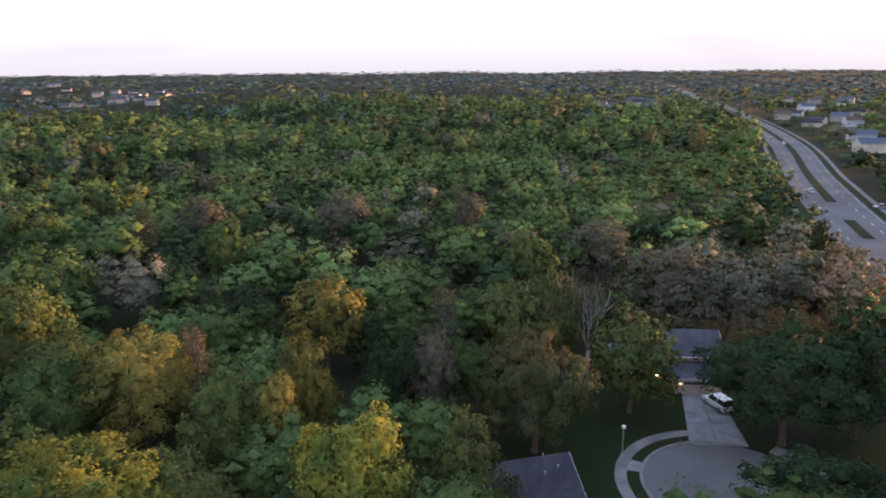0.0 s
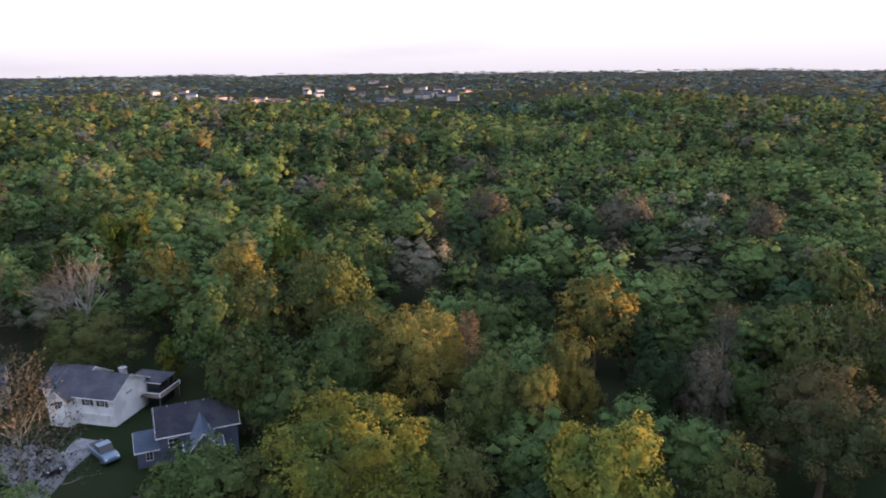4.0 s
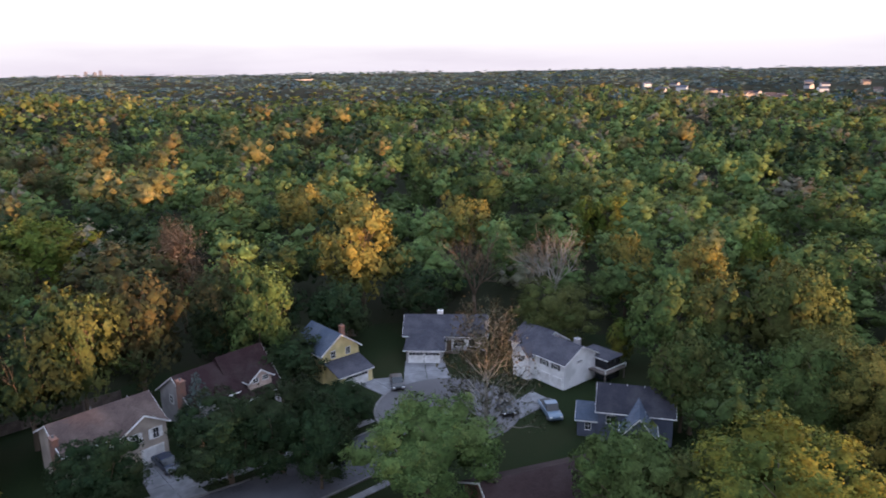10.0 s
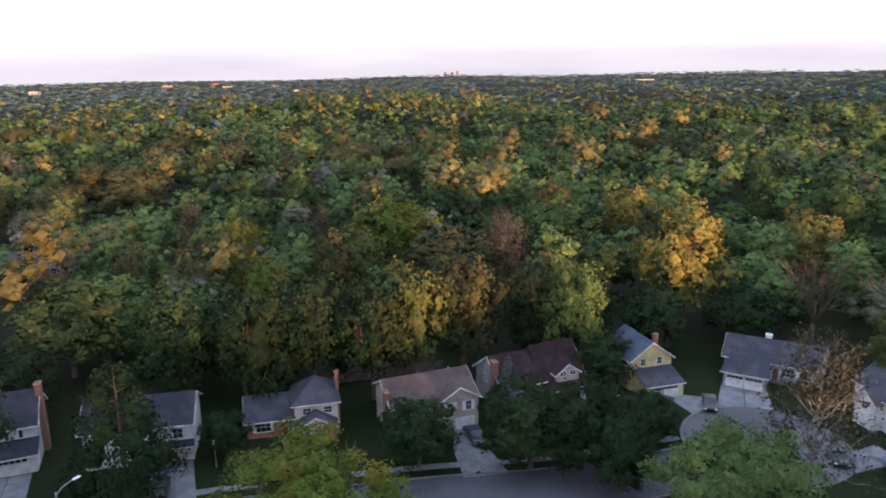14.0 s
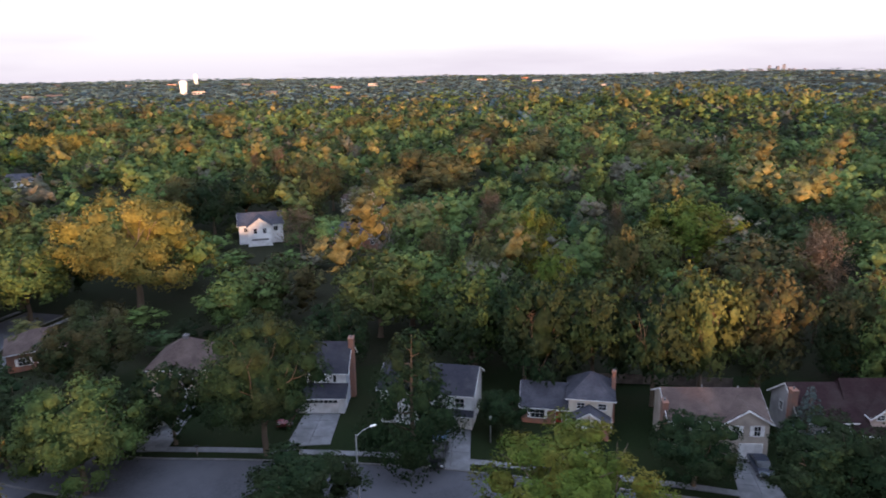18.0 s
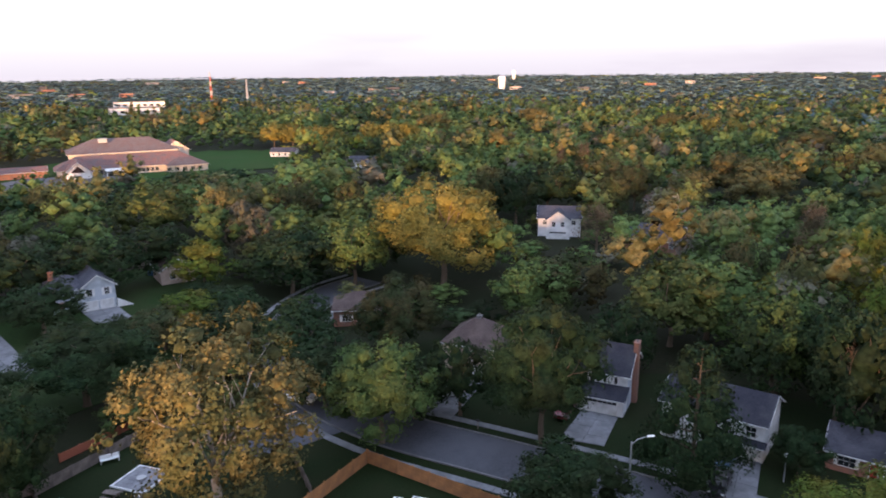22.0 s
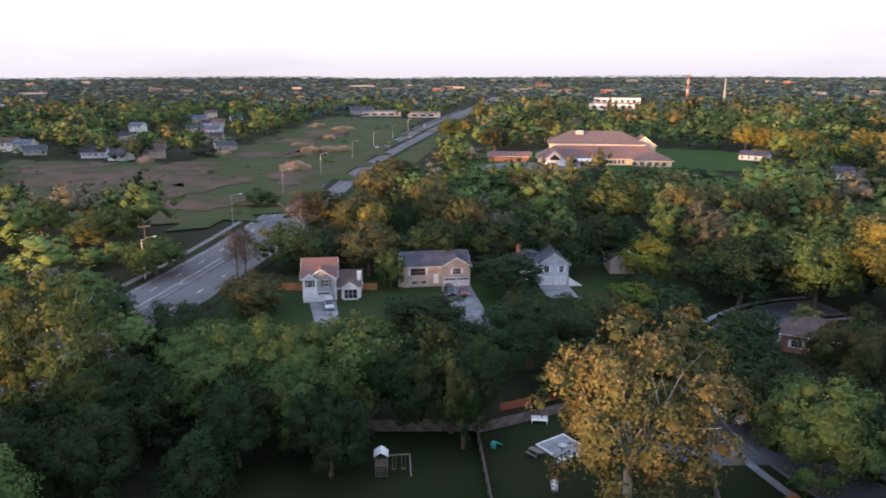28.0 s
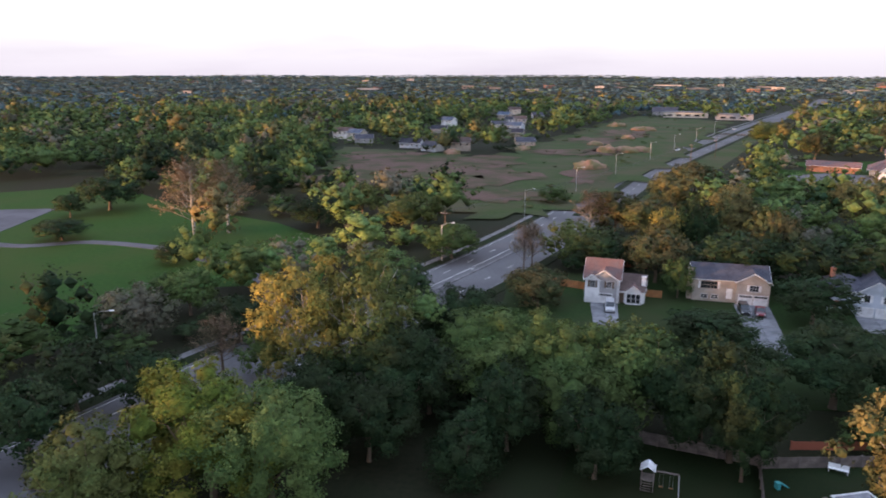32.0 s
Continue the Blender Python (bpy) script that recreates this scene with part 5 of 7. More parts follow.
# ---- bare earth, mounds ----
def mound(x, y, wide, high, seed, material=None, label="low mound of bare reddish earth"):
    r = random.Random(seed)
    bm = bmesh.new()
    bmesh.ops.create_icosphere(bm, subdivisions=3, radius=1.0)
    for v in bm.verts:
        n = noise.noise(v.co * 2.2 + Vector((seed, 0, 0))) * 0.35
        v.co = Vector((v.co.x * wide * (1 + n), v.co.y * wide * 0.7 * (1 + n), max(-0.1, v.co.z) * high * (1 + 1.4 * n)))
    for f in bm.faces:
        f.smooth = True
    ob = part("earth_mound", bm, material or EARTH_RED, m=pose(x, y, float(ground_z(x, y)) + 0.35, 0, 0, seed * 50))
    return tagged(ob, label, "earth mound", "earth mounds in the field")


EARTH_RED = surface("reddish_earth", (0.22, 0.13, 0.09), (0.30, 0.18, 0.13), 0.8, (0.14, 0.12, 0.06), 0.2, rough=0.95, bump=0.6)


def earth_patch(name, x, y, wide, deep, seed):
    """An irregular patch of bare ground, laid over the field."""
    n, rings = 30, 6
    r = random.Random(seed)
    reach = [r.uniform(0.6, 1.15) for _ in range(n)]
    bm = bmesh.new()
    rows = []
    for q in range(rings + 1):
        row = []
        for k in range(n):
            a, s = 6.28318 * k / n, (0.02 + 0.98 * q / rings) * reach[k]
            px, py = x + wide * s * math.cos(a), y + deep * s * math.sin(a)
            row.append(bm.verts.new((px, py, float(ground_z(px, py)) + 0.72)))
        rows.append(row)
    for u, v in zip(rows, rows[1:]):
        for k in range(n):
            bm.faces.new((u[k], v[k], v[(k + 1) % n], u[(k + 1) % n]))
    bm.faces.new(rows[0])
    return tagged(part(name, bm, EARTH), "patch of bare brown earth in the field", "bare earth", kind="structure")


for k, (x, y, w, d) in enumerate(((98, -330, 46, 44), (60, -310, 26, 34), (120, -280, 34, 24), (16, -336, 12, 40), (30, -420, 30, 22), (0, -560, 22, 44), (130, -375, 30, 26), (5, -440, 22, 14), (46, -262, 20, 16), (20, -500, 18, 30), (70, -365, 22, 26))):
    earth_patch("earth_patch_%d" % (k + 1), x, y, w, d, k + 3)
for k, (x, y, w, hgt) in enumerate(((16, -352, 9, 4.2), (10, -428, 8, 4.0), (0, -432, 8, 3.4), (-9, -436, 7, 3.0), (96, -398, 6, 2.6), (-2, -520, 6, 2.6), (-14, -600, 10, 3.2), (8, -640, 9, 3.2), (60, -430, 7, 2.2), (18, -470, 6, 2.5))):
    mound(x, y, w, hgt, k + 1)


# ---- street furniture ----
def street_lamp(x, y, turn, high=9.0, arm=2.6, label="galvanised street lamp with a curved arm"):
    z = float(ground_z(x, y))
    t = thing("street_lamp", pose(x, y, z, 0, 0, turn), label, "street lamp", "street lamps")
    part("pole", tube(bmesh.new(), [(0, 0, -0.1), (0, 0, high * 0.5), (0, 0, high)], [0.13, 0.10, 0.07], 8), METAL, t)
    part("base_plate", boxes((-0.2, 0.2, -0.2, 0.2, -0.05, 0.12)), METAL, t)
    part("arm", tube(bmesh.new(), [(0, 0, high - 0.3), (arm * 0.4, 0, high + 0.25), (arm, 0, high + 0.4)], [0.05, 0.04, 0.035], 6), METAL, t)
    bm = boxes((arm - 0.15, arm + 0.65, -0.15, 0.15, high + 0.32, high + 0.48))
    bmesh.ops.bevel(bm, geom=bm.edges[:], offset=0.05, segments=1, affect="EDGES")
    head = part("lamp_head", bm, TRIM, t)
    part("lens", boxes((arm + 0.05, arm + 0.55, -0.1, 0.1, high + 0.27, high + 0.318)), GLASS, head)
    return t


for x, y in ((42.5, -165.7), (29.8, -223), (17.6, -281), (3.4, -335), (-13.5, -396), (-29, -452), (-46, -506), (-66, -585), (78.5, -88), (160, 250), (190, 330)):
    street_lamp(x, y, 195 if y < 0 else 160, 9.5)
street_lamp(-61.6, -33.3, 145, 8.2, 1.9, "pale street lamp with a curved arm by the kerb")


def globe_lamp(x, y, high=3.2):
    t = thing("lamp_post", pose(x, y, 0.05), "slim garden lamp post with a white globe", "lamp post", "globe lamp posts")
    part("post", tube(bmesh.new(), [(0, 0, 0), (0, 0, high)], [0.07, 0.045], 8), METAL, t)
    bm = bmesh.new()
    bmesh.ops.create_icosphere(bm, subdivisions=2, radius=0.27)
    part("globe", bm, TRIM, t, m=pose(0, 0, high + 0.2))
    part("collar", tube(bmesh.new(), [(0, 0, high - 0.08), (0, 0, high)], [0.12, 0.12], 8), BLACK, t)
    return t


for x, y in ((-78.6, -23.2), (-86.0, 28.4), (21.6, 78.6)):
    globe_lamp(x, y)


def utility_pole(x, y, turn, high=11.5):
    z = float(ground_z(x, y))
    t = thing("utility_pole", pose(x, y, z, 0, 0, turn), "brown wooden utility pole with a cross-arm", "utility pole", "utility poles")
    part("pole", tube(bmesh.new(), [(0, 0, -0.1), (0, 0, high)], [0.17, 0.11], 8), TIMBER, t)
    arm = part("cross_arm", boxes((-1.3, 1.3, -0.06, 0.06, high - 0.7, high - 0.55)), WOOD_GREY, t)
    for k in (-1.15, -0.5, 0.5, 1.15):
        part("insulator", tube(bmesh.new(), [(k, 0, high - 0.55), (k, 0, high - 0.35)], [0.05, 0.04], 6), TRIM, arm)
    return t


POLES = ((43.5, -173, 15), (-2.0, -238, 20), (-32, -372, 20), (-49, -420, 20))
for x, y, a in POLES[:1] + POLES[2:]:
    utility_pole(x, y, a)


def cable(name, a, b, sag):
    pts = [Vector(a).lerp(Vector(b), k / 12) - Vector((0, 0, sag * 4 * (k / 12) * (1 - k / 12))) for k in range(13)]
    return tagged(part(name, tube(bmesh.new(), pts, [0.025] * 13, 4), BLACK), "thin dark overhead cable between poles", "cable")


for k in (-1.15, 0.5, 1.15):
    cable("overhead_cable", (43.5 + k, -173, 11.1), (-32 + k, -372, 11.1 + float(ground_z(-32, -372))), 1.6)


# ---- fences: posts, rails and panels of upright boards ----
def fence(points, high, material, label, span=2.4, board=0.15):
    x0, y0 = points[0]
    top = thing("fence", pose(x0, y0, 0.03), label, "fence", "garden fences")
    for (ax, ay), (bx, by) in zip(points, points[1:]):
        d = Vector((bx - ax, by - ay))
        n = max(1, round(d.length / span))
        turn = math.degrees(math.atan2(d.y, d.x))
        step = d.length / n
        for k in range(n):
            m = pose(ax - x0 + d.x * k / n, ay - y0 + d.y * k / n, 0, 0, 0, turn)
            part("post", boxes((-0.06, 0.06, 0.03, 0.15, -0.05, high + 0.06)), material, top, m=m)
            c = max(2, int(step / board))
            out = []
            for i in range(c):
                a, b = step * i / c, step * (i + 1) / c
                out += [(a, 0.004), (a + 0.01, 0.014), (b - 0.01, 0.014)]
            out += [(step, 0.004), (step, -0.006), (0, -0.006)]
            bm = prism(bmesh.new(), [(q[0], -q[1]) for q in out], "z", 0.05, high)
            panel = part("panel", bm, material, top, m=m)
            part("rail", boxes((0.0, step, 0.013, 0.06, 0.35, 0.44), (0.0, step, 0.013, 0.06, high - 0.4, high - 0.31)), material, panel)
        part("post", boxes((-0.06, 0.06, 0.03, 0.15, -0.05, high + 0.06)), material, top, m=pose(bx - x0, by - y0, 0, 0, 0, turn))
    return top


fence([(-27.5, -56.0), (-35.6, -57.9), (-48.4, -61.0), (-51.0, -47.7), (-53.6, -34.5)], 1.8, CEDAR, "new orange cedar board fence round a back garden")
fence([(-15.4, -60.0), (-17.9, -82.8), (-24.8, -84.8), (-32.4, -87.0)], 1.5, WOOD_GREY, "low weathered board fence behind the lawn")
fence([(-17.9, -83.4), (-4.0, -85.6), (8.0, -87.5), (16.0, -86.0)], 1.7, WOOD_GREY, "weathered board fence under dark trees")
fence([(-22.5, -88.5), (-33.0, -91.0)], 1.2, WOOD_RED, "reddish stained low fence")
fence([(14.8, -153.0), (5.8, -150.5)], 1.7, CEDAR, "tan wooden fence beside the rose-roofed house")
fence([(5.5, -168.0), (-6.0, -176.0), (-14.0, -180.0)], 1.7, CEDAR, "tan wooden fence along the woods")
fence([(-5.8, -149.0), (-9.4, -148.6)], 1.6, CEDAR, "short tan fence panel between houses")
fence([(-22.0, -172.0), (-40.5, -170.0), (-36.0, -152.0)], 1.5, WOOD_GREY, "grey board fence round a back garden")
fence([(-62.0, -172.0), (-78.0, -168.0), (-72.5, -156.0)], 1.5, WOOD_GREY, "weathered fence round the pool garden")
fence([(-100.5, -14.0), (-103.0, -4.0), (-105.0, 6.0)], 1.6, WOOD_GREY, "dark weathered fence along the woods")
fence([(-39.5, -59.9), (-42.0, -66.5), (-43.5, -71.0)], 1.5, WOOD_GREY, "weathered board fence under a golden tree")


# ---- cars ----
def car(x, y, turn, paint, label, kind="sedan", z=0.14):
    """A car four and a half metres long, facing local +x."""
    t = thing("pickup_truck" if kind == "pickup" else "car", pose(x, y, z, 0, 0, turn), label, "truck" if kind == "pickup" else "car", "parked and passing cars")
    l, w = (2.7, 0.95) if kind == "pickup" else (2.3, 0.9)
    hood, roof = (1.05, 1.85) if kind in ("suv", "pickup") else (0.9, 1.45)
    lower = [(-l, 0.3), (l - 0.15, 0.28), (l, 0.5), (l - 0.05, hood - 0.2), (l - 0.5, hood), (-l + 0.1, hood), (-l, hood - 0.1)]
    bm = bmesh.new()
    prism(bm, lower, "y", -w, w)
    bmesh.ops.bevel(bm, geom=bm.edges[:], offset=0.07, segments=2, affect="EDGES")
    part("body", bm, paint, t)
    if kind == "pickup":
        cab = [(-0.5, hood - 0.02), (1.35, hood - 0.02), (0.8, roof), (-0.35, roof)]
    elif kind == "suv":
        cab = [(-l + 0.08, hood - 0.02), (1.25, hood - 0.02), (0.55, roof - 0.05), (0.3, roof), (-l + 0.45, roof), (-l + 0.25, roof - 0.06)]
    else:
        cab = [(-1.75, hood - 0.02), (1.2, hood - 0.02), (0.45, roof), (-0.95, roof)]
    bm = bmesh.new()
    prism(bm, cab, "y", -w + 0.14, w - 0.14)
    part("cabin_glass", bm, GLASS, t, "dark glass cabin")
    xs = [p[0] for p in cab if p[1] > roof - 0.1]
    bm = boxes((min(xs) + 0.02, max(xs) - 0.02, -w + 0.13, w - 0.13, roof - 0.03, roof + 0.045))
    bmesh.ops.bevel(bm, geom=bm.edges[:], offset=0.03, segments=1, affect="EDGES")
    part("car_roof", bm, paint, t)
    mid = (min(xs) + max(xs)) / 2
    for s in (-1, 1):
        part("door_pillar", boxes((mid - 0.05, mid + 0.05, s * (w - 0.13) - 0.02, s * (w - 0.13) + 0.02, hood, roof)), paint, t)
        part("headlight", boxes((l - 0.16, l + 0.01, s * (w - 0.22) - 0.16, s * (w - 0.22) + 0.16, hood - 0.38, hood - 0.2)), TRIM, t)
        part("tail_light", boxes((-l - 0.015, -l + 0.1, s * (w - 0.2) - 0.13, s * (w - 0.2) + 0.13, hood - 0.35, hood - 0.12)), RED_PAINT, t)
        for fx in (-l * 0.6, l * 0.62):
            wh = part("wheel", tube(bmesh.new(), [(fx, s * (w - 0.12), 0.33), (fx, s * (w + 0.03), 0.33)], [0.33, 0.33], 16), BLACK, t)
            part("rim", tube(bmesh.new(), [(fx, s * (w + 0.03), 0.33), (fx, s * (w + 0.045), 0.33)], [0.2, 0.17], 10), METAL, wh)
    if kind == "pickup":
        part("cargo_bed", boxes((-l + 0.2, -0.62, -w + 0.15, w - 0.15, hood - 0.01, hood + 0.015)), BLACK, t, "dark open cargo bed")
    return t


P_WHITE, P_BLACK, P_RED = car_paint("white_car_paint", (0.72, 0.72, 0.72)), car_paint("black_car_paint", (0.012, 0.012, 0.015)), car_paint("red_car_paint", (0.17, 0.010, 0.018))
P_SILVER, P_BLUE, P_PALE = car_paint("silver_car_paint", (0.42, 0.43, 0.45)), car_paint("blue_car_paint", (0.045, 0.10, 0.19)), car_paint("pale_blue_car_paint", (0.12, 0.18, 0.25))
P_NAVY = car_paint("dark_blue_car_paint", (0.015, 0.025, 0.05))
car(37.6, 90.2, 108, P_WHITE, "white sport utility car on the lit driveway", "suv", 0.16)
car(-24.6, -142.6, 92, P_BLACK, "black car parked before the tan house", "suv", 0.16)
car(-27.6, -142.4, 84, P_RED, "dark red car parked beside a black one", "sedan", 0.16)
car(0.9, -137.8, 92, P_SILVER, "silver car on the drive of the rose-roofed house", "suv", 0.16)
car(-77.6, -29.5, 12, P_BLUE, "blue car close to white garage doors", "suv", 0.16)
car(-72.4, -27.9, 12, P_BLACK, "black pickup truck parked on the driveway", "pickup", 0.16)
car(-68.2, -66.6, -25, P_WHITE, "white car on a driveway by the brick house", "suv", 0.16)
car(-52.6, -81.0, 118, P_WHITE, "white car standing in the street", "sedan", 0.12)
car(-75.5, -51.1, 20, P_RED, "dark red truck in the shade of a maple", "pickup", 0.08)
car(-82.4, 8.6, 15, P_NAVY, "dark blue car below the tan house", "sedan", 0.16)
car(-69.4, 56.0, -20, P_PALE, "pale blue pickup truck on the brown drive", "pickup", 0.16)
car(-73.4, 51.4, -20, P_BLACK, "dark car beside a pale truck", "sedan", 0.16)
car(-88.4, 42.2, -20, P_BLACK, "dark car at the edge of the turning circle", "sedan", 0.16)
for x, y, a, pnt, word in ((136.5, 262, 70, P_WHITE, "white"), (205, 432, 250, P_WHITE, "white"), (211, 462, 70, P_SILVER, "silver"), (144, 231, 190, P_SILVER, "silver"), (-31, -450, 250, P_WHITE, "white"), (-60, -520, 250, P_SILVER, "silver"), (-86, -630, 250, P_WHITE, "white")):
    car(x, y, a, pnt, word + " car driving on the main road", "sedan", float(ground_z(x, y)) + 0.14)


# ---- garden things ----
def playset(x, y, turn):
    t = thing("play_tower", pose(x, y, 0.07, 0, 0, turn), "wooden play tower with white canopy, ladder and swings", "playset")
    for sx in (-0.65, 0.65):
        for sy in (-0.65, 0.65):
            part("post", boxes((sx - 0.05, sx + 0.05, sy - 0.05, sy + 0.05, -0.05, 2.9)), WOOD_GREY, t)
    part("platform", boxes((-0.75, 0.75, -0.75, 0.75, 1.4, 1.5)), WOOD_GREY, t)
    part("canopy", prism(bmesh.new(), [(-0.85, 2.6), (0, 3.15), (0.85, 2.6), (0.85, 2.66), (0, 3.22), (-0.85, 2.66)], "y", -0.85, 0.85), TRIM, t, "white fabric canopy")
    for k in range(5):
        part("rung", boxes((-0.45, 0.45, -1.0 + 0.06 * k, -0.92 + 0.06 * k, 0.2 + 0.28 * k, 0.27 + 0.28 * k)), WOOD_GREY, t)
    part("beam", boxes((0.7, 3.4, -0.06, 0.06, 2.3, 2.44)), WOOD_GREY, t)
    for s in (-0.8, 0.8):
        part("leg", tube(bmesh.new(), [(3.35, 0, 2.35), (3.45, s, -0.05)], [0.06, 0.06], 6), METAL, t)
    for k in (1.5, 2.6):
        sw = part("swing", boxes((k - 0.22, k + 0.22, -0.09, 0.09, 0.5, 0.54)), CEDAR, t)
        for s in (-0.2, 0.2):
            part("chain", boxes((k + s - 0.012, k + s + 0.012, -0.012, 0.012, 0.54, 2.3)), METAL, sw)
    return t


playset(-4.8, -75.2, 175)


def picnic_table(x, y, turn):
    t = thing("picnic_table", pose(x, y, 0.07, 0, 0, turn), "weathered wooden picnic table with benches", "table")
    for k in range(5):
        part("plank", boxes((-0.9, 0.9, -0.38 + 0.155 * k, -0.24 + 0.155 * k, 0.71, 0.75)), WOOD_GREY, t)
    for s in (-1, 1):
        part("bench", boxes((-0.9, 0.9, s * 0.75 - 0.13, s * 0.75 + 0.13, 0.41, 0.45)), WOOD_GREY, t)
        part("trestle", boxes((s * 0.65 - 0.04, s * 0.65 + 0.04, -0.8, 0.8, 0.35, 0.41), (s * 0.65 - 0.04, s * 0.65 + 0.04, -0.5, -0.42, -0.05, 0.71), (s * 0.65 - 0.04, s * 0.65 + 0.04, 0.42, 0.5, -0.05, 0.71)), WOOD_GREY, t)
    return t


picnic_table(-23.9, -76.2, 120)


def patio(x, y, turn):
    t = thing("patio", pose(x, y, 0.06, 0, 0, turn), "square paved patio edged in white timber", "patio")
    for i in range(5):
        for j in range(5):
            part("paver", boxes((-2.2 + 0.88 * i + 0.02, -1.32 + 0.88 * i - 0.02, -2.2 + 0.88 * j + 0.02, -1.32 + 0.88 * j - 0.02, 0.0, 0.1)), SLAB, t)
    for d in ((-2.4, 2.4, -2.4, -2.22, 0, 0.2), (-2.4, 2.4, 2.22, 2.4, 0, 0.2), (-2.4, -2.22, -2.22, 2.22, 0, 0.2), (2.22, 2.4, -2.22, 2.22, 0, 0.2)):
        part("edging", boxes(d), TRIM, t)
    part("fire_bowl", tube(bmesh.new(), [(0, 0, 0.08), (0, 0, 0.25), (0, 0, 0.38)], [0.3, 0.5, 0.55], 14), METAL, t)
    return t


patio(-27.8, -77.4, 25)


def white_chair(x, y, turn):
    t = thing("garden_chair", pose(x, y, 0.06, 0, 0, turn), "white plastic garden chair on the lawn", "chair", "white garden chairs")
    part("seat", boxes((-0.26, 0.26, -0.25, 0.25, 0.38, 0.43)), TRIM, t)
    part("backrest", prism(bmesh.new(), [(0.22, 0.43), (0.26, 0.43), (0.36, 0.95), (0.32, 0.95)], "x", -0.26, 0.26), TRIM, t)
    for sx in (-0.22, 0.22):
        for sy in (-0.21, 0.21):
            part("leg", boxes((sx - 0.025, sx + 0.025, sy - 0.025, sy + 0.025, -0.03, 0.38)), TRIM, t)
        part("armrest", boxes((sx * 1.2 - 0.03, sx * 1.2 + 0.03, -0.25, 0.25, 0.6, 0.64)), TRIM, t)
    return t


for x, y, a in ((-24.2, -69.9, 30), (-24.0, -69.1, 40), (-23.8, -68.3, 20), (-25.6, -73.4, 80)):
    white_chair(x, y, a)


def white_bench(x, y, turn):
    t = thing("garden_bench", pose(x, y, 0.06, 0, 0, turn), "long white bench against the fence", "bench")
    part("seat", boxes((-1.1, 1.1, -0.25, 0.2, 0.42, 0.48)), TRIM, t)
    part("backrest", boxes((-1.1, 1.1, 0.2, 0.25, 0.48, 1.0)), TRIM, t)
    for s in (-1.0, 1.0):
        part("leg", boxes((s - 0.05, s + 0.05, -0.22, 0.2, -0.03, 0.42)), TRIM, t)
    return t


white_bench(-26.8, -84.2, 165)


def trampoline(x, y, r=1.9):
    t = thing("trampoline", pose(x, y, 0.06), "round dark trampoline with a brown rim", "trampoline")
    part("mat", disc(0, 0, r - 0.25, 0.86, 0.03, 28), BLACK, t)
    part("rim", ring_bm(0, 0, r - 0.25, r, 0.9, 0, 360, 0.1), WOOD_RED, t)
    for k in range(6):
        a = k * 1.0472
        part("leg", tube(bmesh.new(), [((r - 0.1) * math.cos(a), (r - 0.1) * math.sin(a), 0.85), ((r - 0.05) * math.cos(a), (r - 0.05) * math.sin(a), -0.03)], [0.04, 0.04], 6), METAL, t)
    return t


trampoline(-31.4, -81.2)
toy = thing("toy_slide", pose(-19.8, -79.2, 0.06, 0, 0, 30), "small teal plastic toddler slide", "toy")
part("chute", prism(bmesh.new(), [(-0.7, 0.05), (0.4, 0.8), (0.55, 0.8), (0.55, 0.72), (-0.6, -0.02)], "y", -0.25, 0.25), TEAL, toy)
part("ladder", boxes((0.5, 0.9, -0.3, 0.3, -0.03, 0.8)), TEAL, toy)
grill = thing("barbecue", pose(-25.0, -72.4, 0.06, 0, 0, 15), "dark kettle barbecue on wheels with side shelf", "barbecue")
part("cart", boxes((-0.6, 0.6, -0.3, 0.3, 0.1, 0.75), (-1.1, -0.6, -0.28, 0.28, 0.7, 0.75)), BLACK, grill)
part("lid", prism(bmesh.new(), [(-0.3, 0.75), (0.3, 0.75), (0.25, 1.05), (-0.22, 1.08)], "x", -0.5, 0.5), BLACK, grill)
pool = thing("round_pool", pose(-68.5, -163.5, 0.06), "round blue above-ground pool in a fenced garden", "pool")
part("pool_wall", ring_bm(0, 0, 2.3, 2.42, 1.1, 0, 360, 1.15), car_paint("pool_blue", (0.03, 0.09, 0.2)), pool)
part("pool_water", disc(0, 0, 2.29, 0.95, 0.9, 36), glazing("pool_water", (0.03, 0.10, 0.16), 0.05), pool)


def play_house(x, y, turn, label):
    t = thing("garden_shed", pose(x, y, 0.05, 0, 0, turn), label, "shed")
    part("wall", prism(bmesh.new(), [(-1.3, 0), (1.3, 0), (1.3, 1.7), (0, 2.5), (-1.3, 1.7)], "y", -1.2, 1.2), WOOD_GREY, t)
    part("roof", gable_roof(-1.3, 1.3, -1.2, 1.2, 1.7, 0.8, "y", 0.2, 0.08), R_BROWN, t)
    part("door", boxes((-0.4, 0.4, -1.24, -1.2, 0, 1.6)), TIMBER, t)
    return t


def red_shed(x, y, turn):
    """A long low shed of upright boards under a shallow roof."""
    t = thing("garden_shed", pose(x, y, 0.05, 0, 0, turn), "long low red-stained wooden shed behind a house", "shed")
    part("wall", prism(bmesh.new(), [(-1.2, 0), (1.2, 0), (1.2, 1.9), (0, 2.4), (-1.2, 1.9)], "x", -3.2, 3.2), WOOD_RED, t)
    part("roof", gable_roof(-3.2, 3.2, -1.2, 1.2, 1.9, 0.5, "x", 0.25, 0.08), R_ROSE, t)
    for k in range(8):
        part("board", boxes((-3.15 + 0.8 * k, -3.05 + 0.8 * k, -1.24, -1.2, 0, 1.85)), WOOD_RED, t)
    part("door", boxes((-0.6, 0.6, -1.25, -1.2, 0, 1.7)), TIMBER, t)
    return t


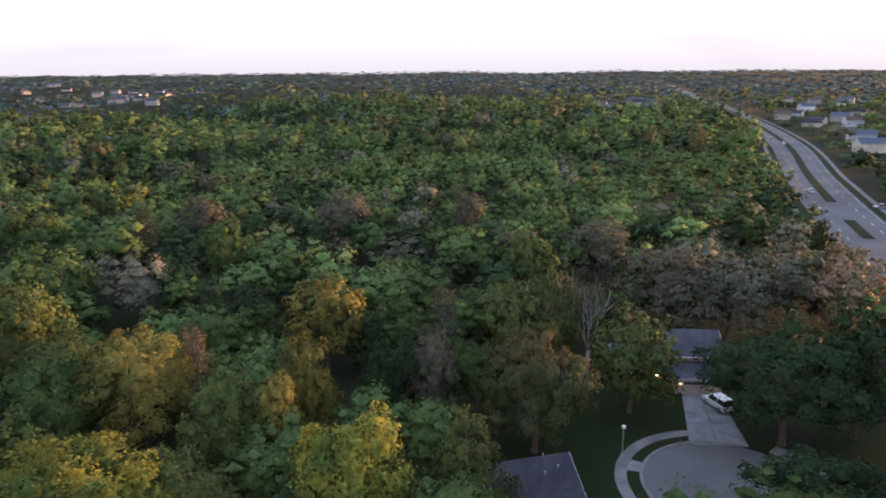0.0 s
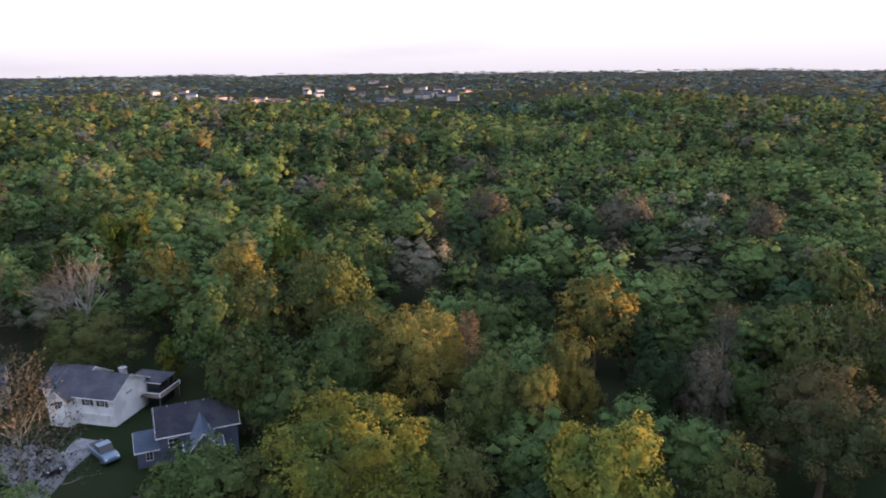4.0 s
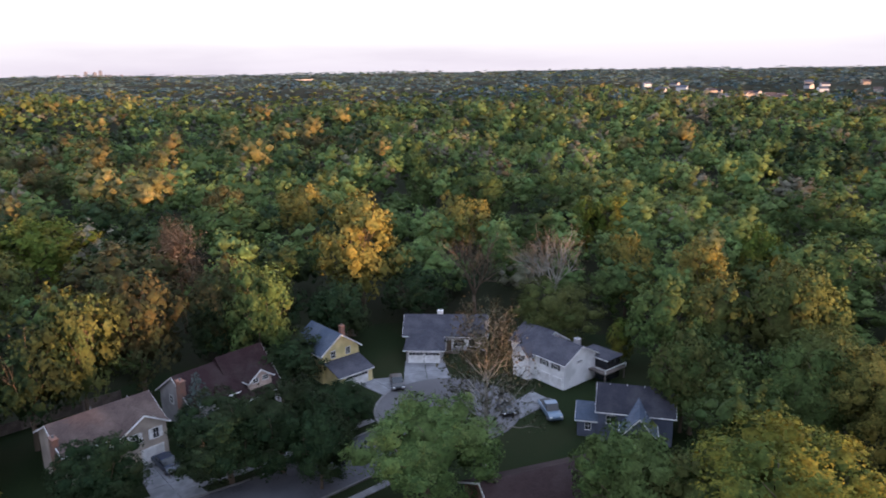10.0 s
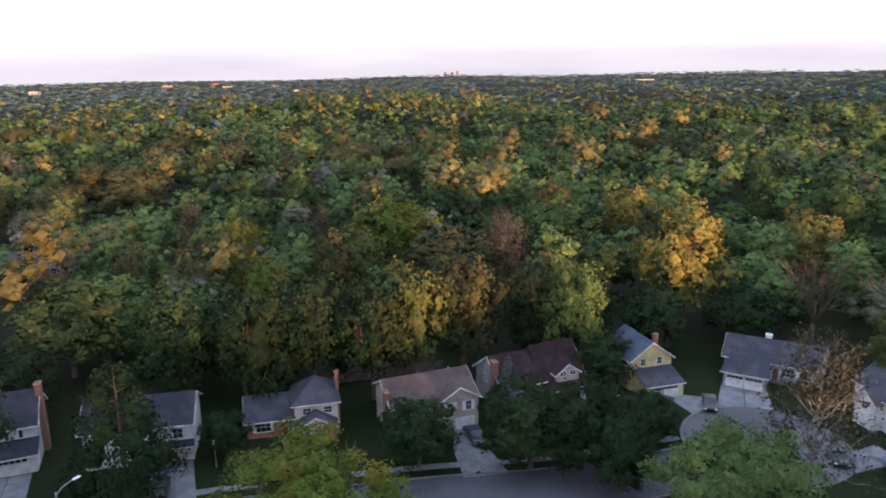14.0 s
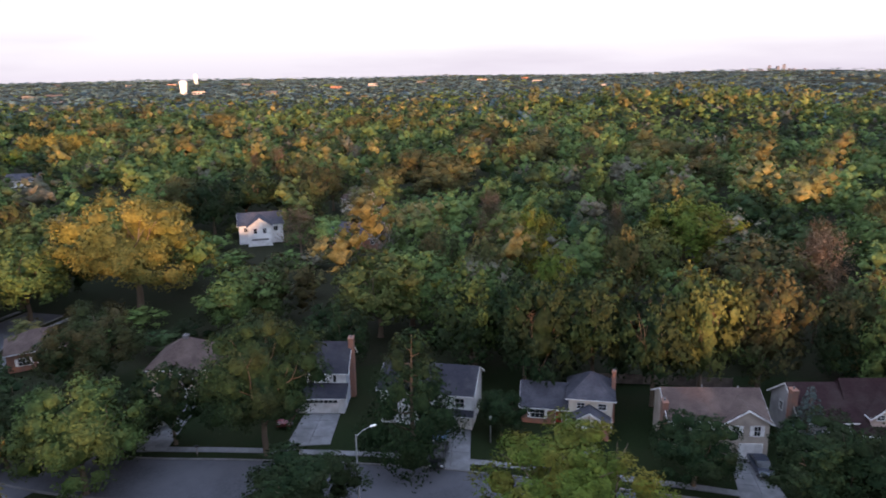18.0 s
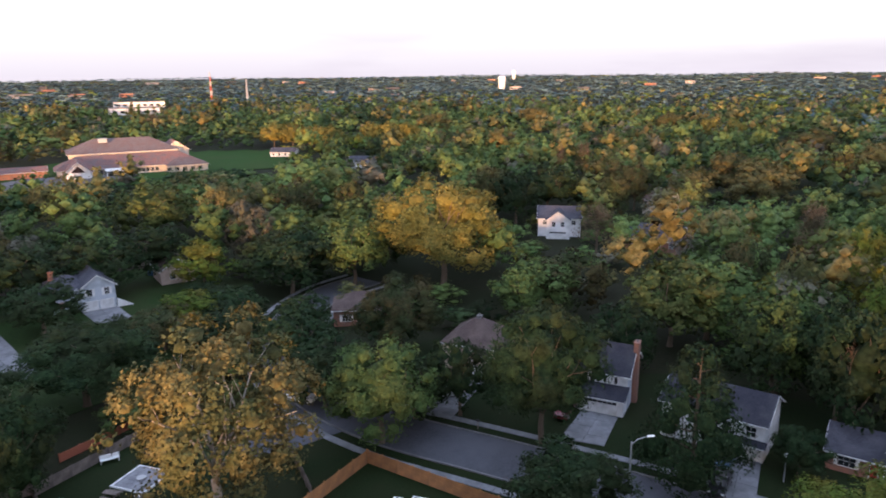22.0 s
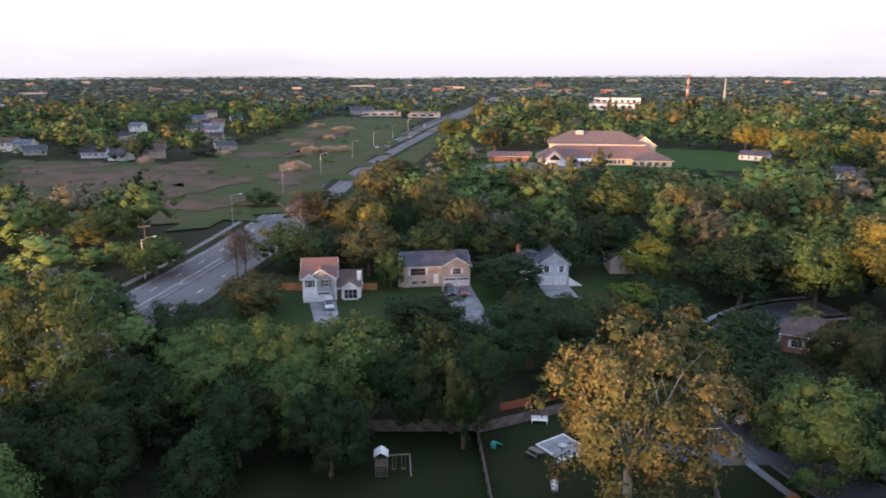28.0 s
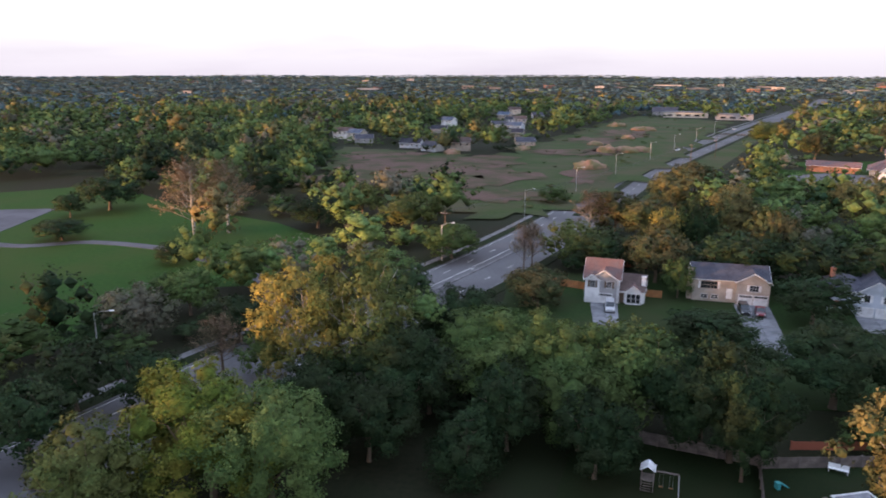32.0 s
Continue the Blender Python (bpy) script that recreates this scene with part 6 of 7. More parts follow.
def pergola(x, y, turn):
    """Four posts with beams and slats over a raised deck."""
    t = thing("pergola", pose(x, y, 0.05, 0, 0, turn), "weathered wooden pergola on a raised garden deck", "pergola")
    part("deck", boxes((-2.4, 2.4, -2.0, 2.0, -0.05, 0.6)), WOOD_GREY, t)
    for sx in (-2.1, 2.1):
        for sy in (-1.7, 1.7):
            part("post", boxes((sx - 0.08, sx + 0.08, sy - 0.08, sy + 0.08, 0.6, 3.1)), WOOD_GREY, t)
    for sy in (-1.7, 1.7):
        part("beam", boxes((-2.5, 2.5, sy - 0.06, sy + 0.06, 3.1, 3.3)), WOOD_GREY, t)
    for k in range(9):
        part("slat", boxes((-2.3 + 0.575 * k - 0.04, -2.3 + 0.575 * k + 0.04, -2.1, 2.1, 3.3, 3.42)), WOOD_GREY, t)
    return t


red_shed(-3.9, -173.1, 174)
pergola(-23.0, -173.0, 178)
play_house(-112.0, 44.5, 70, "small grey-brown garden shed under the trees")
for x, y in ((-72.8, 8.0), (-71.2, -15.0), (-70.8, -33.0), (-64.0, -57.0), (29.0, 79.6)):
    mb = thing("mailbox", pose(x, y, 0.08, 0, 0, 20), "dark mailbox on a wooden post", "mailbox", "mailboxes")
    part("post", boxes((-0.05, 0.05, -0.05, 0.05, -0.05, 1.05)), WOOD_GREY, mb)
    part("box", prism(bmesh.new(), [(-0.11, 1.05), (0.11, 1.05), (0.11, 1.2), (0, 1.3), (-0.11, 1.2)], "y", -0.25, 0.25), BLACK, mb)

# ---- school ----
def build_school():
    h = House(-104.5, -346.0, 163, "long school with rose-red and grey hipped roofs", R_SCHOOL, W_CREAM, "school", "school")
    h.wing(0, 64, 8, 26, 3.8, 5.4, "hip", 1.2).wing(6, 56, 26.2, 50, 9.2, 6.2, "hip", 1.2, roof=R_SCHOOL_GREY).wing(3, 14, -3, 12, 3.8, 4.6, "y", 1.0, ends="a", wall=TRIM)
    h.wing(48, 66, 2, 14, 3.6, 3.2, "hip", 0.8, roof=R_SCHOOL_GREY).wing(50, 62, 30, 46, 8.6, 4.4, "y", 0.8).wing(-26, -4, 16, 26, 3.4, 1.8, "x", 0.6, wall=BRICK)
    part("gable_panel", prism(bmesh.new(), [(5.6, 3.8), (11.4, 3.8), (8.5, 6.8)], "y", -3.1, -3.03), R_RED, h.top, "dark red gable panel")
    for k in range(14):
        h.window("f", 16.5 + 2.05 * k, 8, 1.2, 1.4, 1.7, None, 1)
    for k in range(5):
        h.window("f", 48 + 3.6 * k, 2, 1.2, 2.0, 1.6, None, 2)
    h.door("f", 8.5, -3, 0.1, GLASS, 2.4, 2.3)
    part("roof_unit", boxes((20, 24, 33, 36, 13.6, 15.6)), METAL, h.top)
    part("entrance_canopy", boxes((20, 30, -2, 8, 3.2, 3.6), (20.2, 20.6, -1.8, -1.4, -0.2, 3.2), (29.4, 29.8, -1.8, -1.4, -0.2, 3.2)), TRIM, h.top)
    CLEARED.append((-134, -350, 46))
    return h


R_SCHOOL = shingles("school_roof", (0.20, 0.108, 0.098), (0.25, 0.138, 0.124), (0.17, 0.128, 0.126))
R_SCHOOL_GREY = shingles("school_grey_roof", (0.135, 0.112, 0.112), (0.175, 0.145, 0.145), (0.155, 0.11, 0.105))
build_school()


# ---- distant houses and sheds, with young growth before them ----

def small_house(x, y, turn, w, d, eave, rise, roof, wall, label="distant suburban house among trees", gap=1.0, category="house", screened=False):
    h = House(x, y, turn, label, roof, wall, "house" if category == "house" else "commercial_building", category)
    h.wing(-w / 2, w / 2, -d / 2, d / 2, eave, rise, "x", 0.4)
    n = max(2, int(w / 3.2))
    for k in range(n):
        u = -w / 2 + w * (k + 0.5) / n
        h.window("f", u, -d / 2, eave - 1.9, 1.1, 1.2, None, 1)
    CLEARED.append((x, y, max(w, d) * 0.62 * gap))
    sight = math.hypot(x, y)
    if screened:  # trees stand close before it
        return h
    for f in (12, 24):
        CLEARED.append((x * (1 - f / sight), y * (1 - f / sight), max(w, d) * 0.5))
    for f in range(30, 40 + int(sight * 0.13), 14):
        LOW_GROWTH.append((x * (1 - f / sight), y * (1 - f / sight), max(w, d) * (0.62 if sight < 400 else 1.1)))
    return h


def flat_building(x, y, turn, w, d, high, wall, label):
    t = thing("commercial_building", pose(x, y, float(ground_z(x, y)), 0, 0, turn), label, "building", "far commercial buildings")
    part("wall", boxes((-w / 2, w / 2, -d / 2, d / 2, -0.5, high)), wall, t)
    part("roof", boxes((-w / 2 - 0.3, w / 2 + 0.3, -d / 2 - 0.3, d / 2 + 0.3, high, high + 0.5)), CONCRETE, t)
    for k in range(int(w / 9)):
        part("window", boxes((-w / 2 + 4 + 9 * k, -w / 2 + 9 + 9 * k, -d / 2 - 0.06, -d / 2 - 0.01, high * 0.3, high * 0.65)), GLASS, t)
    CLEARED.append((x, y, max(w, d) * 0.55))
    for f in (25, 50, 80):
        sight = math.hypot(x, y)
        CLEARED.append((x * (1 - f / sight), y * (1 - f / sight), max(w, d) * 0.42))
    for f in range(80, 90 + int(sight * 0.10), 30):
        LOW_GROWTH.append((x * (1 - f / sight), y * (1 - f / sight), max(w, d) * 0.6))
    return t


ROOFS = (R_GREY, R_BROWN, R_DARK, R_BLUE)
WALLS = (W_WHITE, W_TAN, W_BLUE, W_CREAM, W_GREY)

# the white house and its neighbours beyond the western trees
small_house(-168, -118, 125, 12, 9, 5.4, 2.6, R_GREY, W_WHITE, "white two-storey house beyond the golden tree")
h = House(-159.5, -116.4, 125, "white gabled house wing with twin upper windows", R_GREY, W_WHITE)
h.wing(0, 6.5, 0, 8, 5.4, 2.4, "y", 0.4).window("f", 2.0, 0, 3.6, 0.9, 1.3).window("f", 4.5, 0, 3.6, 0.9, 1.3).garage("f", 3.2, 0, 0, 4.6, 2.1)
CLEARED.append((-152, -112, 9))
small_house(-170, -88, 100, 14, 9, 3.4, 3.0, R_GREY, BRICK, "low grey-roofed house among bare trees", screened=True)
small_house(-212, -108, 60, 11, 9, 5.2, 3.0, R_BROWN, W_CREAM, "cream gabled house deep in the trees", screened=True)
small_house(-206, -76, 110, 12, 9, 3.4, 2.8, R_GREY, W_TAN, "grey-roofed house showing through the trees", screened=True)
small_house(-228, -281, 130, 13, 9, 3.2, 2.2, R_GREY, W_WHITE, "low white house past the trees")
small_house(-226, -349, 130, 14, 9, 3.0, 2.0, R_GREY, W_WHITE, "low white house past the trees")

# houses beyond the vacant field
for k, (x, y) in enumerate(((112, -414), (96, -420), (130, -430), (181, -468), (170, -452), (196, -480), (78, -524), (84, -560), (104, -600), (92, -640), (103, -662), (116, -700), (88, -735), (118, -780), (140, -540), (150, -610), (62, -455))):
    small_house(x, y, 180 + (k * 37) % 50 - 25, 11 + k % 3, 8.5, 3.2 + 2.2 * (k % 2), 2.4, ROOFS[k % 4], WALLS[k % 5])

# the estate beyond the main road to the north-east
for k, (x, y) in enumerate(((304, 586), (318, 560), (286, 560), (336, 610), (352, 640), (300, 640), (330, 680), (232, 389), (244, 372), (262, 396), (280, 420), (256, 440), (300, 450), (454, 890), (470, 860), (500, 900), (551, 950), (440, 930), (400, 700), (380, 760), (420, 640), (360, 520), (340, 480))):
    small_house(x, y, 160 + (k * 41) % 60 - 30, 12 + k % 4, 9, 3.2 + 2.0 * (k % 2), 2.6, ROOFS[k % 4], WALLS[(k + 1) % 5])

# estates on the far slopes
r = random.Random(4)
for cx, cy, sx, sy, n in ((-420, 960, 90, 90, 11), (-420, 1350, 120, 160, 10), (245, 900, 60, 60, 8), (-830, 960, 190, 170, 30), (-620, 1330, 220, 140, 24), (-250, 1500, 160, 120, 8)):
    for k in range(n):
        small_house(cx + r.uniform(-sx, sx), cy + r.uniform(-sy, sy), math.degrees(math.atan2(cy, cx)) + 90 + r.uniform(-40, 40), r.uniform(12, 17), 10, r.choice((3.2, 5.6)), 3.2, ROOFS[k % 4], (W_GREY, W_TAN, W_BLUE, W_PINK, W_GREY)[k % 5], "far suburban house on a wooded slope", 1.3)

# far shops, sheds and the town beside the road
flat_building(-594, 495, 130, 44, 22, 5, W_GREY, "long pale building in a clearing of the woods")
flat_building(-566, 513, 130, 20, 16, 4, W_CREAM, "white annex beside a long pale building")
flat_building(-60, -800, 176, 44, 22, 5, W_CREAM, "low shop row beside the main road")
flat_building(-104, -770, 176, 34, 20, 5, W_GREY, "low grey shop beside the main road")
small_house(-40, -820, 176, 26, 16, 4.5, 4.5, R_GREY, W_GREY, "broad grey-roofed shop beside the road", 1.0, "building")
flat_building(-372, -905, 160, 58, 30, 8, W_WHITE, "long white warehouse beyond the school")
flat_building(-452, -1080, 160, 70, 30, 8, W_WHITE, "long white warehouse beyond the school")
for k, (x, y, w) in enumerate(((648, -1760, 130), (332, -1840, 70), (74, -1790, 60), (24, -2070, 90), (-120, -2420, 200), (-178, -2020, 130), (-348, -1985, 60), (-439, -1965, 70), (-505, -1900, 60), (-560, -1990, 80), (-650, -1920, 90), (-420, -1700, 40), (-470, -1760, 40), (-390, -2300, 120), (-700, -2300, 120), (-980, -1100, 50), (-1960, -264, 46), (-2215, 246, 50), (-1380, -108, 34), (-1330, -1500, 90), (-2600, 900, 160), (-2500, 1300, 140), (-1000, 2600, 110))):
    flat_building(x, y, math.degrees(math.atan2(y, x)) - 90 + 8 * (k % 3 - 1) + 180, w * 0.42, 20, 3.4 + 0.8 * (k % 3), (W_GREY, CONCRETE, BRICK, R_GREY)[k % 4], "far pale commercial building on the plain")

# pale sheds, shops and houses strewn over the plain towards the horizon
r = random.Random(12)
for k in range(44):
    a, q = radians(98 + 118 * (k + r.random()) / 44), r.uniform(1500, 3400)
    flat_building(-math.sin(a) * q, math.cos(a) * q, math.degrees(a) + r.uniform(-25, 25), r.uniform(12, 20) + q * r.uniform(0.002, 0.009), r.uniform(12, 22), r.uniform(5, 8), (CONCRETE, W_GREY, BRICK, W_TAN, R_GREY)[k % 5], "far low building on the wooded plain")


def water_tower(x, y, high, r):
    z = float(ground_z(x, y))
    t = thing("water_tower", pose(x, y, z), "white round water tower above the woods", "water tower", "water towers")
    part("stem", tube(bmesh.new(), [(0, 0, -1), (0, 0, high * 0.62)], [r * 0.86, r * 0.86], 20), TRIM, t)
    part("tank", tube(bmesh.new(), [(0, 0, high * 0.55), (0, 0, high * 0.66), (0, 0, high * 0.9), (0, 0, high * 0.97), (0, 0, high)], [r * 0.86, r, r, r * 0.75, r * 0.1], 24), TRIM, t)
    return t


water_tower(-1500, -1252, 34, 10)
water_tower(-2700, -2180, 44, 9)


def mast(x, y, high, label, red=True):
    z = float(ground_z(x, y))
    t = thing("radio_mast", pose(x, y, z), label, "radio mast", "radio masts")
    for k in range(7):
        z0, z1 = high * k / 7, high * (k + 1) / 7
        w0, w1 = 1.7 - 1.1 * k / 7, 1.7 - 1.1 * (k + 1) / 7
        w = (w0 + w1) / 2
        bm = boxes((-w, w, -w, w, z0, z1))
        bmesh.ops.inset_individual(bm, faces=[f for f in bm.faces if abs(f.normal.z) < 0.5], thickness=0.25, depth=-0.15)
        part("mast_section", bm, (MAST_RED if k % 2 else W_GREY) if red else METAL, t)
    return t


MAST_RED = surface("mast_red", (0.22, 0.06, 0.04), (0.27, 0.07, 0.05), 3.0, rough=0.6, bump=0.05)
mast(-590, -1118, 52, "red and white lattice radio mast")
mast(-640, -1090, 40, "thin grey lattice radio mast", False)


def skyline():
    """The towers of a far city, one thing each."""
    r = random.Random(9)
    for k in range(16):
        x, y = -4700, 150 + k * 27 + r.uniform(-8, 8)
        hgt = r.uniform(8, 20) + (22 if k in (6, 8, 9) else 0)
        t = thing("tower_block", pose(x, y, 14, 0, 0, 8 * (k % 3)), "tower block of a far city on the horizon", "tower block", "far city towers")
        part("wall", boxes((-9, 9, -8, 8, -4, hgt)), W_SLATE, t)
        part("roof", boxes((-5, 5, -4, 4, hgt, hgt + 3)), R_DARK, t)


skyline()

# ---- single trees of the gardens and the edge of the woods: kind, leaves, place, height, width ----
tree("round", "yellow", -9.0, 57.5, 17.0, 13.7)
tree("round", "yellow", -34.0, 56.6, 15.0, 16.9)
tree("round", "olive", -25.0, 57.4, 13.0, 12.4)
tree("cone", "olive", 1.9, 62.5, 15.0, 11.0)
tree("round", "rust", 10.8, 78.8, 16.5, 16.0)
tree("round", "olive", 25.0, 88.9, 16.0, 14.2)
tree("round", "dark", 41.9, 80.2, 17.0, 20.8)
tree("round", "dark", 51.5, 81.3, 18.0, 13.7)
tree("round", "dark", 35.1, 59.7, 11.0, 14.9)
tree("round", "amber", -18.6, 104.8, 16.0, 14.1)
tree("tall", "amber", -16.6, 78.3, 16.0, 8.2)
tree("round", "amber", -37.2, 79.4, 17.0, 16.1)
tree("round", "olive", -24.8, 72.5, 15.0, 11.4)
tree("tall", "amber", -19.3, 72.4, 14.0, 6.7)
tree("round", "olive", -44.8, 78.8, 16.0, 15.7)
tree("round", "olive", -61.9, 98.0, 17.0, 14.1)
tree("thin", "grey", -0.3, 96.2, 15.0, 8.3, True)
tree("round", "olive", 10.7, 98.5, 17.0, 12.2)
tree("round", "olive", 16.2, 99.9, 18.0, 9.6)
tree("bare", "grey", 14.2, 99.9, 17.0, 14.0, True)
tree("bare", "grey", 21.4, 100.7, 17.0, 13.0, True)
tree("cone", "green", -32.1, 106.6, 10.0, 8.4)
tree("round", "dark", -6.5, 85.5, 13.0, 10.1)
tree("round", "grey", -1.8, 85.2, 14.0, 8.3)
tree("round", "green", 3.4, 87.9, 12.0, 9.4)
tree("round", "grey", 38.3, 116.4, 17.0, 19.4)
tree("round", "grey", 48.4, 115.1, 16.0, 17.4)
tree("round", "grey", 61.4, 120.7, 17.0, 18.7)
tree("round", "pink", 68.5, 112.5, 17.0, 17.1)
tree("cone", "dark", 79.7, 146.7, 15.0, 6.9)
tree("thin", "pink", -31.0, 81.2, 15.0, 7.6)
tree("round", "dark", -12.1, 103.2, 11.0, 10.9)
tree("round", "yellow", -31.5, 51.9, 17.0, 20.8)
tree("round", "green", -43.4, 43.9, 14.0, 11.0)
tree("round", "olive", -60.6, 92.7, 18.0, 13.5)
tree("tall", "amber", -79.9, 96.2, 18.0, 13.9)
tree("round", "amber", -93.5, 92.8, 17.0, 11.0)
tree("round", "lime", -123.3, 117.4, 17.0, 10.9)
tree("round", "lime", -82.6, 115.8, 17.0, 10.5)
tree("round", "green", -55.9, 67.9, 14.0, 11.1)
tree("round", "green", -51.9, 71.2, 13.0, 10.3)
tree("round", "green", -45.7, 73.9, 15.0, 11.0)
tree("round", "green", -71.1, 78.5, 16.0, 12.0)
tree("round", "olive", -67.2, 84.9, 16.0, 11.2)
tree("bare", "pink", -96.7, 78.0, 19.0, 19.0, True)
tree("bare", "grey", -106.8, 67.6, 18.5, 16.0)
tree("tall", "amber", -121.7, 51.6, 23.8, 21.2)
tree("round", "olive", -88.6, 72.1, 12.0, 16.1)
tree("tall", "lime", -77.1, 75.9, 7.8, 5.0)
tree("thin", "grey", -62.8, 41.2, 19.4, 16.5, True, "tall pale-barked tree with sparse yellowing leaves")
tree("round", "green", -58.6, 31.1, 14.0, 17.0)
tree("round", "dark", -75.3, 14.5, 11.0, 14.6)
tree("round", "dark", -74.3, 20.3, 12.0, 13.1)
tree("round", "dark", -71.2, 24.1, 10.0, 8.4)
tree("spruce", "blue", -88.5, 13.9, 9.0, 6.8)
tree("round", "dark", -97.4, 28.9, 8.0, 13.7)
tree("round", "dark", -81.5, 31.5, 6.0, 8.7)
tree("round", "rust", -126.2, 10.2, 19.0, 23.4)
tree("thin", "pink", -128.3, 19.5, 19.0, 15.6)
tree("round", "rust", -109.5, 22.6, 19.0, 12.5)
tree("round", "olive", -56.9, 67.2, 15.0, 9.4)
tree("round", "green", -42.0, 44.3, 14.0, 12.2)
tree("round", "olive", -36.1, 46.8, 14.0, 11.3)
tree("round", "yellow", -26.7, 55.9, 14.0, 11.0)
tree("round", "dark", -113.6, 30.3, 14.0, 14.3)
tree("round", "dark", -109.5, 40.9, 12.0, 12.1)
tree("round", "dark", -109.9, 56.9, 12.0, 13.9)
tree("round", "amber", -142.7, 86.8, 17.0, 16.8)
tree("round", "amber", -179.9, 60.4, 18.0, 18.9)
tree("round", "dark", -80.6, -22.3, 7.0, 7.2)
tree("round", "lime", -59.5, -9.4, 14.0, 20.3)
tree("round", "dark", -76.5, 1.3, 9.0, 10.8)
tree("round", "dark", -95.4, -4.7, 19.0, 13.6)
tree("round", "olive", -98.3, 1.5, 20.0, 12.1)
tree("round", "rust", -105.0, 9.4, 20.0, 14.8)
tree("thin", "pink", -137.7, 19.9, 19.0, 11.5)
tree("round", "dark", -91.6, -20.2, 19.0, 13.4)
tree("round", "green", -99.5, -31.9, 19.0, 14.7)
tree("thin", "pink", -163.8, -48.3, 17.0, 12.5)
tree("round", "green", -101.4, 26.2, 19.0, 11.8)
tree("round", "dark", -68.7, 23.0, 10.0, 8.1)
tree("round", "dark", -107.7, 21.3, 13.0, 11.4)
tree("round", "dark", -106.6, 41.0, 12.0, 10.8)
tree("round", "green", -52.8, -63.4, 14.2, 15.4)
# a green tree: the orange of its sunlit top is put into the leaf
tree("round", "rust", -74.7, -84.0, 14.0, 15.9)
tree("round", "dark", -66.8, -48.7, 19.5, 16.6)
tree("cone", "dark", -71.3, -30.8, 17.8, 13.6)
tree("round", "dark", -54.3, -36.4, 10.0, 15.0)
tree("round", "amber", -107.6, -106.0, 25.0, 31.0)
tree("round", "amber", -289.6, -346.4, 17.0, 18.6)
tree("round", "amber", -293.0, -333.8, 17.0, 18.3)
tree("round", "amber", -296.5, -320.7, 17.0, 18.0)
tree("round", "rust", -107.9, -74.2, 14.0, 18.2)
tree("round", "olive", -108.3, -52.5, 16.0, 20.2)
tree("thin", "pink", -151.9, -95.1, 13.0, 14.7)
tree("bare", "grey", -150.8, -72.2, 12.0, 13.0, True)
tree("thin", "pink", -167.1, -49.3, 17.0, 11.9)
tree("bare", "pink", -252.9, -193.2, 18.0, 10.3)
tree("round", "dark", -81.5, -126.1, 14.0, 20.7)
tree("round", "green", -94.8, -121.3, 16.0, 18.4)
tree("round", "green", -101.4, -76.0, 13.0, 17.7)
tree("round", "dark", -97.9, -32.0, 16.0, 14.6)
tree("round", "dark", -93.5, -52.9, 12.0, 11.2)
tree("round", "amber", -458.2, -204.6, 16.0, 16.2)
tree("round", "amber", -461.1, -190.5, 16.0, 16.1)
tree("round", "amber", -248.9, -395.3, 16.0, 20.1)
tree("round", "amber", -253.1, -380.5, 16.0, 19.6)
tree("round", "amber", -257.4, -365.7, 16.0, 19.2)
tree("round", "amber", -261.0, -353.0, 16.0, 18.9)
tree("round", "dark", -97.7, -13.4, 19.0, 14.9)
tree("round", "dark", -97.3, -23.4, 18.0, 12.3)
tree("open", "gold", -30.3, -63.4, 22.9, 23.1, True)
tree("tall", "lime", -70.3, -143.5, 11.0, 16.2)
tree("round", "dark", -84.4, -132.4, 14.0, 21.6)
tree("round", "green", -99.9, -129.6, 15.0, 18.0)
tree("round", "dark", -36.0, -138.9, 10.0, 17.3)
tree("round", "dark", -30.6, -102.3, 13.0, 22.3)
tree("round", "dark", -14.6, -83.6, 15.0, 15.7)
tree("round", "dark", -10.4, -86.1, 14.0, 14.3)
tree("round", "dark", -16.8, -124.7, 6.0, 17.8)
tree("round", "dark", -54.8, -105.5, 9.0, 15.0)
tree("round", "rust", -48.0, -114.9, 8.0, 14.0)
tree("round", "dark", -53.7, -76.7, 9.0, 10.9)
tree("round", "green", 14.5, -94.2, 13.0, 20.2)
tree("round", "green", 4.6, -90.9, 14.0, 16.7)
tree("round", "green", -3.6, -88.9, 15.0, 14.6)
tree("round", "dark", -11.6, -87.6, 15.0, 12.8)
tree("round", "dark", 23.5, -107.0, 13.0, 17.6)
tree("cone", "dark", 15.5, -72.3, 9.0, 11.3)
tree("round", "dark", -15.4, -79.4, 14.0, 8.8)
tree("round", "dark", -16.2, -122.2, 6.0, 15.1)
tree("thin", "pink", 8.4, -205.3, 13.0, 15.9, True)
tree("tall", "amber", -10.8, -178.0, 14.0, 12.2)
tree("thin", "pink", 20.1, -166.4, 11.0, 9.2)
tree("round", "rust", 14.9, -135.4, 8.0, 12.1)
tree("round", "green", -12.6, -149.7, 9.0, 7.6)
tree("round", "dark", 1.1, -75.7, 11.0, 11.4)
tree("round", "dark", 28.4, -87.3, 13.0, 16.0)
tree("open", "amber", 44.3, -91.3, 20.3, 18.1, True)
tree("open", "olive", 34.9, -91.7, 21.7, 17.1, True)
tree("thin", "pink", 59.0, -91.8, 9.1, 11.9)
tree("tall", "lime", 54.2, -71.0, 11.0, 9.6)
tree("round", "lime", 40.7, -59.5, 16.6, 19.5)
tree("round", "green", 33.7, -59.5, 16.0, 17.0)
tree("round", "olive", 48.4, -50.0, 14.0, 14.1)
tree("round", "dark", 71.1, -74.5, 11.0, 12.8)
tree("round", "dark", 66.8, -61.8, 12.0, 13.2)
tree("round", "grey", 80.5, -99.4, 11.0, 14.3)
tree("round", "green", 79.8, -114.6, 10.0, 13.0)
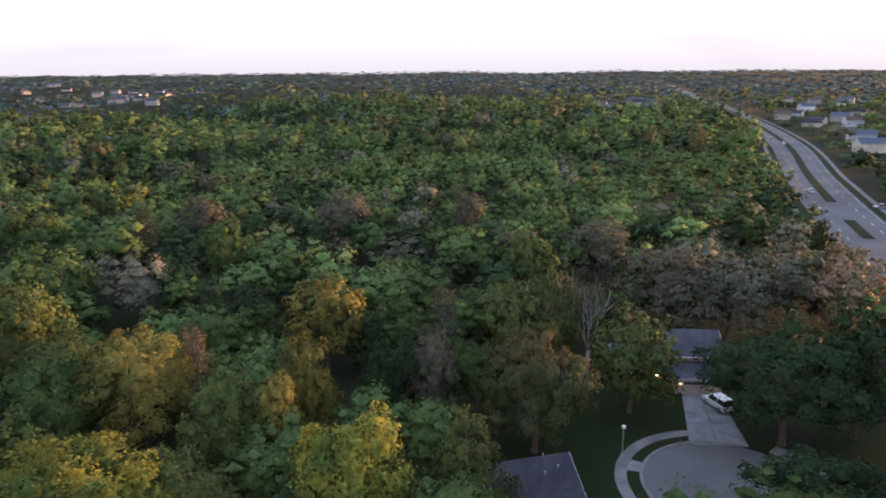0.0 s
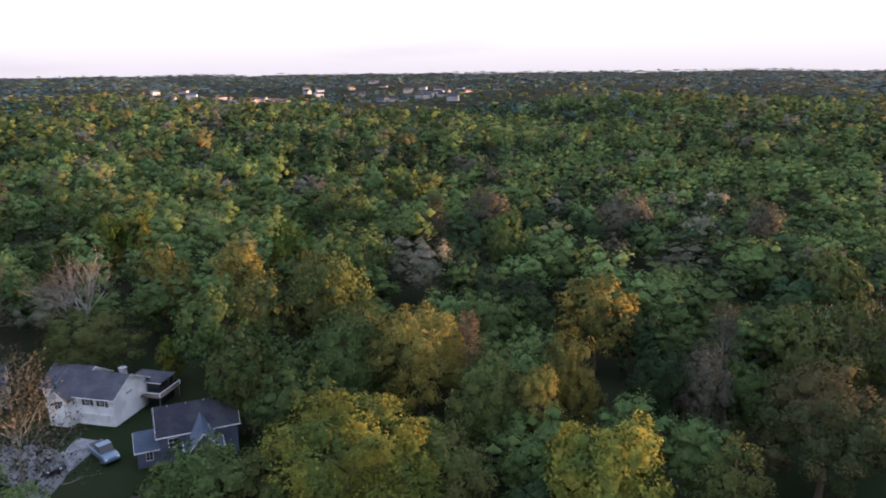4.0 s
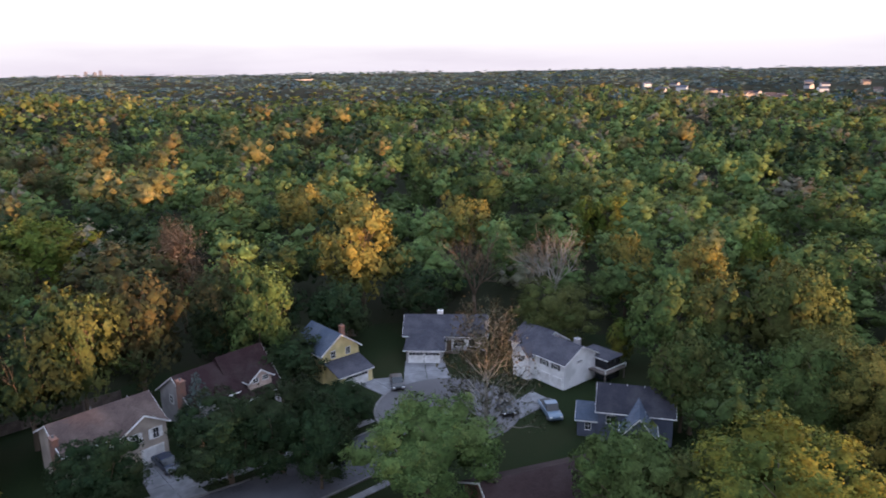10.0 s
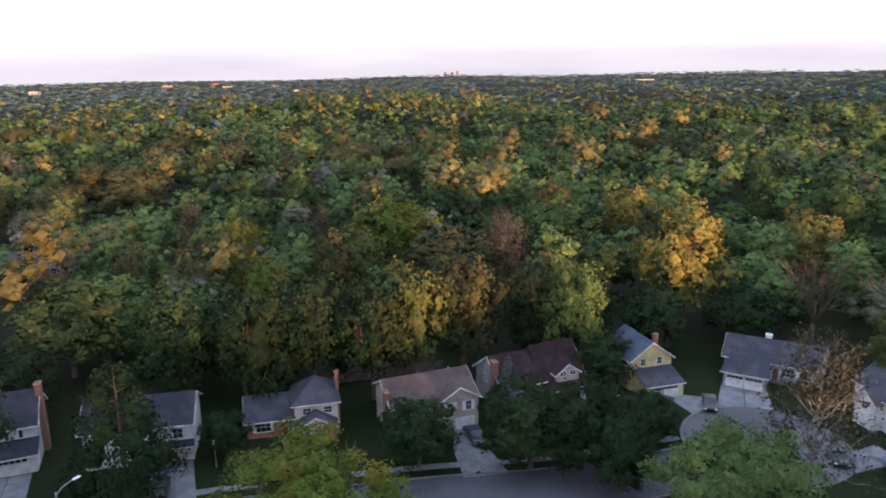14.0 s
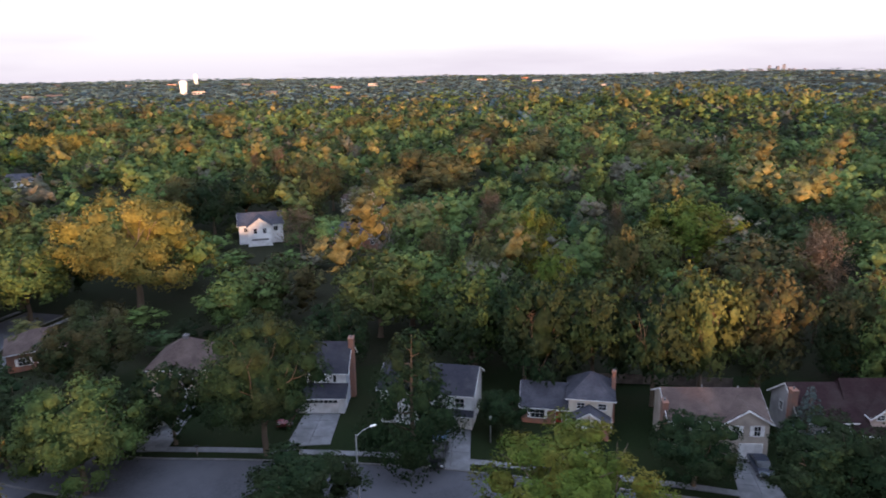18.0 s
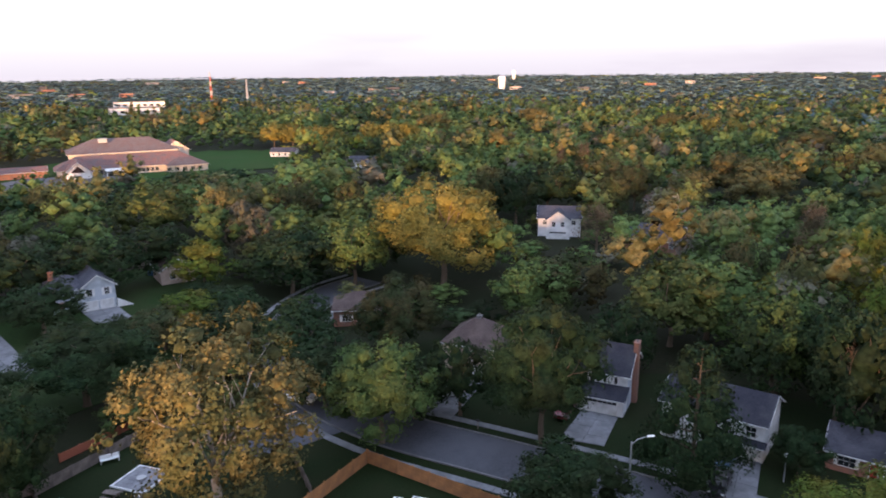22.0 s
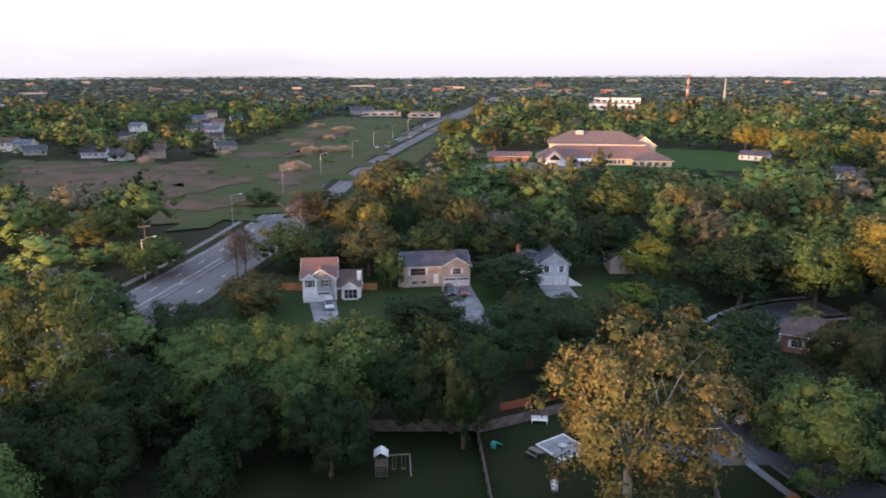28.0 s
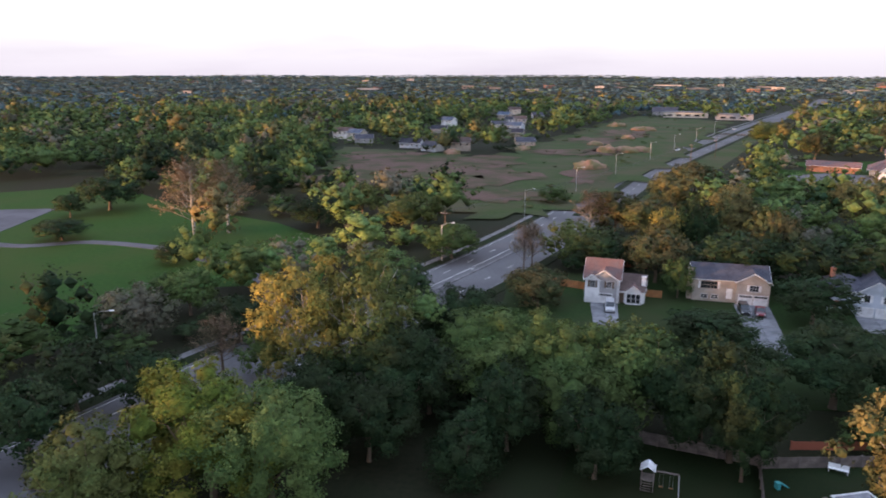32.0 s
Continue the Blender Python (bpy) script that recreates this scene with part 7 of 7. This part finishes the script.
tree("round", "dark", 62.9, -103.9, 9.0, 13.7)
tree("round", "green", 51.5, -92.5, 8.0, 9.1)
tree("thin", "pink", 118.3, -175.2, 21.6, 25.8, True)
tree("thin", "pink", 111.2, -181.6, 20.6, 22.1, True)
tree("round", "dark", 168.9, -202.7, 13.3, 22.6)
tree("round", "dark", 172.6, -188.7, 8.3, 11.6)
tree("round", "dark", 151.4, -161.4, 6.4, 16.1)
tree("round", "dark", 106.2, -148.1, 5.7, 10.9)
tree("round", "dark", 125.9, -237.6, 13.0, 21.8)
tree("round", "dark", 88.6, -194.4, 11.0, 19.4)
tree("round", "olive", 81.2, -213.0, 12.0, 18.6)
tree("round", "olive", 59.1, -196.0, 12.0, 20.5)
tree("round", "green", 40.7, -168.9, 10.0, 17.5)
tree("round", "green", 48.9, -140.7, 9.0, 16.5)
tree("round", "green", 23.9, -255.5, 6.0, 13.9)
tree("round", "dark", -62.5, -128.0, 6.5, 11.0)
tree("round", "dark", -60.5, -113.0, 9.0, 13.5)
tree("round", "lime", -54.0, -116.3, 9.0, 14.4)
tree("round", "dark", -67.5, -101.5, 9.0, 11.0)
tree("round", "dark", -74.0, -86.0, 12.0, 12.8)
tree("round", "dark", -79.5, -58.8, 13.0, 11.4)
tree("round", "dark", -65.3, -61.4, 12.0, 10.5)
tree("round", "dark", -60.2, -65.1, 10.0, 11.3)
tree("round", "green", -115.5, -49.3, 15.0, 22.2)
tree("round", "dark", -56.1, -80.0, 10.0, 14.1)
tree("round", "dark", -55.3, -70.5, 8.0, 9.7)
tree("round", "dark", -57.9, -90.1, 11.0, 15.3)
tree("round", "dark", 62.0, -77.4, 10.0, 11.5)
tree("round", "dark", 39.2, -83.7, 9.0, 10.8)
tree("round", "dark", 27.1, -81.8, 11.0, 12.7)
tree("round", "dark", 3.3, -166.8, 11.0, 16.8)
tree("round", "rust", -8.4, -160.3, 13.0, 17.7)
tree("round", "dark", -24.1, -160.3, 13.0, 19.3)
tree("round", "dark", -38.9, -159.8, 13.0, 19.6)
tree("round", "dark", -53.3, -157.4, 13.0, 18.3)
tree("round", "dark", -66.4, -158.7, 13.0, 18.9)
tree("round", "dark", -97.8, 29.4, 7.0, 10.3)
tree("round", "green", -99.7, 23.7, 7.0, 7.9)
tree("round", "dark", -80.8, 29.7, 6.0, 9.4)
tree("round", "green", 18.7, -95.5, 13.0, 15.9)
tree("round", "green", 9.9, -96.0, 14.0, 15.7)
tree("round", "olive", 0.5, -96.4, 13.0, 13.9)
tree("round", "dark", 24.0, -86.7, 11.0, 13.1)
tree("round", "dark", 12.0, -79.5, 12.0, 11.9)
tree("round", "green", 3.4, -81.7, 12.0, 12.1)
tree("round", "dark", -63.6, -66.5, 7.0, 8.1)

tree("round", "dark", 34.0, -72.4, 13.2, 12.5)
tree("round", "dark", 27.8, -72.9, 11.1, 12.0)
tree("round", "olive", 44.3, -64.2, 14.2, 13.0)

tree("round", "olive", 10.8, -173.7, 11.0, 17.1)
tree("round", "rust", 1.2, -209.0, 13.0, 19.6)
tree("round", "rust", -7.4, -196.9, 14.0, 17.5)
tree("round", "rust", 16.4, -140.0, 8.0, 14.5)
tree("thin", "pink", 21.7, -163.6, 11.0, 9.3)
tree("round", "rust", -26.9, -284.7, 14.0, 21.4)
tree("round", "gold", -10.4, -171.7, 13.0, 11.3)
tree("round", "gold", -30.2, -211.9, 16.0, 16.0)

# taller and more coloured trees standing out of the woods
tree("round", "gold", -217.0, -102.5, 17.0, 15.7)
tree("tall", "gold", -258.6, -107.3, 17.0, 23.6)
tree("round", "gold", -250.4, -89.8, 17.0, 19.9)
tree("round", "rust", -228.3, -140.4, 17.0, 20.1)
tree("round", "rust", -212.8, -119.3, 17.0, 16.0)
tree("thin", "pink", -252.3, -165.9, 17.0, 13.0)
tree("thin", "pink", -227.4, -159.9, 17.0, 8.9)
tree("round", "dark", -190.8, -138.9, 17.0, 24.3)
tree("round", "gold", -173.7, -147.6, 17.0, 17.1)
tree("round", "rust", -188.6, -113.3, 17.0, 12.4)
tree("round", "gold", -353.4, -78.3, 17.0, 20.4)
tree("thin", "grey", -282.7, -43.6, 17.0, 16.1)
tree("round", "lime", -176.0, -3.4, 17.0, 21.4)
tree("round", "gold", -137.4, -13.2, 17.0, 10.3)
tree("round", "lime", -145.9, -34.8, 17.0, 9.8)
tree("round", "rust", -132.7, -50.5, 17.0, 10.6)
tree("round", "gold", -124.1, -38.6, 17.0, 9.7)
tree("round", "lime", -115.7, -23.1, 17.0, 10.0)
tree("round", "green", -216.0, -29.7, 17.0, 14.3)
tree("round", "rust", -340.0, 0.5, 17.0, 19.1)
tree("round", "rust", -293.2, -80.4, 17.0, 17.1)
tree("round", "gold", -477.6, -243.3, 17.0, 25.1)
tree("round", "gold", -189.3, 42.4, 17.0, 12.7)
tree("round", "gold", -335.5, -76.2, 17.0, 25.8)
tree("round", "lime", -170.0, -0.6, 17.0, 22.3)
tree("round", "green", -170.1, 36.7, 17.0, 22.8)
tree("round", "gold", -343.4, -20.3, 17.0, 32.2)
tree("round", "lime", -156.1, -34.9, 17.0, 13.5)
tree("round", "olive", -141.7, -9.6, 17.0, 14.6)
tree("round", "gold", -236.8, -86.1, 17.0, 26.0)
tree("round", "rust", -272.0, 0.0, 17.0, 17.8)
tree("round", "rust", -395.5, -122.3, 17.0, 31.0)
tree("round", "rust", -276.3, 30.5, 17.0, 18.2)
tree("round", "rust", -327.4, 117.8, 17.0, 26.1)
tree("thin", "grey", -159.0, -17.8, 17.0, 9.0)
tree("tall", "green", -228.7, 119.4, 17.0, 14.5)
tree("round", "green", -179.6, 116.3, 17.0, 24.1)
tree("round", "gold", -16.8, -235.4, 17.0, 21.0)
tree("round", "gold", -28.1, -200.0, 17.0, 16.1)
tree("round", "rust", -34.8, -174.6, 17.0, 13.3)
tree("round", "olive", -83.3, -197.1, 17.0, 25.1)
tree("round", "grey", -87.4, -152.8, 17.0, 14.8)
tree("round", "gold", -69.0, -234.0, 17.0, 18.3)
tree("round", "gold", -96.5, -182.0, 17.0, 15.4)
tree("round", "rust", -116.3, -174.8, 17.0, 15.7)
tree("round", "gold", -174.2, -150.2, 17.0, 17.2)
tree("round", "dark", -170.4, -136.0, 17.0, 18.4)
tree("round", "rust", -122.9, -157.8, 17.0, 11.2)
tree("round", "rust", -99.7, -420.3, 17.0, 20.2)
tree("round", "gold", -149.6, -479.2, 17.0, 23.5)
tree("round", "olive", -86.7, -490.4, 17.0, 28.0)
tree("thin", "pink", -247.0, -566.5, 17.0, 19.7)
tree("round", "dark", -19.3, -187.0, 17.0, 12.3)
tree("round", "gold", -365.4, -364.3, 17.0, 24.2)
tree("round", "gold", -454.6, -347.2, 17.0, 32.2)
tree("round", "olive", -64.6, 98.7, 17.0, 13.3)
tree("round", "green", -164.1, 131.0, 17.0, 17.7)
tree("tall", "lime", -127.6, 112.3, 17.0, 9.6)
tree("round", "lime", -82.5, 115.6, 17.0, 10.6)
tree("tall", "green", -192.1, 103.1, 17.0, 12.3)
tree("round", "gold", -193.3, 43.0, 17.0, 14.8)
tree("round", "green", -101.4, 163.0, 17.0, 23.4)
tree("round", "green", -169.2, 110.4, 17.0, 17.0)
tree("round", "grey", -61.2, 173.5, 17.0, 13.8)
tree("round", "grey", -25.5, 178.2, 17.0, 15.2)
tree("round", "grey", 6.0, 175.9, 17.0, 9.9)
tree("round", "grey", 31.9, 144.5, 17.0, 13.9)
tree("thin", "grey", -66.4, 152.1, 17.0, 10.9)
tree("round", "green", -46.2, 142.7, 17.0, 11.2)
tree("round", "olive", 16.5, 133.0, 17.0, 11.3)
tree("round", "green", -70.4, 121.0, 17.0, 17.1)

# ---- woods: too many trees to count, in one mesh ----
def wood_mask(x, y):
    ok = (np.hypot(x, y) > 54) | (np.hypot(x, y) < 43)
    for line in (WEST_YARDS, SOUTH_YARDS, BACK_YARDS, NORTH_YARDS, FIELD, PARK, SCHOOL):
        ok &= ~inside(x, y, line)
    ok &= near_line(x, y, MAIN_XY) > np.where((y < -185) & (y > -720), np.where(y < -265, 46, 27), 18)
    ok &= near_line(x, y, STREET_XY) > 9
    for cx, cy, rr in CLEARED:
        ok &= np.hypot(x - cx, y - cy) > rr
    for cx, cy, rr in TREE_SPOTS:
        ok &= np.hypot(x - cx, y - cy) > rr
    return ok


def build_woods():
    r = np.random.default_rng(21)
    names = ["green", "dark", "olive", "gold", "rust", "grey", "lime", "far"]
    lods = []
    for great, buds, leaves, size, shell in ((20, 3, 620, 0.0195, OCTA), (11, 2, 132, 0.037, OCTA), (6, 0, 34, 0.069, OCTA), (2, 0, 7, 0.135, OCTA), (34, 3, 1900, 0.0130, OCTA)):
        lods.append([leaf_cloud(k, great, buds, leaves, size, 90 + j, shell) for j, k in enumerate(("round", "tall", "round", "round", "tall"))])
    # the innermost ring is out of view, added to block low sun
    rings = ((14, 42, 9.0, 1), (54, 118, 8.8, 4), (118, 210, 9.6, 0), (210, 430, 10.4, 1), (430, 850, 13.6, 2))
    spots = []
    for r0, r1, gap, lod in rings:
        n = int(r1 / gap) + 1
        gx, gy = np.meshgrid(np.arange(-n, n + 1) * gap, np.arange(-n, n + 1) * gap)
        gx = gx.ravel() + r.uniform(-0.42, 0.42, gx.size) * gap
        gy = gy.ravel() + r.uniform(-0.42, 0.42, gy.size) * gap
        d = np.hypot(gx, gy)
        turn = (np.degrees(np.arctan2(-gx, gy)) + 360) % 360
        keep = (d >= r0) & (d < r1) & ((turn < 232) | (turn > 322) | (d < 90) | ((d > 90) & (d < 210))) & ((d > 72) | (d < 43) | (turn < 84) | (turn > 215)) & wood_mask(gx, gy)
        size = r.uniform(0.65, 1.4, keep.sum())
        spots.append((gx[keep], gy[keep], size * gap * (1.18 if lod == 4 else 1.22), np.where(d[keep] < 43, 13.5, r.uniform(8.5, 19.5, keep.sum()) * (0.65 + 0.35 * size)), np.full(keep.sum(), lod)))
    # far woods: clumps that widen with the distance
    ang, rad = [], []
    q = 850.0
    while q < 4900:
        step = q * 0.0145
        n = int(math.radians(274) * q / step)
        ang.append(np.radians(np.linspace(322, 596, n)) + r.uniform(-0.4, 0.4, n) * step / q)
        rad.append(q + r.uniform(-0.45, 0.45, n) * step * 2.2)
        q += step * 2.2
    ang, rad = np.concatenate(ang), np.concatenate(rad)
    fx, fy = -np.sin(ang) * rad, np.cos(ang) * rad
    keep = wood_mask(fx, fy)
    fx, fy, rad = fx[keep], fy[keep], rad[keep]
    spots.append((fx, fy, rad * 0.0145 * r.uniform(1.2, 2.0, len(fx)), r.uniform(9, 15, len(fx)), np.full(len(fx), 3)))
    x, y, wide, high, lod = (np.concatenate(c) for c in zip(*spots))
    # tone by stands of trees, with single trees apart
    stand = np.sin(x / 61 + 1.3) * np.cos(y / 47) + 0.7 * np.sin(x / 23 - y / 31) + r.normal(0, 0.7, len(x))
    turn = (np.degrees(np.arctan2(-x, y)) + 360) % 360
    lod = np.where(((lod == 4) | (lod == 0)) & (turn > 236) & (turn < 320), 1, lod)
    warm = ease(40, 130, np.where(turn > 320, 0, turn)) * (1 - 0.65 * ease(158, 184, turn))
    tone = np.where(stand > 1.25 - 0.15 * warm, 2, np.where(stand < -0.9, 1, 0))
    u = r.uniform(0, 1, len(x))
    grove = np.sin(x / 37 + 2.0) * np.sin(y / 29 + 0.6) + 0.6 * np.sin((x - y) / 19)
    tone = np.where((grove > 0.55) & (u < 0.05 + 0.22 * warm), 3, tone)
    tone = np.where((grove < -0.75) & (u < 0.03 + 0.25 * warm), 4, tone)
    tone = np.where(u > 0.93, 5, tone)
    tone = np.where((u > 0.99) & (x < -60), 6, tone)
    tone = np.where((u < 0.02 * warm), 3, tone)
    dist = np.hypot(x, y)
    lie = ground_z(x, y) - ease(1300, 4600, dist) * 15
    # sunlit ridges and shaded hollows painted in through the leaf tone
    tone = np.where((lie > 5) & (u < 0.4) & (dist > 350), np.where(u < 0.06 + 0.1 * warm, 3, 2), tone)
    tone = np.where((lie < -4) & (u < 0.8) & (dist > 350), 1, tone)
    # the haze-coloured leaf takes over with distance
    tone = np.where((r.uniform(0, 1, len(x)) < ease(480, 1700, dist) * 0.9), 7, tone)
    near_green = (dist < 128) & ((turn > 112) | (turn < 36)) & ((tone == 3) | (tone == 4) | (tone == 5))
    tone = np.where(near_green, np.where(u * 7 % 1 < 0.5, 1, 0), tone)
    high = np.where(inside(x, y, SCRUB), high * 0.42, high)
    low = np.zeros(len(x), bool)
    for cx, cy, rr in LOW_GROWTH:
        low |= (np.abs(x - cx) < rr) & (np.abs(y - cy) < rr)
    high = np.where(low, np.minimum(high * 0.36, 5.0), high)
    wide = np.where(low & (dist < 850), wide * 0.7, wide)
    high = np.where((tone == 3) | (tone == 4), high * 1.22, high * 0.9)  # gold and rust trees made taller so the low sun catches them
    high = np.where((turn > 310) & (turn < 325), high * 0.45, high)  # unseen trees kept low to let the sun through
    # unseen trees raised to shade the gardens from the sun
    high = np.where((turn > 264) & (turn < 310) & (dist > 60), np.maximum(high, np.where(dist < 210, 17.5, 14.0) + 3.0 * u), high)
    along, across = 0.866 * x + 0.5 * y, 0.866 * y - 0.5 * x  # towards the sun and across it
    # an unseen taller belt, added to keep sun off the street trees
    high = np.where((along > 55) & (along < 260) & (across > -20) & (across < 46) & (turn > 250) & (turn < 322), np.maximum(high, np.where(along > 110, np.where(across > 2, 28.0, 25.0), 23.0) + 2.5 * u), high)
    # unseen trees lowered so sun reaches the southern golden trees
    high = np.where((turn > 226) & (turn < 256) & (dist < 150), high * 0.7, high)
    # capped so low sun reaches the near northern trees
    high = np.where(((turn > 318) | (turn < 24)) & (dist > 54) & (dist < 330), np.minimum(high, 10.5 + 2.5 * u), high)
    # random tint, lighter past 110 m to imitate haze, lower north and south
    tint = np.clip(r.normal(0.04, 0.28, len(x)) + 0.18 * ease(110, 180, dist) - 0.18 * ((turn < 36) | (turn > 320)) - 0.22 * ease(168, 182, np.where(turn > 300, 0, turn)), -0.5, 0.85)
    z = ground_z(x, y)
    verts, faces, slots, normals, tints, base = [], [], [], [], [], 0
    for l in range(5):
        for j in range(5):
            pick = np.flatnonzero((lod == l) & (np.arange(len(x)) % 5 == j))
            if not len(pick):
                continue
            v, f, nm = lods[l][j]
            a = r.uniform(0, 6.283, len(pick))[:, None]
            px, py = v[None, :, 0], v[None, :, 1]
            w = wide[pick][:, None]
            vx = (px * np.cos(a) - py * np.sin(a)) * w + x[pick][:, None]
            vy = (px * np.sin(a) + py * np.cos(a)) * w + y[pick][:, None]
            vz = (v[None, :, 2] - 0.97) * np.minimum(w * 0.92, high[pick][:, None] * 1.05) + high[pick][:, None] + z[pick][:, None]
            skirt = ((turn > 236) & (turn < 326))[pick][:, None]  # unseen crowns drawn down to the ground to stop sun passing under
            vz = np.where(skirt, (v[None, :, 2] - 0.12) / 0.85 * high[pick][:, None] + z[pick][:, None], vz)
            if l == 4:
                vz = np.maximum(v[None, :, 2] * high[pick][:, None] + z[pick][:, None] - 0.3, vz)
            verts.append(np.stack([vx, vy, vz], 2).reshape(-1, 3))
            faces.append((f[None] + (base + np.arange(len(pick)) * len(v))[:, None, None]).reshape(-1, 3))
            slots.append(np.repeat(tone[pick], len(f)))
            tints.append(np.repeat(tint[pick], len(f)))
            nx, ny = nm[None, :, 0], nm[None, :, 1]
            normals.append(np.stack([nx * np.cos(a) - ny * np.sin(a), nx * np.sin(a) + ny * np.cos(a), np.repeat(nm[None, :, 2], len(pick), 0)], 2).reshape(-1, 3))
            base += len(pick) * len(v)
    me = big_mesh("woods", np.concatenate(verts), np.concatenate(faces), np.concatenate(slots), np.concatenate(normals))
    me.attributes.new("tree_haze_tint", "FLOAT", "FACE").data.foreach_set("value", np.concatenate(tints).astype(np.float32))
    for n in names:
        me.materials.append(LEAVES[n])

    return tagged(new("woods", me), "mixed woodland turning from green to gold", "woods", kind="stuff")


build_woods()


def build_scrub():
    """Weeds, brush and saplings over the vacant field, too many to count."""
    r = np.random.default_rng(33)
    n = 900
    x, y = r.uniform(-95, 176, n), r.uniform(-790, -222, n)
    keep = inside(x, y, FIELD) & (near_line(x, y, MAIN_XY) > 14) & (np.sin(x / 19 + 1) * np.sin(y / 23) + 0.4 * np.sin((x + y) / 9) + r.normal(0, 0.3, n) > 0.1)
    x, y = x[keep], y[keep]
    wide, high = r.uniform(1.6, 6.0, len(x)), r.uniform(0.5, 1.9, len(x))
    tone = r.choice([0, 1, 2, 3], len(x), p=[0.45, 0.25, 0.18, 0.12])
    shapes = [leaf_cloud("round", 5, 2, 110, 0.06, 300 + k, OCTA, 0.25) for k in range(4)]
    z = ground_z(x, y) + 0.45
    verts, faces, slots, base = [], [], [], 0
    for i in range(len(x)):
        v, f, nm = shapes[i % 4]
        a = r.uniform(0, 6.283)
        px, py = v[:, 0] * np.cos(a) - v[:, 1] * np.sin(a), v[:, 0] * np.sin(a) + v[:, 1] * np.cos(a)
        verts.append(np.c_[px * wide[i] + x[i], py * wide[i] * 0.8 + y[i], (v[:, 2] - 0.12) * high[i] + z[i]])
        faces.append(f + base)
        slots.append(np.full(len(f), tone[i]))
        base += len(v)
    me = big_mesh("field_scrub", np.concatenate(verts), np.concatenate(faces), np.concatenate(slots))
    for k in ("olive", "green", "rust", "grey"):
        me.materials.append(LEAVES[k])
    return tagged(new("field_scrub", me), "low brush and weeds over the vacant field", "scrub", kind="stuff")


build_scrub()
